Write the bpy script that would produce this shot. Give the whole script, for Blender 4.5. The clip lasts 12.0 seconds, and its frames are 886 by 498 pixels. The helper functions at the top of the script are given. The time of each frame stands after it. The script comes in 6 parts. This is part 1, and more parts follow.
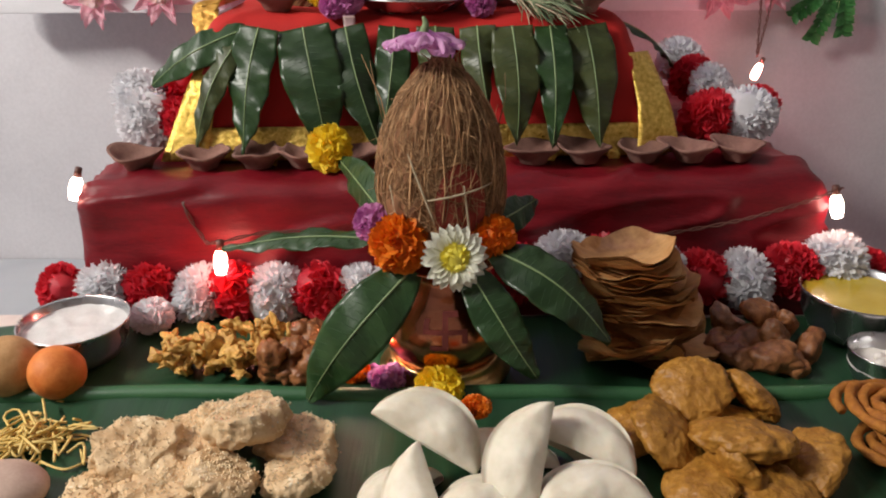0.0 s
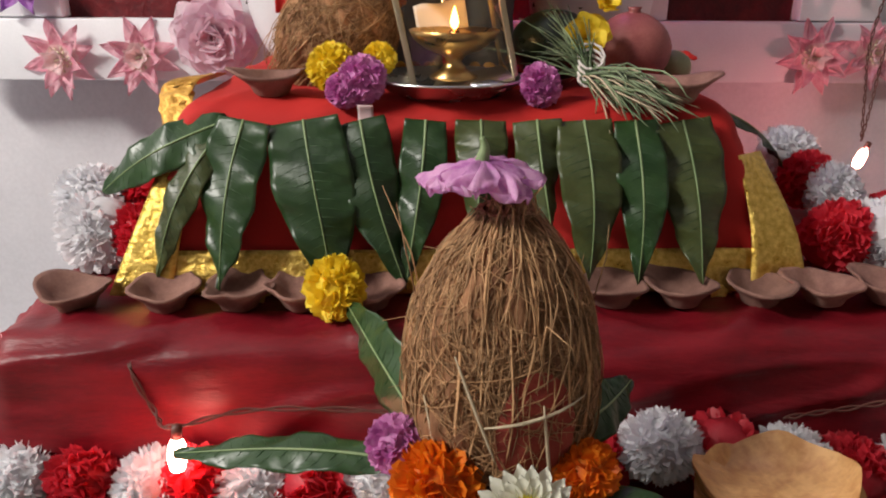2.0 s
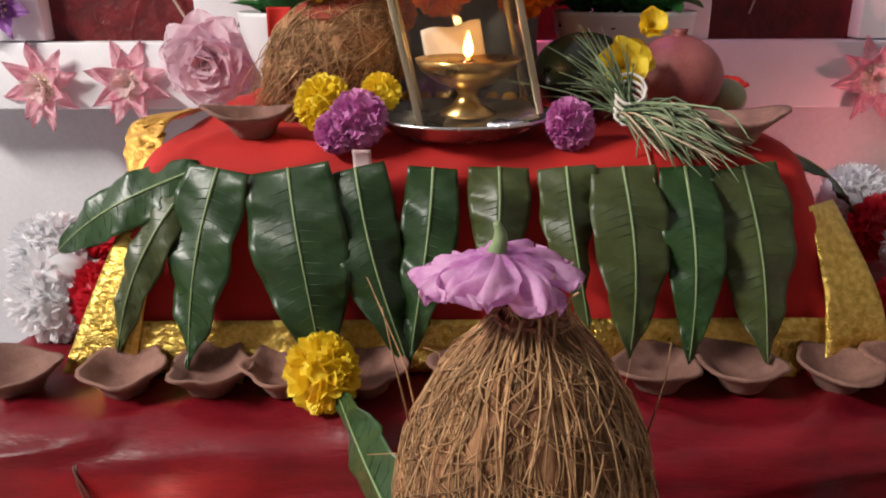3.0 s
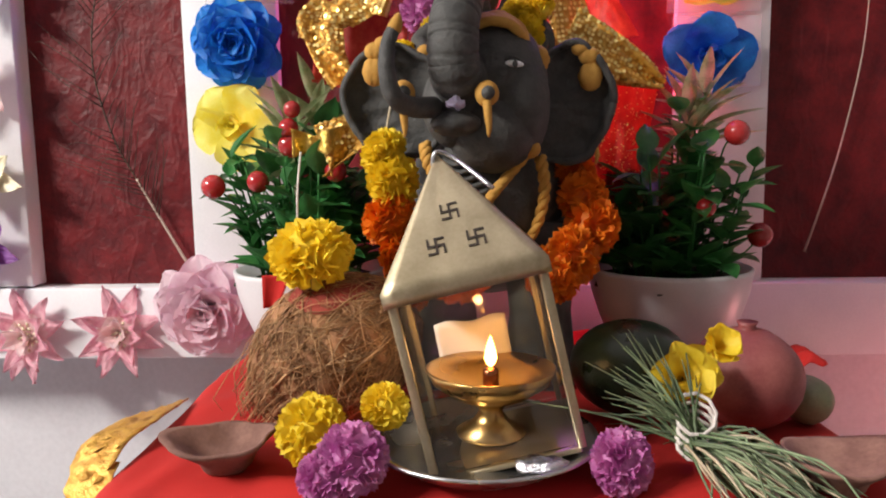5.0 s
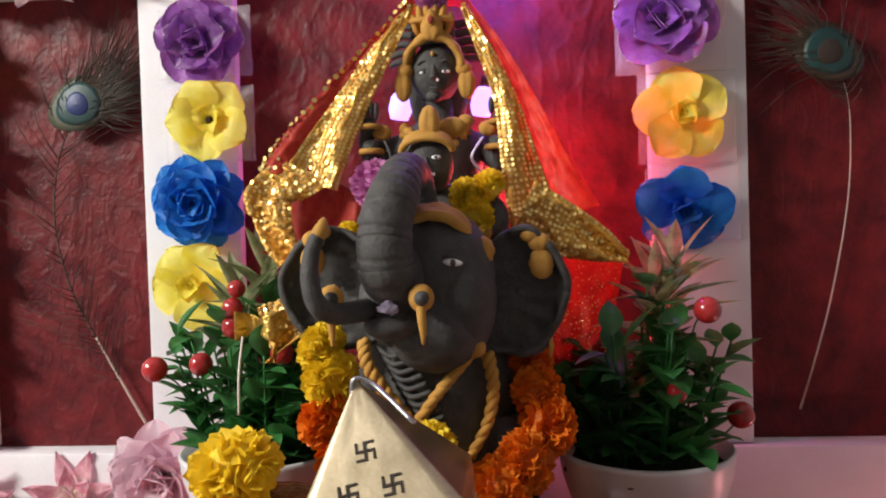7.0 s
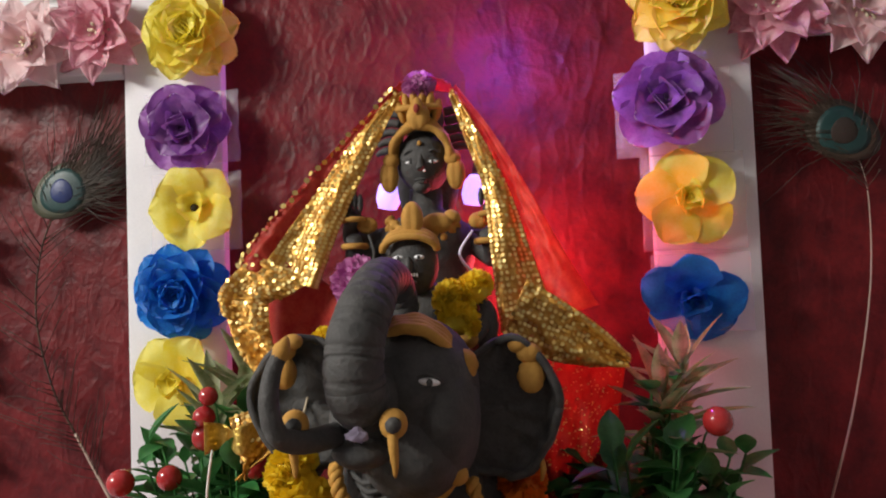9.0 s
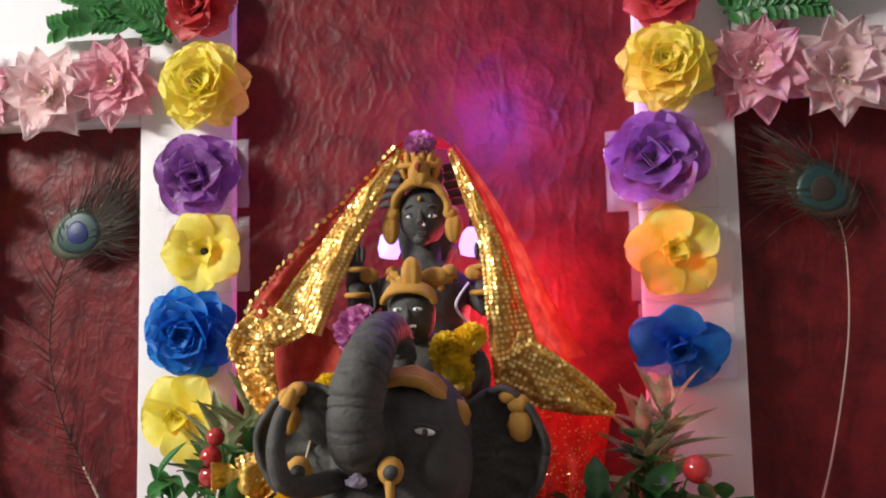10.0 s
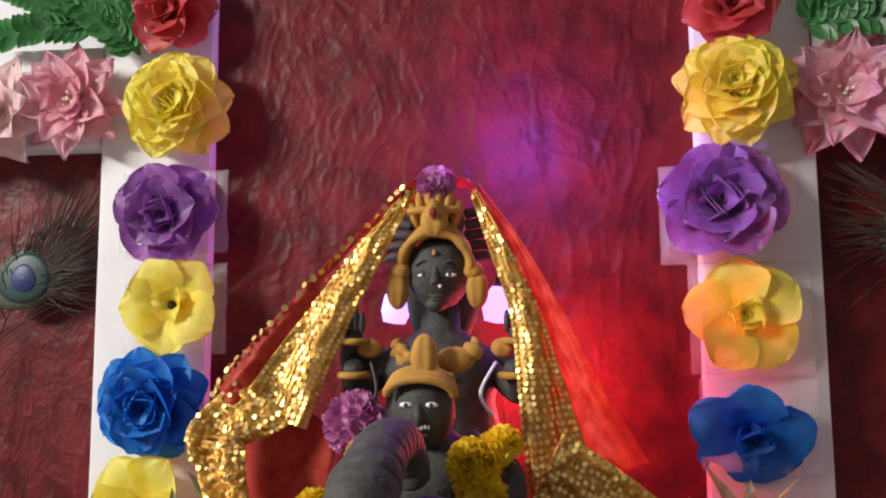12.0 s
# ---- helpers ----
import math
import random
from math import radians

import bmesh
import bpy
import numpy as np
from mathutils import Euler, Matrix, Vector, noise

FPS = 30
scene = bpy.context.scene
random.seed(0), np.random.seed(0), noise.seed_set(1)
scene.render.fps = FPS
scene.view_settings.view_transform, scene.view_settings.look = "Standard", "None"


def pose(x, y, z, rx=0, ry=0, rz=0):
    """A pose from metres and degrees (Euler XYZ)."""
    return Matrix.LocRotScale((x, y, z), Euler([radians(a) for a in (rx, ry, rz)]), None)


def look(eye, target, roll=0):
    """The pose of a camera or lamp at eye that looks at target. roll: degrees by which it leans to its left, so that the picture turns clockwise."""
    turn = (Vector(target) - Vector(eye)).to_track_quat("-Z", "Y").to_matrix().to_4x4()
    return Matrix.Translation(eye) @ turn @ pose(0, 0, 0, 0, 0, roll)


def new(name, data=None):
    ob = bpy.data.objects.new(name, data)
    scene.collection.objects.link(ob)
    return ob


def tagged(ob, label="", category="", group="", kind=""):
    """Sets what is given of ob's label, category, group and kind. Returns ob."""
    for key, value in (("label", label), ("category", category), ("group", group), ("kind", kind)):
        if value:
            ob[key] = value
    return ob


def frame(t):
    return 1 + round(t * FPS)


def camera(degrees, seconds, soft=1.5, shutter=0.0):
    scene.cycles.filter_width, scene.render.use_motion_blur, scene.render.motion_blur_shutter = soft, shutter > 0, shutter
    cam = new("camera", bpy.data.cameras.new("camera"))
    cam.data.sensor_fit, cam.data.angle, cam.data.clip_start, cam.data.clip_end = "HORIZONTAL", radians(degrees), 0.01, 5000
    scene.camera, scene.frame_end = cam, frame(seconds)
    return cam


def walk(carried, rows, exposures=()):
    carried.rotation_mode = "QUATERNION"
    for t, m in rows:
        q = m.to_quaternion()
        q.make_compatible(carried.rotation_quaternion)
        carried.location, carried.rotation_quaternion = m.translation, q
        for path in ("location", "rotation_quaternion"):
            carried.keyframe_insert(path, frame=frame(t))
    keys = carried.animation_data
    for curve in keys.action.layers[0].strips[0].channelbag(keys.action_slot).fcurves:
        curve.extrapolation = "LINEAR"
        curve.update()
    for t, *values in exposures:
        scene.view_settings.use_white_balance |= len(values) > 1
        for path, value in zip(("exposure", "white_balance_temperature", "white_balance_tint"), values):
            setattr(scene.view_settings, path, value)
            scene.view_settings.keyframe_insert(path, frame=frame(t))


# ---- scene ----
cam = camera(59.9, 12.0, soft=2.0)
METRES, EYE, TILT, LEAN, TURN = 1.0, 0.42, -23.0, 0.0, 0.0
ROWS = [
    (0.0, 0.0, 0.0, 0.0, -0.0, 0.0, -0.0),
    (0.5, -0.0148, 0.0412, 0.0048, 0.39, 1.43, -0.13),
    (1.0, -0.0465, 0.1088, 0.0421, 0.73, 2.71, -0.15),
    (1.5, -0.0591, 0.1746, 0.0749, 0.79, 2.92, -0.29),
    (2.0, -0.0306, 0.2422, 0.1163, 0.86, 2.93, -0.79),
    (2.5, -0.018, 0.3044, 0.1401, 1.42, 2.98, -1.04),
    (3.0, -0.0242, 0.3502, 0.1679, 2.54, 3.67, -0.86),
    (3.5, -0.0321, 0.3907, 0.209, 3.76, 6.12, -0.68),
    (5.5, -0.0198, 0.4572, 0.3218, 4.75, 17.78, -1.04),
    (6.0, -0.0128, 0.4616, 0.3429, 5.05, 19.07, -1.01),
    (6.5, 0.0144, 0.4591, 0.3727, 5.65, 20.38, -0.9),
    (8.5, 0.0522, 0.5028, 0.4456, 7.88, 24.4, -0.83),
    (9.0, 0.0599, 0.4959, 0.4536, 7.97, 25.55, -1.09),
    (9.5, 0.0659, 0.4829, 0.4624, 7.92, 27.19, -1.54),
    (10.0, 0.0683, 0.4509, 0.4569, 7.59, 27.46, -1.89),
    (10.5, 0.0507, 0.4517, 0.4486, 7.0, 27.5, -2.61),
    (11.0, 0.0551, 0.4976, 0.4863, 7.01, 28.17, -2.89),
    (11.5, 0.0475, 0.534, 0.5345, 7.03, 28.62, -2.96),
    (12.0, 0.0375, 0.5635, 0.5582, 7.52, 28.75, -2.74),
]
walk(cam, [(t, pose(0, 0, EYE, TILT, LEAN, TURN) @ pose(METRES * x, METRES * y, METRES * z, 90 + pitch, roll, yaw)) for t, x, y, z, yaw, pitch, roll in ROWS],
     [(0.0, -0.08), (2.0, 0.0), (3.5, 0.12), (5.5, 0.25), (6.5, 0.05), (8.5, 0.08), (9.0, -0.25), (9.5, 0.0), (10.5, 0.08), (11.0, -0.22), (11.5, -0.08), (12.0, -0.08)])

# ---- world and light ----
world = bpy.data.worlds.new("world")
world.use_nodes = True
world.node_tree.nodes["Background"].inputs[0].default_value = (0.55, 0.6, 0.7, 1)
world.node_tree.nodes["Background"].inputs[1].default_value = 0.05
scene.world = world
scene.view_settings.exposure = 0.0


def lamp(name, kind, eye, target, power, colour, size=0.01, size_y=None):
    data = bpy.data.lights.new(name, kind)
    data.energy, data.color = power, colour
    if kind == "AREA":
        data.shape, data.size, data.size_y = "RECTANGLE", size, size_y or size
    else:
        data.shadow_soft_size = size
    ob = new(name, data)
    ob.matrix_world = look(eye, target)
    return ob


lamp("tube_light", "AREA", (-1.8, 0.05, 1.65), (0, 1.1, 0.3), 64.0, (1.0, 0.95, 0.88), 0.8, 0.2)
lamp("lantern_flame_light", "POINT", (-0.037, 1.02, 0.402), (0, 0, 0), 0.05, (1.0, 0.55, 0.2), 0.004)
lamp("led_glow_behind", "POINT", (0.045, 1.400, 0.655), (0, 0, 0), 1.7, (1.0, 0.07, 0.09), 0.012)
lamp("led_glow_violet", "POINT", (0.02, 1.355, 0.90), (0, 0, 0), 1.5, (0.42, 0.09, 1.0), 0.012)

# ---- materials ----


def mat(name, c1, c2=None, rough=0.6, metal=0.0, scale=30.0, bump=0.25, fine=400.0, vary=0.12, sheen=0.0, sss=0.0, coat=0.0, alpha=None, stretch=None, speck=None, thin=0.0, spec=0.5, island=0.0):
    """Principled surface: two scales of noise in colour, fine bump, a small random shift per object."""
    m = bpy.data.materials.new(name)
    m.use_nodes = True
    nt = m.node_tree
    b = nt.nodes["Principled BSDF"]
    b.inputs["Metallic"].default_value = metal
    b.inputs["Sheen Weight"].default_value = sheen
    b.inputs["Coat Weight"].default_value = coat
    if sss:
        b.inputs["Subsurface Weight"].default_value = sss
        b.inputs["Subsurface Scale"].default_value = 0.004
    tc = nt.nodes.new("ShaderNodeTexCoord")
    mp = nt.nodes.new("ShaderNodeMapping")
    nt.links.new(tc.outputs["Object"], mp.inputs[0])
    if stretch:
        mp.inputs["Scale"].default_value = stretch
    n1 = nt.nodes.new("ShaderNodeTexNoise")
    n1.inputs["Scale"].default_value, n1.inputs["Detail"].default_value = scale, 4
    n2 = nt.nodes.new("ShaderNodeTexNoise")
    n2.inputs["Scale"].default_value, n2.inputs["Detail"].default_value = fine, 2
    for n in (n1, n2):
        nt.links.new(mp.outputs[0], n.inputs["Vector"])
    mixn = nt.nodes.new("ShaderNodeMath")
    mixn.operation = "MULTIPLY_ADD"
    mixn.inputs[1].default_value = 0.35
    nt.links.new(n2.outputs[0], mixn.inputs[0])
    nt.links.new(n1.outputs[0], mixn.inputs[2])
    ramp = nt.nodes.new("ShaderNodeValToRGB")
    ramp.color_ramp.elements[0].position, ramp.color_ramp.elements[1].position = 0.48, 0.86
    ramp.color_ramp.elements[0].color = (*c1, 1)
    ramp.color_ramp.elements[1].color = (*(c2 or [min(1, c * 1.25) for c in c1]), 1)
    if speck:
        e = ramp.color_ramp.elements.new(0.92)
        e.color = (*speck, 1)
    nt.links.new(mixn.outputs[0], ramp.inputs[0])
    info = nt.nodes.new("ShaderNodeObjectInfo")
    hsv = nt.nodes.new("ShaderNodeHueSaturation")
    ma = nt.nodes.new("ShaderNodeMath")
    ma.operation = "MULTIPLY_ADD"
    ma.inputs[1].default_value, ma.inputs[2].default_value = vary * 2, 1 - vary
    nt.links.new(info.outputs["Random"], ma.inputs[0])
    if island:
        geo, mi, mm = nt.nodes.new("ShaderNodeNewGeometry"), nt.nodes.new("ShaderNodeMath"), nt.nodes.new("ShaderNodeMath")
        mi.operation, mm.operation = "MULTIPLY_ADD", "MULTIPLY"
        mi.inputs[1].default_value, mi.inputs[2].default_value = island * 2, 1 - island
        nt.links.new(geo.outputs["Random Per Island"], mi.inputs[0])
        nt.links.new(mi.outputs[0], mm.inputs[0])
        nt.links.new(ma.outputs[0], mm.inputs[1])
        nt.links.new(mm.outputs[0], hsv.inputs["Value"])
    else:
        nt.links.new(ma.outputs[0], hsv.inputs["Value"])
    nt.links.new(ramp.outputs[0], hsv.inputs["Color"])
    nt.links.new(hsv.outputs[0], b.inputs["Base Color"])
    rr = nt.nodes.new("ShaderNodeMath")
    rr.operation = "MULTIPLY_ADD"
    rr.inputs[1].default_value, rr.inputs[2].default_value = 0.25, max(0.02, rough - 0.12)
    nt.links.new(n1.outputs[0], rr.inputs[0])
    nt.links.new(rr.outputs[0], b.inputs["Roughness"])
    if bump:
        bp = nt.nodes.new("ShaderNodeBump")
        bp.inputs["Strength"].default_value, bp.inputs["Distance"].default_value = bump, 0.002
        nt.links.new(mixn.outputs[0], bp.inputs["Height"])
        nt.links.new(bp.outputs[0], b.inputs["Normal"])
    b.inputs["Specular IOR Level"].default_value = spec
    if alpha is not None:
        b.inputs["Alpha"].default_value = alpha
    if thin:
        tl, mx = nt.nodes.new("ShaderNodeBsdfTranslucent"), nt.nodes.new("ShaderNodeMixShader")
        mx.inputs[0].default_value = thin
        nt.links.new(hsv.outputs[0], tl.inputs["Color"])
        nt.links.new(b.outputs[0], mx.inputs[1])
        nt.links.new(tl.outputs[0], mx.inputs[2])
        nt.links.new(mx.outputs[0], nt.nodes["Material Output"].inputs[0])
    return m


def glow(name, colour, power):
    m = bpy.data.materials.new(name)
    m.use_nodes = True
    b = m.node_tree.nodes["Principled BSDF"]
    b.inputs["Base Color"].default_value = (*colour, 1)
    b.inputs["Emission Color"].default_value = (*colour, 1)
    b.inputs["Emission Strength"].default_value = power
    return m


def glassy(name):
    m = bpy.data.materials.new(name)
    m.use_nodes = True
    nt = m.node_tree
    nt.nodes.remove(nt.nodes["Principled BSDF"])
    tr, gl, mx = nt.nodes.new("ShaderNodeBsdfTransparent"), nt.nodes.new("ShaderNodeBsdfGlossy"), nt.nodes.new("ShaderNodeMixShader")
    tr.inputs[0].default_value = (0.97, 0.94, 0.88, 1)
    gl.inputs["Roughness"].default_value = 0.03
    fr = nt.nodes.new("ShaderNodeFresnel")
    fr.inputs[0].default_value = 1.5
    nt.links.new(fr.outputs[0], mx.inputs[0])
    nt.links.new(tr.outputs[0], mx.inputs[1])
    nt.links.new(gl.outputs[0], mx.inputs[2])
    nt.links.new(mx.outputs[0], nt.nodes["Material Output"].inputs[0])
    return m


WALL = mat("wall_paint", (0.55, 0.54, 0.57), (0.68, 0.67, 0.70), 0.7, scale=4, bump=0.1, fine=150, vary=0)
# beige for two added unseen walls, kept dull to cut bounced light
WALL_FILL_CUT = mat("beige_wall_paint", (0.38, 0.35, 0.33), (0.48, 0.44, 0.41), 0.7, scale=4, bump=0.1, fine=150, vary=0)
FLOOR = mat("floor_tile", (0.36, 0.38, 0.42), (0.45, 0.47, 0.50), 0.35, scale=6, bump=0.05, vary=0)
TABLECLOTH = mat("pale_tablecloth", (0.62, 0.52, 0.48), (0.72, 0.62, 0.58), 0.8, vary=0)
FOAM = mat("white_foam_board", (0.70, 0.70, 0.73), (0.80, 0.80, 0.82), 0.75, scale=12, bump=0.1, vary=0.03)
CRIMSON = mat("crimson_satin", (0.115, 0.003, 0.008), (0.20, 0.006, 0.013), 0.42, scale=14, bump=0.6, fine=120, vary=0, spec=0.35, stretch=(1, 2, 4))
SCARLET = mat("scarlet_cloth", (0.42, 0.008, 0.006), (0.52, 0.014, 0.010), 0.8, scale=18, bump=0.15, fine=900, vary=0)
PANEL = mat("crushed_red_tissue", (0.075, 0.003, 0.006), (0.16, 0.008, 0.011), 0.52, scale=34, bump=0.9, fine=190, vary=0, spec=0.35)
GOLD = mat("gold_zari", (0.62, 0.38, 0.06), (0.95, 0.70, 0.20), 0.32, 1.0, scale=180, bump=1.0, fine=700, vary=0.05)
ZARI = mat("orange_gold_net", (0.58, 0.27, 0.035), (0.78, 0.46, 0.09), 0.42, 0.45, scale=160, bump=0.8, fine=700, vary=0.05, spec=0.6)
SEQUIN = mat("gold_sequin", (0.88, 0.62, 0.18), (1.0, 0.82, 0.36), 0.42, 1.0, scale=120, bump=0.4, vary=0.1)
LEAF = mat("mango_leaf", (0.010, 0.033, 0.009), (0.026, 0.062, 0.017), 0.36, scale=30, bump=0.25, fine=260, vary=0.25)
LEAFOLD = mat("olive_mango_leaf", (0.034, 0.046, 0.013), (0.062, 0.078, 0.022), 0.42, scale=30, bump=0.25, fine=260, vary=0.25)
VEIN = mat("leaf_vein", (0.026, 0.066, 0.022), (0.042, 0.092, 0.032), 0.5)
RIB = mat("leaf_rib", (0.16, 0.24, 0.10), (0.24, 0.32, 0.15), 0.5)
BANANA = mat("banana_leaf", (0.010, 0.042, 0.018), (0.018, 0.068, 0.028), 0.42, scale=10, bump=0.35, fine=60, vary=0, stretch=(6, 0.3, 1))
BANANARIB = mat("banana_midrib", (0.028, 0.10, 0.04), (0.045, 0.14, 0.055), 0.45, scale=12, vary=0)
HUSK = mat("coconut_husk", (0.15, 0.060, 0.026), (0.37, 0.18, 0.085), 0.9, scale=60, bump=1.0, fine=500, vary=0.05, stretch=(1, 1, 0.25))
FIBRE = mat("coir_fibre", (0.28, 0.14, 0.06), (0.50, 0.30, 0.15), 0.85, scale=60, bump=0.2, vary=0.05, island=0.45)
KUMKUM = mat("red_powder", (0.24, 0.03, 0.02), (0.34, 0.06, 0.04), 0.95, scale=80, bump=0.6, fine=900)
DRYRED = mat("dry_dark_red_powder", (0.10, 0.012, 0.008), (0.16, 0.03, 0.02), 0.9, scale=80, bump=0.5, fine=900)
TERRA = mat("terracotta", (0.17, 0.078, 0.060), (0.28, 0.145, 0.112), 0.85, scale=60, bump=0.35, vary=0.2)
STEEL = mat("steel", (0.55, 0.55, 0.56), (0.68, 0.68, 0.69), 0.26, 1.0, scale=20, bump=0.06, vary=0)
BRASS = mat("brass", (0.62, 0.42, 0.16), (0.80, 0.58, 0.28), 0.30, 1.0, scale=25, bump=0.08, vary=0)
TIN = mat("pale_brass_sheet", (0.46, 0.38, 0.24), (0.60, 0.51, 0.35), 0.40, 1.0, scale=30, bump=0.12, vary=0)
COPPER = mat("copper", (0.50, 0.17, 0.09), (0.66, 0.27, 0.15), 0.2, 1.0, scale=20, bump=0.05, vary=0)
# Dark of cuts and flower centres; also paints shade on the right feather's eye
DARK_AND_SHADE = mat("dark_cut", (0.03, 0.02, 0.015), None, 0.8)
GLASS = glassy("clear_glass")
WHITEPOM = mat("white_tissue", (0.84, 0.84, 0.87), (0.92, 0.92, 0.94), 0.8, vary=0.03, thin=0.35)
REDPOM = mat("red_tissue", (0.62, 0.018, 0.040), (0.80, 0.060, 0.09), 0.5, vary=0.08, thin=0.45)
MARI_O = mat("orange_marigold", (0.72, 0.14, 0.004), (0.88, 0.27, 0.01), 0.6, scale=90, vary=0.08, thin=0.3)
MARI_Y = mat("yellow_marigold", (0.86, 0.62, 0.015), (0.96, 0.76, 0.06), 0.6, scale=90, vary=0.06, thin=0.3)
MAGENTA = mat("magenta_flower", (0.52, 0.11, 0.40), (0.80, 0.38, 0.66), 0.6, scale=80, vary=0.1, thin=0.35)
ORCHID = mat("orchid_petal", (0.50, 0.11, 0.46), (0.82, 0.48, 0.74), 0.55, scale=60, vary=0.1, thin=0.45)
DAISY = mat("daisy_white", (0.78, 0.78, 0.64), (0.86, 0.86, 0.76), 0.6, thin=0.3)
YELLOW = mat("yellow_silk", (0.92, 0.80, 0.06), (0.97, 0.90, 0.20), 0.5, scale=50, vary=0.05, thin=0.42)
PURPLE = mat("purple_silk", (0.22, 0.06, 0.32), (0.38, 0.13, 0.48), 0.45, scale=60, vary=0.1, sheen=0.4, thin=0.4)
BLUE = mat("blue_silk", (0.008, 0.14, 0.60), (0.02, 0.28, 0.80), 0.5, scale=50, vary=0.08, thin=0.42)
PINK = mat("pink_silk", (0.88, 0.64, 0.65), (0.95, 0.78, 0.78), 0.5, vary=0.06, sheen=0.3, thin=0.45)
ROSEPINK = mat("rose_pink_silk", (0.72, 0.26, 0.37), (0.92, 0.58, 0.64), 0.5, scale=50, vary=0.08, sheen=0.3, thin=0.42)
MAUVE = mat("mauve_pink_silk", (0.80, 0.56, 0.66), (0.92, 0.74, 0.80), 0.5, vary=0.05, sheen=0.3, thin=0.45)
REDSILK = mat("red_silk", (0.50, 0.03, 0.03), (0.66, 0.10, 0.10), 0.5, vary=0.08, thin=0.4)
LILAC = mat("lilac_silk", (0.50, 0.42, 0.62), (0.74, 0.70, 0.80), 0.5, vary=0.08, thin=0.45)
CREAM = mat("cream_stamen", (0.72, 0.66, 0.45), (0.84, 0.78, 0.60), 0.6)
GLITTER = mat("silver_glitter", (0.60, 0.56, 0.64), (0.90, 0.88, 0.92), 0.3, 0.7, scale=300, bump=1.0, fine=900)
PLASTLEAF = mat("plastic_leaf", (0.028, 0.15, 0.040), (0.075, 0.28, 0.075), 0.38, scale=60, vary=0.3, thin=0.3)
SPIKE = mat("variegated_spike_leaf", (0.20, 0.30, 0.12), (0.46, 0.48, 0.28), 0.45, scale=60, vary=0.2, thin=0.45)
BERRY = mat("red_berry", (0.30, 0.010, 0.014), (0.42, 0.03, 0.03), 0.2, vary=0.15, coat=0.5, bump=0)
POT = mat("white_plastic_pot", (0.66, 0.65, 0.67), (0.74, 0.73, 0.75), 0.35, scale=8, bump=0.03, vary=0)
SOIL = mat("dark_soil", (0.02, 0.03, 0.015), None, 0.95)
CLAY = mat("dark_clay", (0.042, 0.042, 0.041), (0.074, 0.072, 0.069), 0.70, scale=90, bump=0.9, fine=380, vary=0)
OCHRE = mat("ochre_clay", (0.44, 0.22, 0.035), (0.56, 0.30, 0.06), 0.8, scale=60, bump=0.4, vary=0)
WHITEPAINT = mat("white_paint", (0.8, 0.8, 0.82), None, 0.3, bump=0)
VEIL = mat("sheer_red_net", (0.56, 0.030, 0.025), (0.74, 0.11, 0.06), 0.5, scale=90, bump=0.5, vary=0.05, alpha=0.62, thin=0.3)
CRUMB = mat("pale_crumb", (0.70, 0.54, 0.33), (0.86, 0.74, 0.54), 0.6, bump=0, island=0.25)
WRAP = mat("clear_wrapper", (0.75, 0.72, 0.78), (0.9, 0.88, 0.92), 0.2, scale=80, bump=1.0, fine=300, alpha=0.16)
FRIED = mat("crisp_fried_crust", (0.60, 0.37, 0.18), (0.80, 0.60, 0.36), 0.7, scale=60, bump=1.0, fine=520, vary=0.1, speck=(0.86, 0.76, 0.58))
PASTRY = mat("pale_pastry", (0.70, 0.62, 0.48), (0.82, 0.76, 0.63), 0.55, scale=40, bump=0.35, fine=190, vary=0.05, sss=0.1)
VADA = mat("golden_fritter", (0.28, 0.115, 0.014), (0.50, 0.24, 0.038), 0.48, scale=120, bump=1.0, fine=420, vary=0.12)
BROWNFRY = mat("dark_fritter", (0.15, 0.050, 0.018), (0.33, 0.135, 0.048), 0.40, scale=140, bump=0.9, fine=500, vary=0.25)
PAKORA = mat("batter_fritter", (0.50, 0.25, 0.05), (0.70, 0.42, 0.11), 0.55, scale=140, bump=0.9, fine=500, vary=0.2)
PURI = mat("puri_crust", (0.46, 0.22, 0.078), (0.70, 0.41, 0.17), 0.42, scale=70, bump=0.6, fine=300, vary=0.12)
LADDU_O = mat("orange_sweet_ball", (0.62, 0.15, 0.02), (0.74, 0.24, 0.05), 0.6, scale=90, bump=0.4, vary=0)
LADDU_T = mat("tan_sweet_ball", (0.42, 0.22, 0.08), (0.55, 0.32, 0.14), 0.7, scale=90, bump=0.4, vary=0)
SEV = mat("yellow_noodle", (0.66, 0.44, 0.10), (0.80, 0.60, 0.22), 0.6, vary=0.1)
MURUKKU = mat("orange_spiral_snack", (0.30, 0.095, 0.010), (0.44, 0.17, 0.022), 0.75, scale=160, bump=0.9)
MILK = mat("white_pudding", (0.62, 0.61, 0.59), (0.72, 0.71, 0.69), 0.35, scale=90, bump=0.6)
DAL = mat("yellow_curry", (0.56, 0.40, 0.02), (0.70, 0.52, 0.06), 0.12, scale=30, bump=0.05, coat=0.6)
RICE = mat("white_sweet", (0.74, 0.70, 0.64), None, 0.6)
GRASS = mat("durva_grass", (0.08, 0.13, 0.06), (0.24, 0.30, 0.17), 0.6, vary=0.05, island=0.5)
STRAW = mat("dry_straw", (0.50, 0.40, 0.26), (0.64, 0.54, 0.38), 0.7)
FRUIT = mat("dusty_red_fruit", (0.24, 0.055, 0.055), (0.36, 0.11, 0.10), 0.5, scale=40, vary=0)
WIRE = mat("brown_wire", (0.10, 0.035, 0.025), None, 0.5)
PAPER = mat("white_paper", (0.72, 0.66, 0.62), None, 0.8, vary=0)
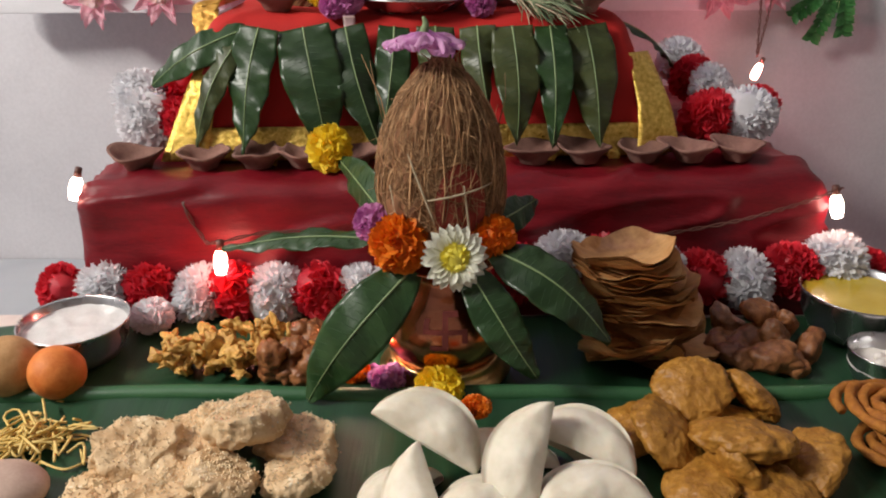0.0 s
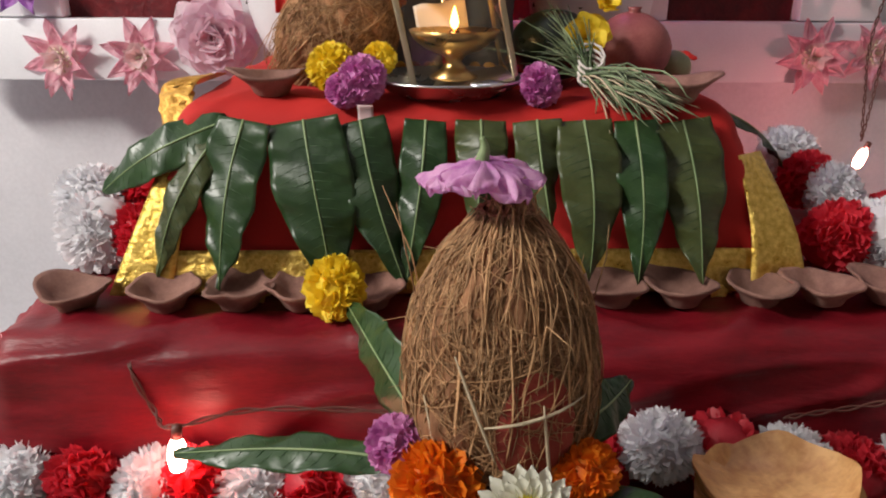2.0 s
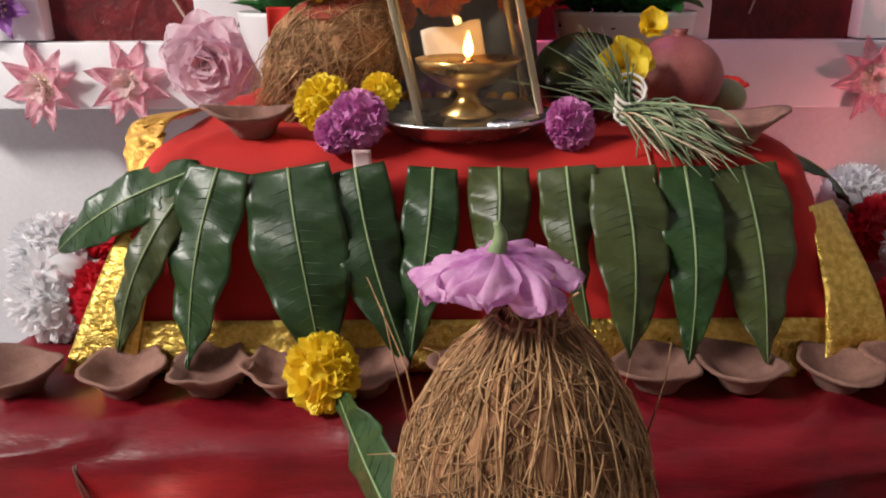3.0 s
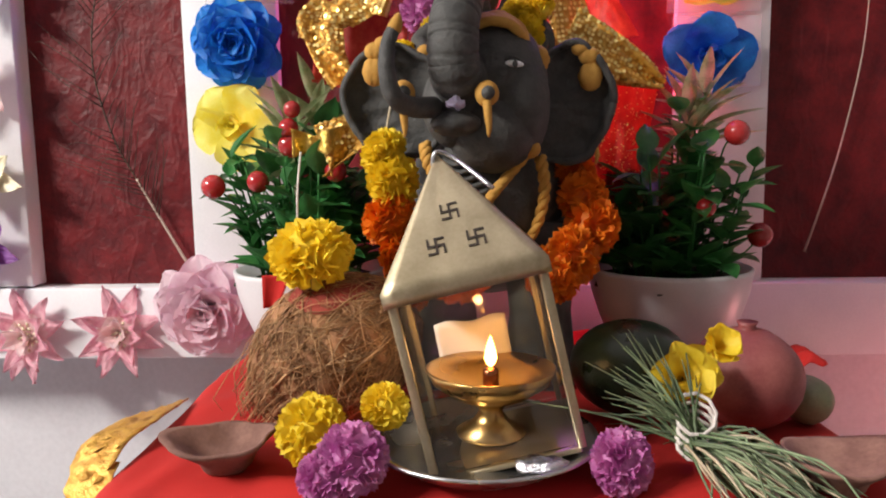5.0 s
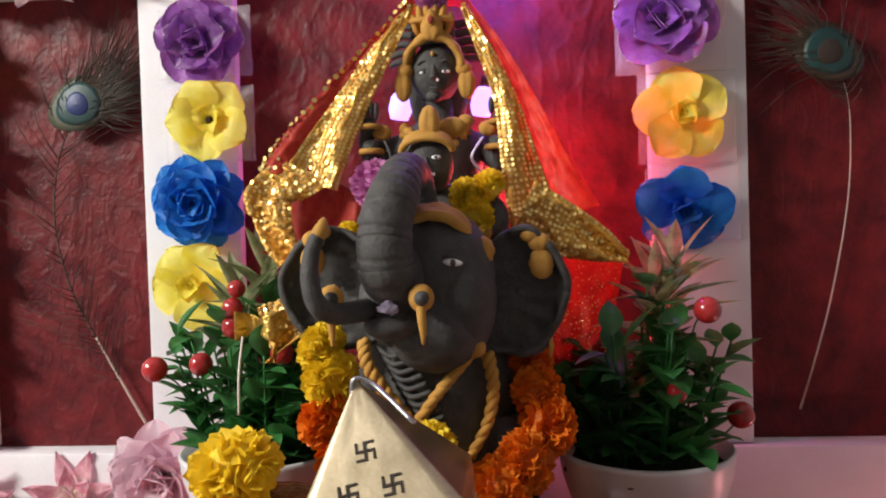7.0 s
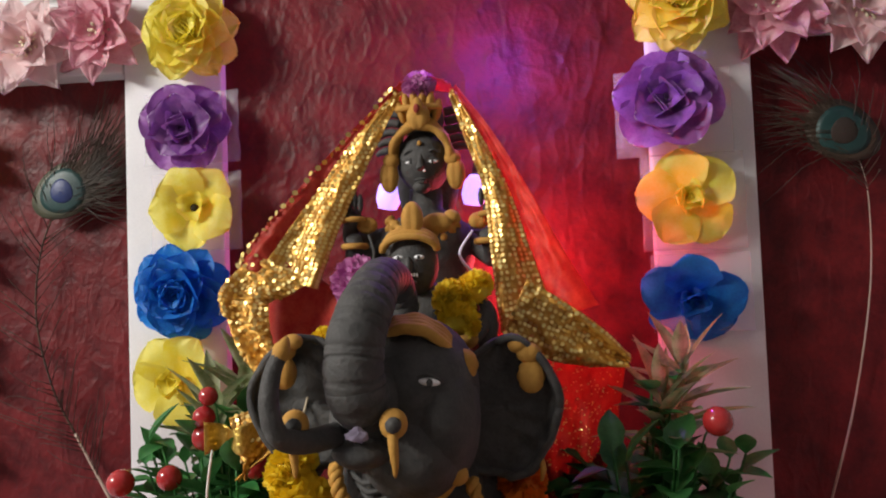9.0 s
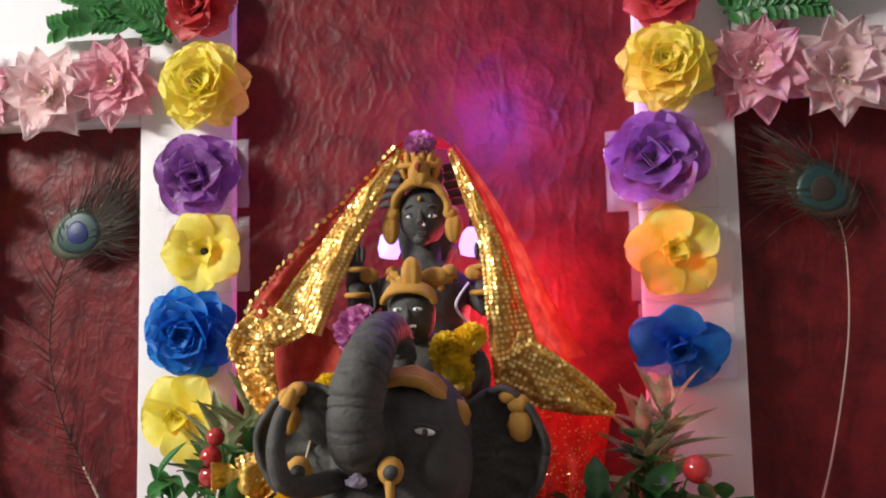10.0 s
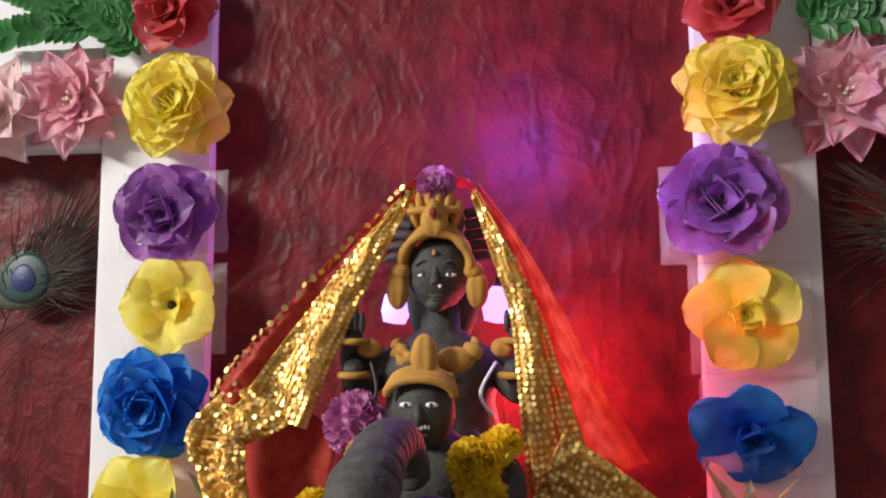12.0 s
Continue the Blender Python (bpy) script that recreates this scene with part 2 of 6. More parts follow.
EYE_TEAL = mat("feather_teal", (0.008, 0.036, 0.038), (0.02, 0.07, 0.065), 0.45)
EYE_BLUE = mat("feather_blue", (0.008, 0.015, 0.08), (0.012, 0.035, 0.16), 0.45)
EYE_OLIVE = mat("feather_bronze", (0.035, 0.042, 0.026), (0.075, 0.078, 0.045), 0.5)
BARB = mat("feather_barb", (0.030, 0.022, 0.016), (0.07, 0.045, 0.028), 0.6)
QUILL = mat("feather_quill", (0.38, 0.28, 0.22), (0.52, 0.41, 0.34), 0.5)
FLAME = glow("flame", (1.0, 0.50, 0.12), 14.0)
LED = glow("led_red", (1.0, 0.34, 0.26), 40.0)
LEDW = glow("led_warm", (1.0, 0.75, 0.62), 30.0)
FOIL = mat("foil", (0.5, 0.5, 0.55), (0.8, 0.8, 0.85), 0.2, 1.0, scale=200, bump=1.0)

# ---- mesh helpers ----
rnd = random.Random(7)
V = Vector


class Geo:
    def __init__(self):
        self.v, self.f, self.m = [], [], []

    def add(self, verts, faces, mi=0, m=None):
        k = len(self.v)
        self.v += [tuple(m @ V(p)) for p in verts] if m else [tuple(p) for p in verts]
        self.f += [tuple(i + k for i in f) for f in faces]
        self.m += [mi] * len(faces)
        return self

    def grid(self, fn, nu, nv, mi=0, m=None, loop_u=False, loop_v=False):
        vs = [fn(i / (nu if loop_u else nu - 1), j / (nv if loop_v else nv - 1)) for i in range(nu) for j in range(nv)]
        fs = []
        for i in range(nu if loop_u else nu - 1):
            for j in range(nv if loop_v else nv - 1):
                a, b = i * nv, ((i + 1) % nu) * nv
                k = (j + 1) % nv
                fs.append((a + j, b + j, b + k, a + k))
        return self.add(vs, fs, mi, m)

    def lathe(self, prof, n=28, mi=0, m=None, warp=None):
        def fn(u, v):
            k = v * (len(prof) - 1)
            r, z = prof[round(k)]
            a = 2 * math.pi * u
            p = V((r * math.cos(a), r * math.sin(a), z))
            return warp(p, a) if warp else p
        return self.grid(fn, n, len(prof), mi, m, loop_u=True)

    def tube(self, pts, rad, n=6, mi=0, m=None):
        pts = [V(p) for p in pts]
        rs = rad if isinstance(rad, (list, tuple)) else [rad] * len(pts)
        vs, fs = [], []
        ref = None
        for i, p in enumerate(pts):
            d = (pts[min(i + 1, len(pts) - 1)] - pts[max(i - 1, 0)])
            d = d.normalized() if d.length > 1e-9 else V((0, 0, 1))
            if ref is None:
                ref = d.orthogonal().normalized()
            ref = (ref - d * ref.dot(d))
            ref = ref.normalized() if ref.length > 1e-6 else d.orthogonal().normalized()
            q = d.cross(ref)
            for j in range(n):
                a = 2 * math.pi * j / n
                vs.append(p + (ref * math.cos(a) + q * math.sin(a)) * rs[i])
        for i in range(len(pts) - 1):
            for j in range(n):
                k = (j + 1) % n
                fs.append((i * n + j, i * n + k, (i + 1) * n + k, (i + 1) * n + j))
        fs.append(tuple(range(n - 1, -1, -1)))
        fs.append(tuple((len(pts) - 1) * n + j for j in range(n)))
        return self.add(vs, fs, mi, m)

    def blob(self, c, r, n=14, amp=0.0, freq=30.0, seed=0.0, mi=0, m=None, flat=None, fn=None):
        """Noisy ellipsoid at c with radii r."""
        r = r if isinstance(r, (list, tuple)) else (r, r, r)

        def f(u, v):
            a, b = 2 * math.pi * u, math.pi * (v - 0.5)
            d = V((math.cos(a) * math.cos(b), math.sin(a) * math.cos(b), math.sin(b)))
            p = V((d.x * r[0], d.y * r[1], d.z * r[2]))
            if amp:
                k = 1 + amp * noise.noise(p * freq + V((seed, seed * 1.7, seed * 0.3)))
                k += amp * 0.4 * noise.noise(p * freq * 2.7 + V((seed, 0, seed)))
                p *= k
            if flat is not None and p.z < -flat:
                p.z = -flat
            if fn:
                p = fn(p)
            return p + V(c)
        return self.grid(f, n, max(6, n // 2 + 1), mi, m, loop_u=True)

    def box(self, lo, hi, bev=0.003, mi=0, m=None):
        bm = bmesh.new()
        bmesh.ops.create_cube(bm, size=1)
        for v in bm.verts:
            v.co = V([(lo[i] + hi[i]) / 2 + v.co[i] * (hi[i] - lo[i]) for i in range(3)])
        if bev:
            bmesh.ops.bevel(bm, geom=bm.edges[:], offset=bev, segments=2, affect="EDGES", profile=0.5)
        bm.verts.index_update()
        self.add([v.co.copy() for v in bm.verts], [[v.index for v in f.verts] for f in bm.faces], mi, m)
        bm.free()
        return self

    def weld(self):
        """Joins points that fall together, so that faces share their edges."""
        seen, back, vs = {}, [], []
        for p in self.v:
            k = tuple(round(c, 5) for c in p)
            if k not in seen:
                seen[k] = len(vs)
                vs.append(p)
            back.append(seen[k])
        keep = [(tuple(dict.fromkeys(back[i] for i in f)), m) for f, m in zip(self.f, self.m)]
        keep = [(f, m) for f, m in keep if len(f) > 2]
        self.v, self.f, self.m = vs, [f for f, m in keep], [m for f, m in keep]
        return self

    def mesh(self, name, mats, smooth=True):
        me = bpy.data.meshes.new(name)
        me.from_pydata(self.v, [], self.f)
        for mt in mats if isinstance(mats, (list, tuple)) else [mats]:
            me.materials.append(mt)
        if len(me.polygons) == len(self.m):
            me.polygons.foreach_set("material_index", self.m)
            me.polygons.foreach_set("use_smooth", [smooth] * len(self.m))
        me.update()
        return me


def thing(name, label, category, group="", at=None, kind="", data=None):
    ob = new(name, data)
    if at is not None:
        ob.matrix_world = at if isinstance(at, Matrix) else Matrix.Translation(at)
    return tagged(ob, label, category, group, kind)


def part(name, geo, mats, parent, label="", m=None, smooth=True, thick=0.0):
    """ONE mesh object under a thing or part; geo is a Geo or mesh data in the parent's own space."""
    ob = new(name, geo.mesh(name, mats, smooth) if isinstance(geo, Geo) else geo)
    ob.parent = parent
    if m:
        ob.matrix_basis = m
    if thick:
        s = ob.modifiers.new("thickness", "SOLIDIFY")
        s.thickness, s.offset = thick, 0
    return tagged(ob, label)


def single(name, geo, mats, label, category, group="", at=None, kind="", smooth=True, thick=0.0):
    ob = thing(name, label, category, group, at, kind, geo.mesh(name, mats, smooth))
    if thick:
        s = ob.modifiers.new("thickness", "SOLIDIFY")
        s.thickness, s.offset = thick, 0
    return ob


def curve_pts(ctrl, n):
    """Smooth path through a few control points."""
    c = [V(p) for p in ctrl]
    out = []
    for i in range(n):
        s = i / (n - 1) * (len(c) - 1)
        k = min(int(s), len(c) - 2)
        t = s - k
        p0, p1, p2, p3 = c[max(k - 1, 0)], c[k], c[k + 1], c[min(k + 2, len(c) - 1)]
        out.append(0.5 * ((2 * p1) + (p2 - p0) * t + (2 * p0 - 5 * p1 + 4 * p2 - p3) * t * t + (3 * p1 - p0 - 3 * p2 + p3) * t ** 3))
    return out


def soft_box(lo, hi, r, n, wrinkle, freq, taper=None):
    """Cloth-covered block: rounded, wrinkled, with an optional map of its points."""
    g = Geo()
    lo, hi = V(lo), V(hi)
    for ax in range(3):
        for side in (0, 1):
            a, b = (ax + 1) % 3, (ax + 2) % 3

            def fn(u, v):
                p = V((0, 0, 0))
                p[ax] = hi[ax] if side else lo[ax]
                p[a] = lo[a] + u * (hi[a] - lo[a])
                p[b] = lo[b] + v * (hi[b] - lo[b])
                q = V([min(max(p[i], lo[i] + r), hi[i] - r) for i in range(3)])
                d = (p - q).normalized()
                w = wrinkle * (noise.noise(V((p.x * freq[0], p.y * freq[1], p.z * freq[2]))) + 0.5 * noise.noise(V((p.x * freq[0] * 2.6, p.y * freq[1] * 2.6, p.z * freq[2] * 2.3))))
                fold = max(0.0, 1 - abs(noise.noise(V((p.x * freq[0] * 0.6 + p.z * 6, p.y * freq[1], p.z * freq[2] * 1.1 - p.x * 5 + 3)))) * 6)
                p = q + d * (r + w + wrinkle * 1.1 * fold)
                return taper(p) if taper else p
            if side:
                g.grid(fn, n[a], n[b])
            else:
                k = len(g.f)
                g.grid(fn, n[a], n[b])
                g.f[k:] = [f[::-1] for f in g.f[k:]]
    return g.weld()

# ---- room ----


def slab(name, lo, hi, mt, label, category):
    return single(name, Geo().box(lo, hi, 0), mt, label, category, kind="structure", smooth=False)


slab("floor", (-2.0, -2.0, -0.30), (2.0, 1.5, -0.24), FLOOR, "plain grey tiled room floor", "floor")
slab("wall_north", (-2.1, 1.505, -0.30), (2.1, 1.6, 2.5), WALL, "white painted plaster wall behind the altar", "wall")
# south and east walls: added, out of view, dulled to weaken right-hand fill
slab("wall_south", (-2.1, -2.1, -0.30), (2.1, -2.0, 2.5), WALL_FILL_CUT, "added unseen plain wall in beige, dulled to cut bounced fill", "wall")
slab("wall_west", (-2.1, -2.0, -0.30), (-2.0, 1.505, 2.5), WALL, "white painted plaster wall", "wall")
slab("wall_east", (2.0, -2.0, -0.30), (2.1, 1.505, 2.5), WALL_FILL_CUT, "added unseen plain wall in beige, dulled to cut bounced fill", "wall")
slab("ceiling", (-2.1, -2.1, 2.5), (2.1, 1.6, 2.56), WALL, "white painted ceiling", "ceiling")

# low serving table under the banana leaf
tb = thing("low_table", "low table with a pale pinkish cloth under the food", "table", at=(0, 0, 0))
part("tabletop", Geo().box((-0.75, 0.22, -0.035), (0.75, 0.80, 0.0), 0.008), TABLECLOTH, tb)
for sx in (-0.68, 0.68):
    for sy in (0.28, 0.74):
        part("leg", Geo().box((sx - 0.025, sy - 0.025, -0.24), (sx + 0.025, sy + 0.025, -0.035), 0.004), TABLECLOTH, tb)

# ---- backdrop: white frame with sunken red cloth panels ----
BACK = Matrix.Translation((-0.05, 1.432, 0)) @ Matrix.Rotation(radians(2.4), 4, "Z") @ Matrix.Translation((0.05, -1.432, 0))
fr = thing("backdrop_frame", "white foam board frame with upright strips and cross bars against the wall", "backdrop frame", kind="structure", at=BACK)
F0, F1 = 1.448, 1.486
for nm, x0, x1, z0, z1, dy in (("strip", -0.73, -0.606, 0.362, 0.895, 0), ("strip", -0.402, -0.289, 0.362, 1.22, 0), ("strip", 0.174, 0.280, 0.362, 1.22, 0), ("strip", 0.478, 0.60, 0.362, 0.895, 0),
                               ("cross_bar", -0.73, -0.404, 0.897, 1.0, 0.001), ("cross_bar", 0.282, 0.60, 0.897, 1.0, 0.001), ("lower_bar", -0.80, 0.72, 0.272, 0.360, -0.006)):
    part(nm, Geo().box((x0, F0 + dy, z0), (x1, F1, z1), 0.002), FOAM, fr)


def panel(x0, x1, z0, z1, amp, y=1.478):
    g = Geo()

    def fn(u, v):
        x, z = x0 + u * (x1 - x0), z0 + v * (z1 - z0)
        wob = 0.35 * noise.noise(V((x * 14, z * 9, 7.1)))
        ridge = max(0.0, 1 - abs(noise.noise(V((x * 26 + wob * 3, z * 11, 0.3)))) * 9) + 0.8 * max(0.0, 1 - abs(noise.noise(V((x * 52 + z * 16 + wob * 4, z * 30, 5.3)))) * 7)
        ridge += 0.5 * max(0.0, 1 - abs(noise.noise(V((x * 110 - z * 40, z * 70 + wob * 6, 9.7)))) * 6)
        w = amp * (0.38 * ridge + 1.1 * noise.noise(V((x * 9, z * 4, 1.3))) + 0.4 * noise.noise(V((x * 60, z * 45, 2.0))))
        return (x, y - w, z)
    g.grid(fn, 260, 380)
    return single("red_cloth_panel", g, PANEL, "crinkled shiny dark red cloth panel set in the white frame", "cloth panel", at=BACK, kind="structure", thick=0.002)


panel(-0.61, -0.398, 0.355, 0.90, 0.0013)
panel(-0.292, 0.178, 0.355, 1.22, 0.0020, 1.462)
panel(0.276, 0.482, 0.355, 0.90, 0.0013)

# ---- stepped altar ----
ALT = Matrix.Translation((0, 0.85, 0)) @ Matrix.Rotation(radians(3.0), 4, "Z") @ Matrix.Translation((0, -0.85, 0))
LO_TOP = 0.150


def flare(p):
    k = max(0.0, (LO_TOP - p.z)) / 0.15
    p.x += (0.012 + 0.010 * (p.x > 0)) * min(k, 1.2) * (1 if p.x > 0 else -0.4)
    p.y -= 0.010 * min(k, 1.2)
    return p


st = thing("lower_altar_step", "wide lower altar step draped in dark crimson satin", "altar step", at=ALT)
part("drape", soft_box((-0.415, 0.825, -0.235), (0.455, 1.40, LO_TOP), 0.030, (170, 50, 90), 0.006, (8, 9, 20), flare), CRIMSON, st)
up = thing("upper_altar_step", "upper altar step draped in bright red cloth with gold borders", "altar step", at=ALT)
UP_TOP = 0.317


def tent(p):
    k = min(max((UP_TOP - p.z) / (UP_TOP - LO_TOP), 0), 1)
    cx = -0.028
    p.x = cx + (p.x - cx) * (0.84 + 0.19 * k ** 1.3)
    p.y -= 0.040 * k * max(0.0, min(1.0, (1.2 - p.y) / 0.2))
    return p


part("drape", soft_box((-0.328, 0.965, LO_TOP), (0.285, 1.405, UP_TOP), 0.026, (90, 50, 30), 0.0025, (8, 9, 14), tent), SCARLET, up)


def ribbon(ctrl_a, ctrl_b, name, parent, mt=GOLD, n=30, lift=0.0012):
    a, b = curve_pts(ctrl_a, n), curve_pts(ctrl_b, n)
    g = Geo().grid(lambda u, v: a[round(u * (n - 1))].lerp(b[round(u * (n - 1))], v) + V((0, -1, 0)) * lift * noise.noise(V((u * 19, v * 5, 3))), n, 8)
    return part(name, g, mt, parent, "gold zari border", thick=0.0012)


ribbon([(-0.335, 0.917, 0.153), (0.0, 0.917, 0.153), (0.285, 0.918, 0.153)], [(-0.320, 0.930, 0.191), (0.0, 0.930, 0.191), (0.273, 0.930, 0.191)], "gold_border", up, n=60)
ribbon([(-0.338, 0.916, 0.154), (-0.315, 0.935, 0.21), (-0.29, 0.958, 0.268)], [(-0.283, 0.916, 0.154), (-0.272, 0.932, 0.21), (-0.262, 0.950, 0.262)], "gold_border", up)
ribbon([(0.245, 0.912, 0.156), (0.245, 0.930, 0.21), (0.235, 0.957, 0.272)], [(0.300, 0.918, 0.156), (0.288, 0.934, 0.21), (0.268, 0.985, 0.27)], "gold_border", up)
ribbon([(-0.266, 0.985, 0.300), (-0.272, 1.02, 0.326), (-0.266, 1.07, 0.330), (-0.270, 1.14, 0.322)], [(-0.288, 0.968, 0.272), (-0.306, 1.02, 0.318), (-0.300, 1.07, 0.326), (-0.304, 1.14, 0.310)], "gold_border", up, mt=ZARI, lift=0.015)
for sx in (-0.205, -0.15, 0.135, 0.215):
    g = Geo().grid(lambda u, v: (sx + (v - 0.5) * (0.006 + 0.018 * u), 0.913 - 0.004 * u, 0.158 - 0.020 * u * (0.35 if abs(v - 0.5) > 0.3 else 1) + 0.004), 5, 7)
    part("gold_tassel", g, GOLD, up, "gold zari tassel", thick=0.001)

# ---- banana leaf on the table ----
bl = thing("banana_leaf", "large dark green banana leaf spread under the food", "leaf", at=(0, 0, 0))


def bleaf(u, v):
    x = -0.56 + 1.25 * u
    e = 0.5 + 0.5 * min(1, (u + 0.02) * 7) ** 0.6
    y = 0.612 + (v - 0.5) * 2 * (0.165 if v > 0.5 else 0.26) * e
    z = 0.006 + 0.0018 * noise.noise(V((x * 40, y * 3, 0))) + 0.004 * noise.noise(V((x * 6, y * 8, 5))) + 0.006 * math.exp(-((y - 0.612) / 0.02) ** 2)
    return (x, y, z)


part("blade", Geo().grid(bleaf, 160, 60), BANANA, bl, thick=0.0012)
part("midrib", Geo().tube([(x / 20, 0.612 + 0.003 * math.sin(x), 0.0115) for x in range(-11, 14)], [0.0085] * 25, 10), BANANARIB, bl, "pale green midrib")

# ---- statue: one mesh ----


def statue():
    g = Geo()
    D, O, W, R = 0, 1, 2, 3

    def lobes(c, r, n, depth, seed=0, m=O):
        """Grooved clay drop: fine furrows run down its face."""
        g.blob(c, r, 26, 0.02, 60, seed, m, None, None, lambda p: V((p.x * (1 - depth * max(0.0, math.cos(n * math.asin(max(-1, min(1, p.x / r[0]))))) ** 6), p.y * (1 - 1.6 * depth * max(0.0, math.cos(n * math.asin(max(-1, min(1, p.x / (r[0] * 1.01)))))) ** 6), p.z)))
    # elephant body, chest and legs
    g.blob((-0.035, 1.275, 0.475), (0.082, 0.120, 0.088), 30, 0.05, 14, 1, D)
    g.blob((-0.036, 1.190, 0.482), (0.047, 0.050, 0.078), 36, 0.04, 18, 2, D)
    for x, y in ((-0.080, 1.20), (0.006, 1.20), (-0.085, 1.33), (0.010, 1.33)):
        g.tube([(x, y, 0.318), (x, y, 0.33), (x, y, 0.38), (x * 0.9, y, 0.46)], [0.034, 0.032, 0.027, 0.034], 18, D)
    # toes
    for x in (-0.080, 0.006):
        for k in (-1, 0, 1):
            g.blob((x + 0.016 * k, 1.169 + 0.004 * abs(k), 0.325), (0.008, 0.006, 0.007), 10, 0, 1, 0, O)
    # head: dome, temples, cheeks and jaw
    g.blob((-0.030, 1.160, 0.573), (0.041, 0.048, 0.050), 36, 0.02, 20, 3, D)
    g.blob((-0.014, 1.150, 0.556), (0.026, 0.038, 0.046), 28, 0.02, 20, 4, D)
    g.blob((-0.034, 1.142, 0.536), (0.036, 0.036, 0.034), 28, 0.03, 20, 5, D)
    g.blob((-0.062, 1.138, 0.556), (0.026, 0.030, 0.034), 24, 0.03, 20, 6, D)
    g.blob((-0.060, 1.112, 0.541), (0.020, 0.022, 0.010), 20, 0.06, 40, 7, D)
    # trunk: raised and curled back over the brow, ringed by cut grooves
    n = 220
    tp = curve_pts([(-0.044, 1.150, 0.588), (-0.056, 1.116, 0.573), (-0.0605, 1.100, 0.583), (-0.0600, 1.101, 0.611), (-0.0555, 1.120, 0.635), (-0.0530, 1.150, 0.650), (-0.0490, 1.180, 0.648), (-0.0440, 1.194, 0.626)], n)
    rad = []
    for i in range(n):
        s = i / (n - 1)
        groove = max(0.0, math.cos(s * 2 * math.pi * 24)) ** 8
        rad.append((0.0205 - 0.0045 * s - 0.0060 * max(0.0, s - 0.55) / 0.45) * (1 - 0.085 * groove * (s > 0.2)))
    g.tube([p + V((0, 0.0006 * math.sin(i * 0.31), 0)) for i, p in enumerate(tp)], rad, 32, D)
    g.blob((-0.0590, 1.0945, 0.5555), (0.0052, 0.0045, 0.0048), 26, 1.0, 260, 2, 4)
    # ears: thin dished plates, ribbed from the root, with a turned rim
    for cx, cz, rx, rz, s in ((-0.114, 0.562, 0.040, 0.049, -1), (0.026, 0.557, 0.035, 0.050, 1)):
        def ear(u, v, cx=cx, cz=cz, rx=rx, rz=rz, s=s):
            a, q = 2 * math.pi * u, abs(2 * v - 1)
            rr = 1 + 0.07 * math.sin(2 * a * s + 0.9) + 0.035 * math.sin(5 * a + s) + 0.012 * math.sin(11 * a)
            x, z = math.cos(a) * q * rx * rr, math.sin(a) * q * rz * rr
            away = s * x + rx
            rib = 0.0011 * math.sin(math.atan2(z, away) * 22) * min(1, away / 0.03)
            y = 1.180 + 0.20 * away - 2.6 * away * away * 0.6 - 0.010 * max(0.0, q - 0.8) * 5 * (s * x > 0) + rib + (0.0035 if v > 0.5 else -0.0025)
            return (cx + x, y, cz + z)
        g.grid(ear, 72, 21, D, loop_u=True)
        rim = [ear(i / 60, 0.0) for i in range(61)]
        g.tube(rim, 0.0032, 8, D)
    # ochre sockets with bent spikes
    for x, y, z in ((-0.0365, 1.096, 0.5615), (-0.0965, 1.090, 0.5625)):
        g.blob((x, y, z), (0.0088, 0.0075, 0.0095), 20, 0.03, 60, 1, O)
        g.tube(curve_pts([(x, y - 0.004, z - 0.006), (x + 0.0008, y - 0.0065, z - 0.014), (x + 0.0015, y - 0.006, z - 0.024), (x + 0.001, y - 0.005, z - 0.031)], 12), [0.0034, 0.0033, 0.0032, 0.0031, 0.003, 0.0028, 0.0026, 0.0023, 0.002, 0.0016, 0.0012, 0.0006], 10, O)
        g.tube([(x + 0.001, y - 0.0040, z + 0.0005), (x + 0.001, y - 0.0080, z)], [0.0052, 0.0048], 14, D)
    # dark tusk curving up past the ear, ochre tip
    g.tube(curve_pts([(-0.076, 1.108, 0.553), (-0.0915, 1.086, 0.553), (-0.1010, 1.072, 0.560), (-0.1052, 1.070, 0.578), (-0.1040, 1.074, 0.596), (-0.100, 1.078, 0.607)], 40), [0.0082 - 0.0036 * i / 39 for i in range(40)], 14, D)
    g.tube(curve_pts([(-0.1010, 1.0770, 0.604), (-0.0985, 1.0790, 0.611), (-0.0970, 1.081, 0.617)], 8), [0.0050, 0.0052, 0.005, 0.0045, 0.004, 0.0032, 0.0022, 0.001], 10, O)
    # painted eyes
    for x, y, t in ((-0.0165, 1.1140, 0.12),):
        g.blob((x, y, 0.584), (0.0072, 0.0028, 0.0026), 14, 0, 1, 0, W, Matrix.Translation((x, y, 0.584)) @ Matrix.Rotation(t, 4, "Y") @ Matrix.Translation((-x, -y, -0.584)))
        g.blob((x + 0.0005, y - 0.0018, 0.5838), (0.0024, 0.002, 0.0026), 10, 0, 1, 0, D)
        g.tube(curve_pts([(x - 0.0085, y + 0.002, 0.586), (x - 0.001, y - 0.002, 0.5892), (x + 0.0085, y + 0.004, 0.584)], 10), 0.0011, 6, D)
    # ochre brow band and grooved knobs
    bp = curve_pts([(-0.054, 1.134, 0.616), (-0.040, 1.128, 0.6185), (-0.026, 1.127, 0.6190), (-0.012, 1.132, 0.611), (-0.003, 1.148, 0.597)], 40)
    for k in range(4):
        g.tube([p + V((0, 0.0035 * k, 0.0017 * k - 0.002 + 0.0004 * math.sin(i * 0.6 + k))) for i, p in enumerate(bp)], [0.0030 + 0.0014 * math.sin(math.pi * i / 39) for i in range(40)], 8, O)
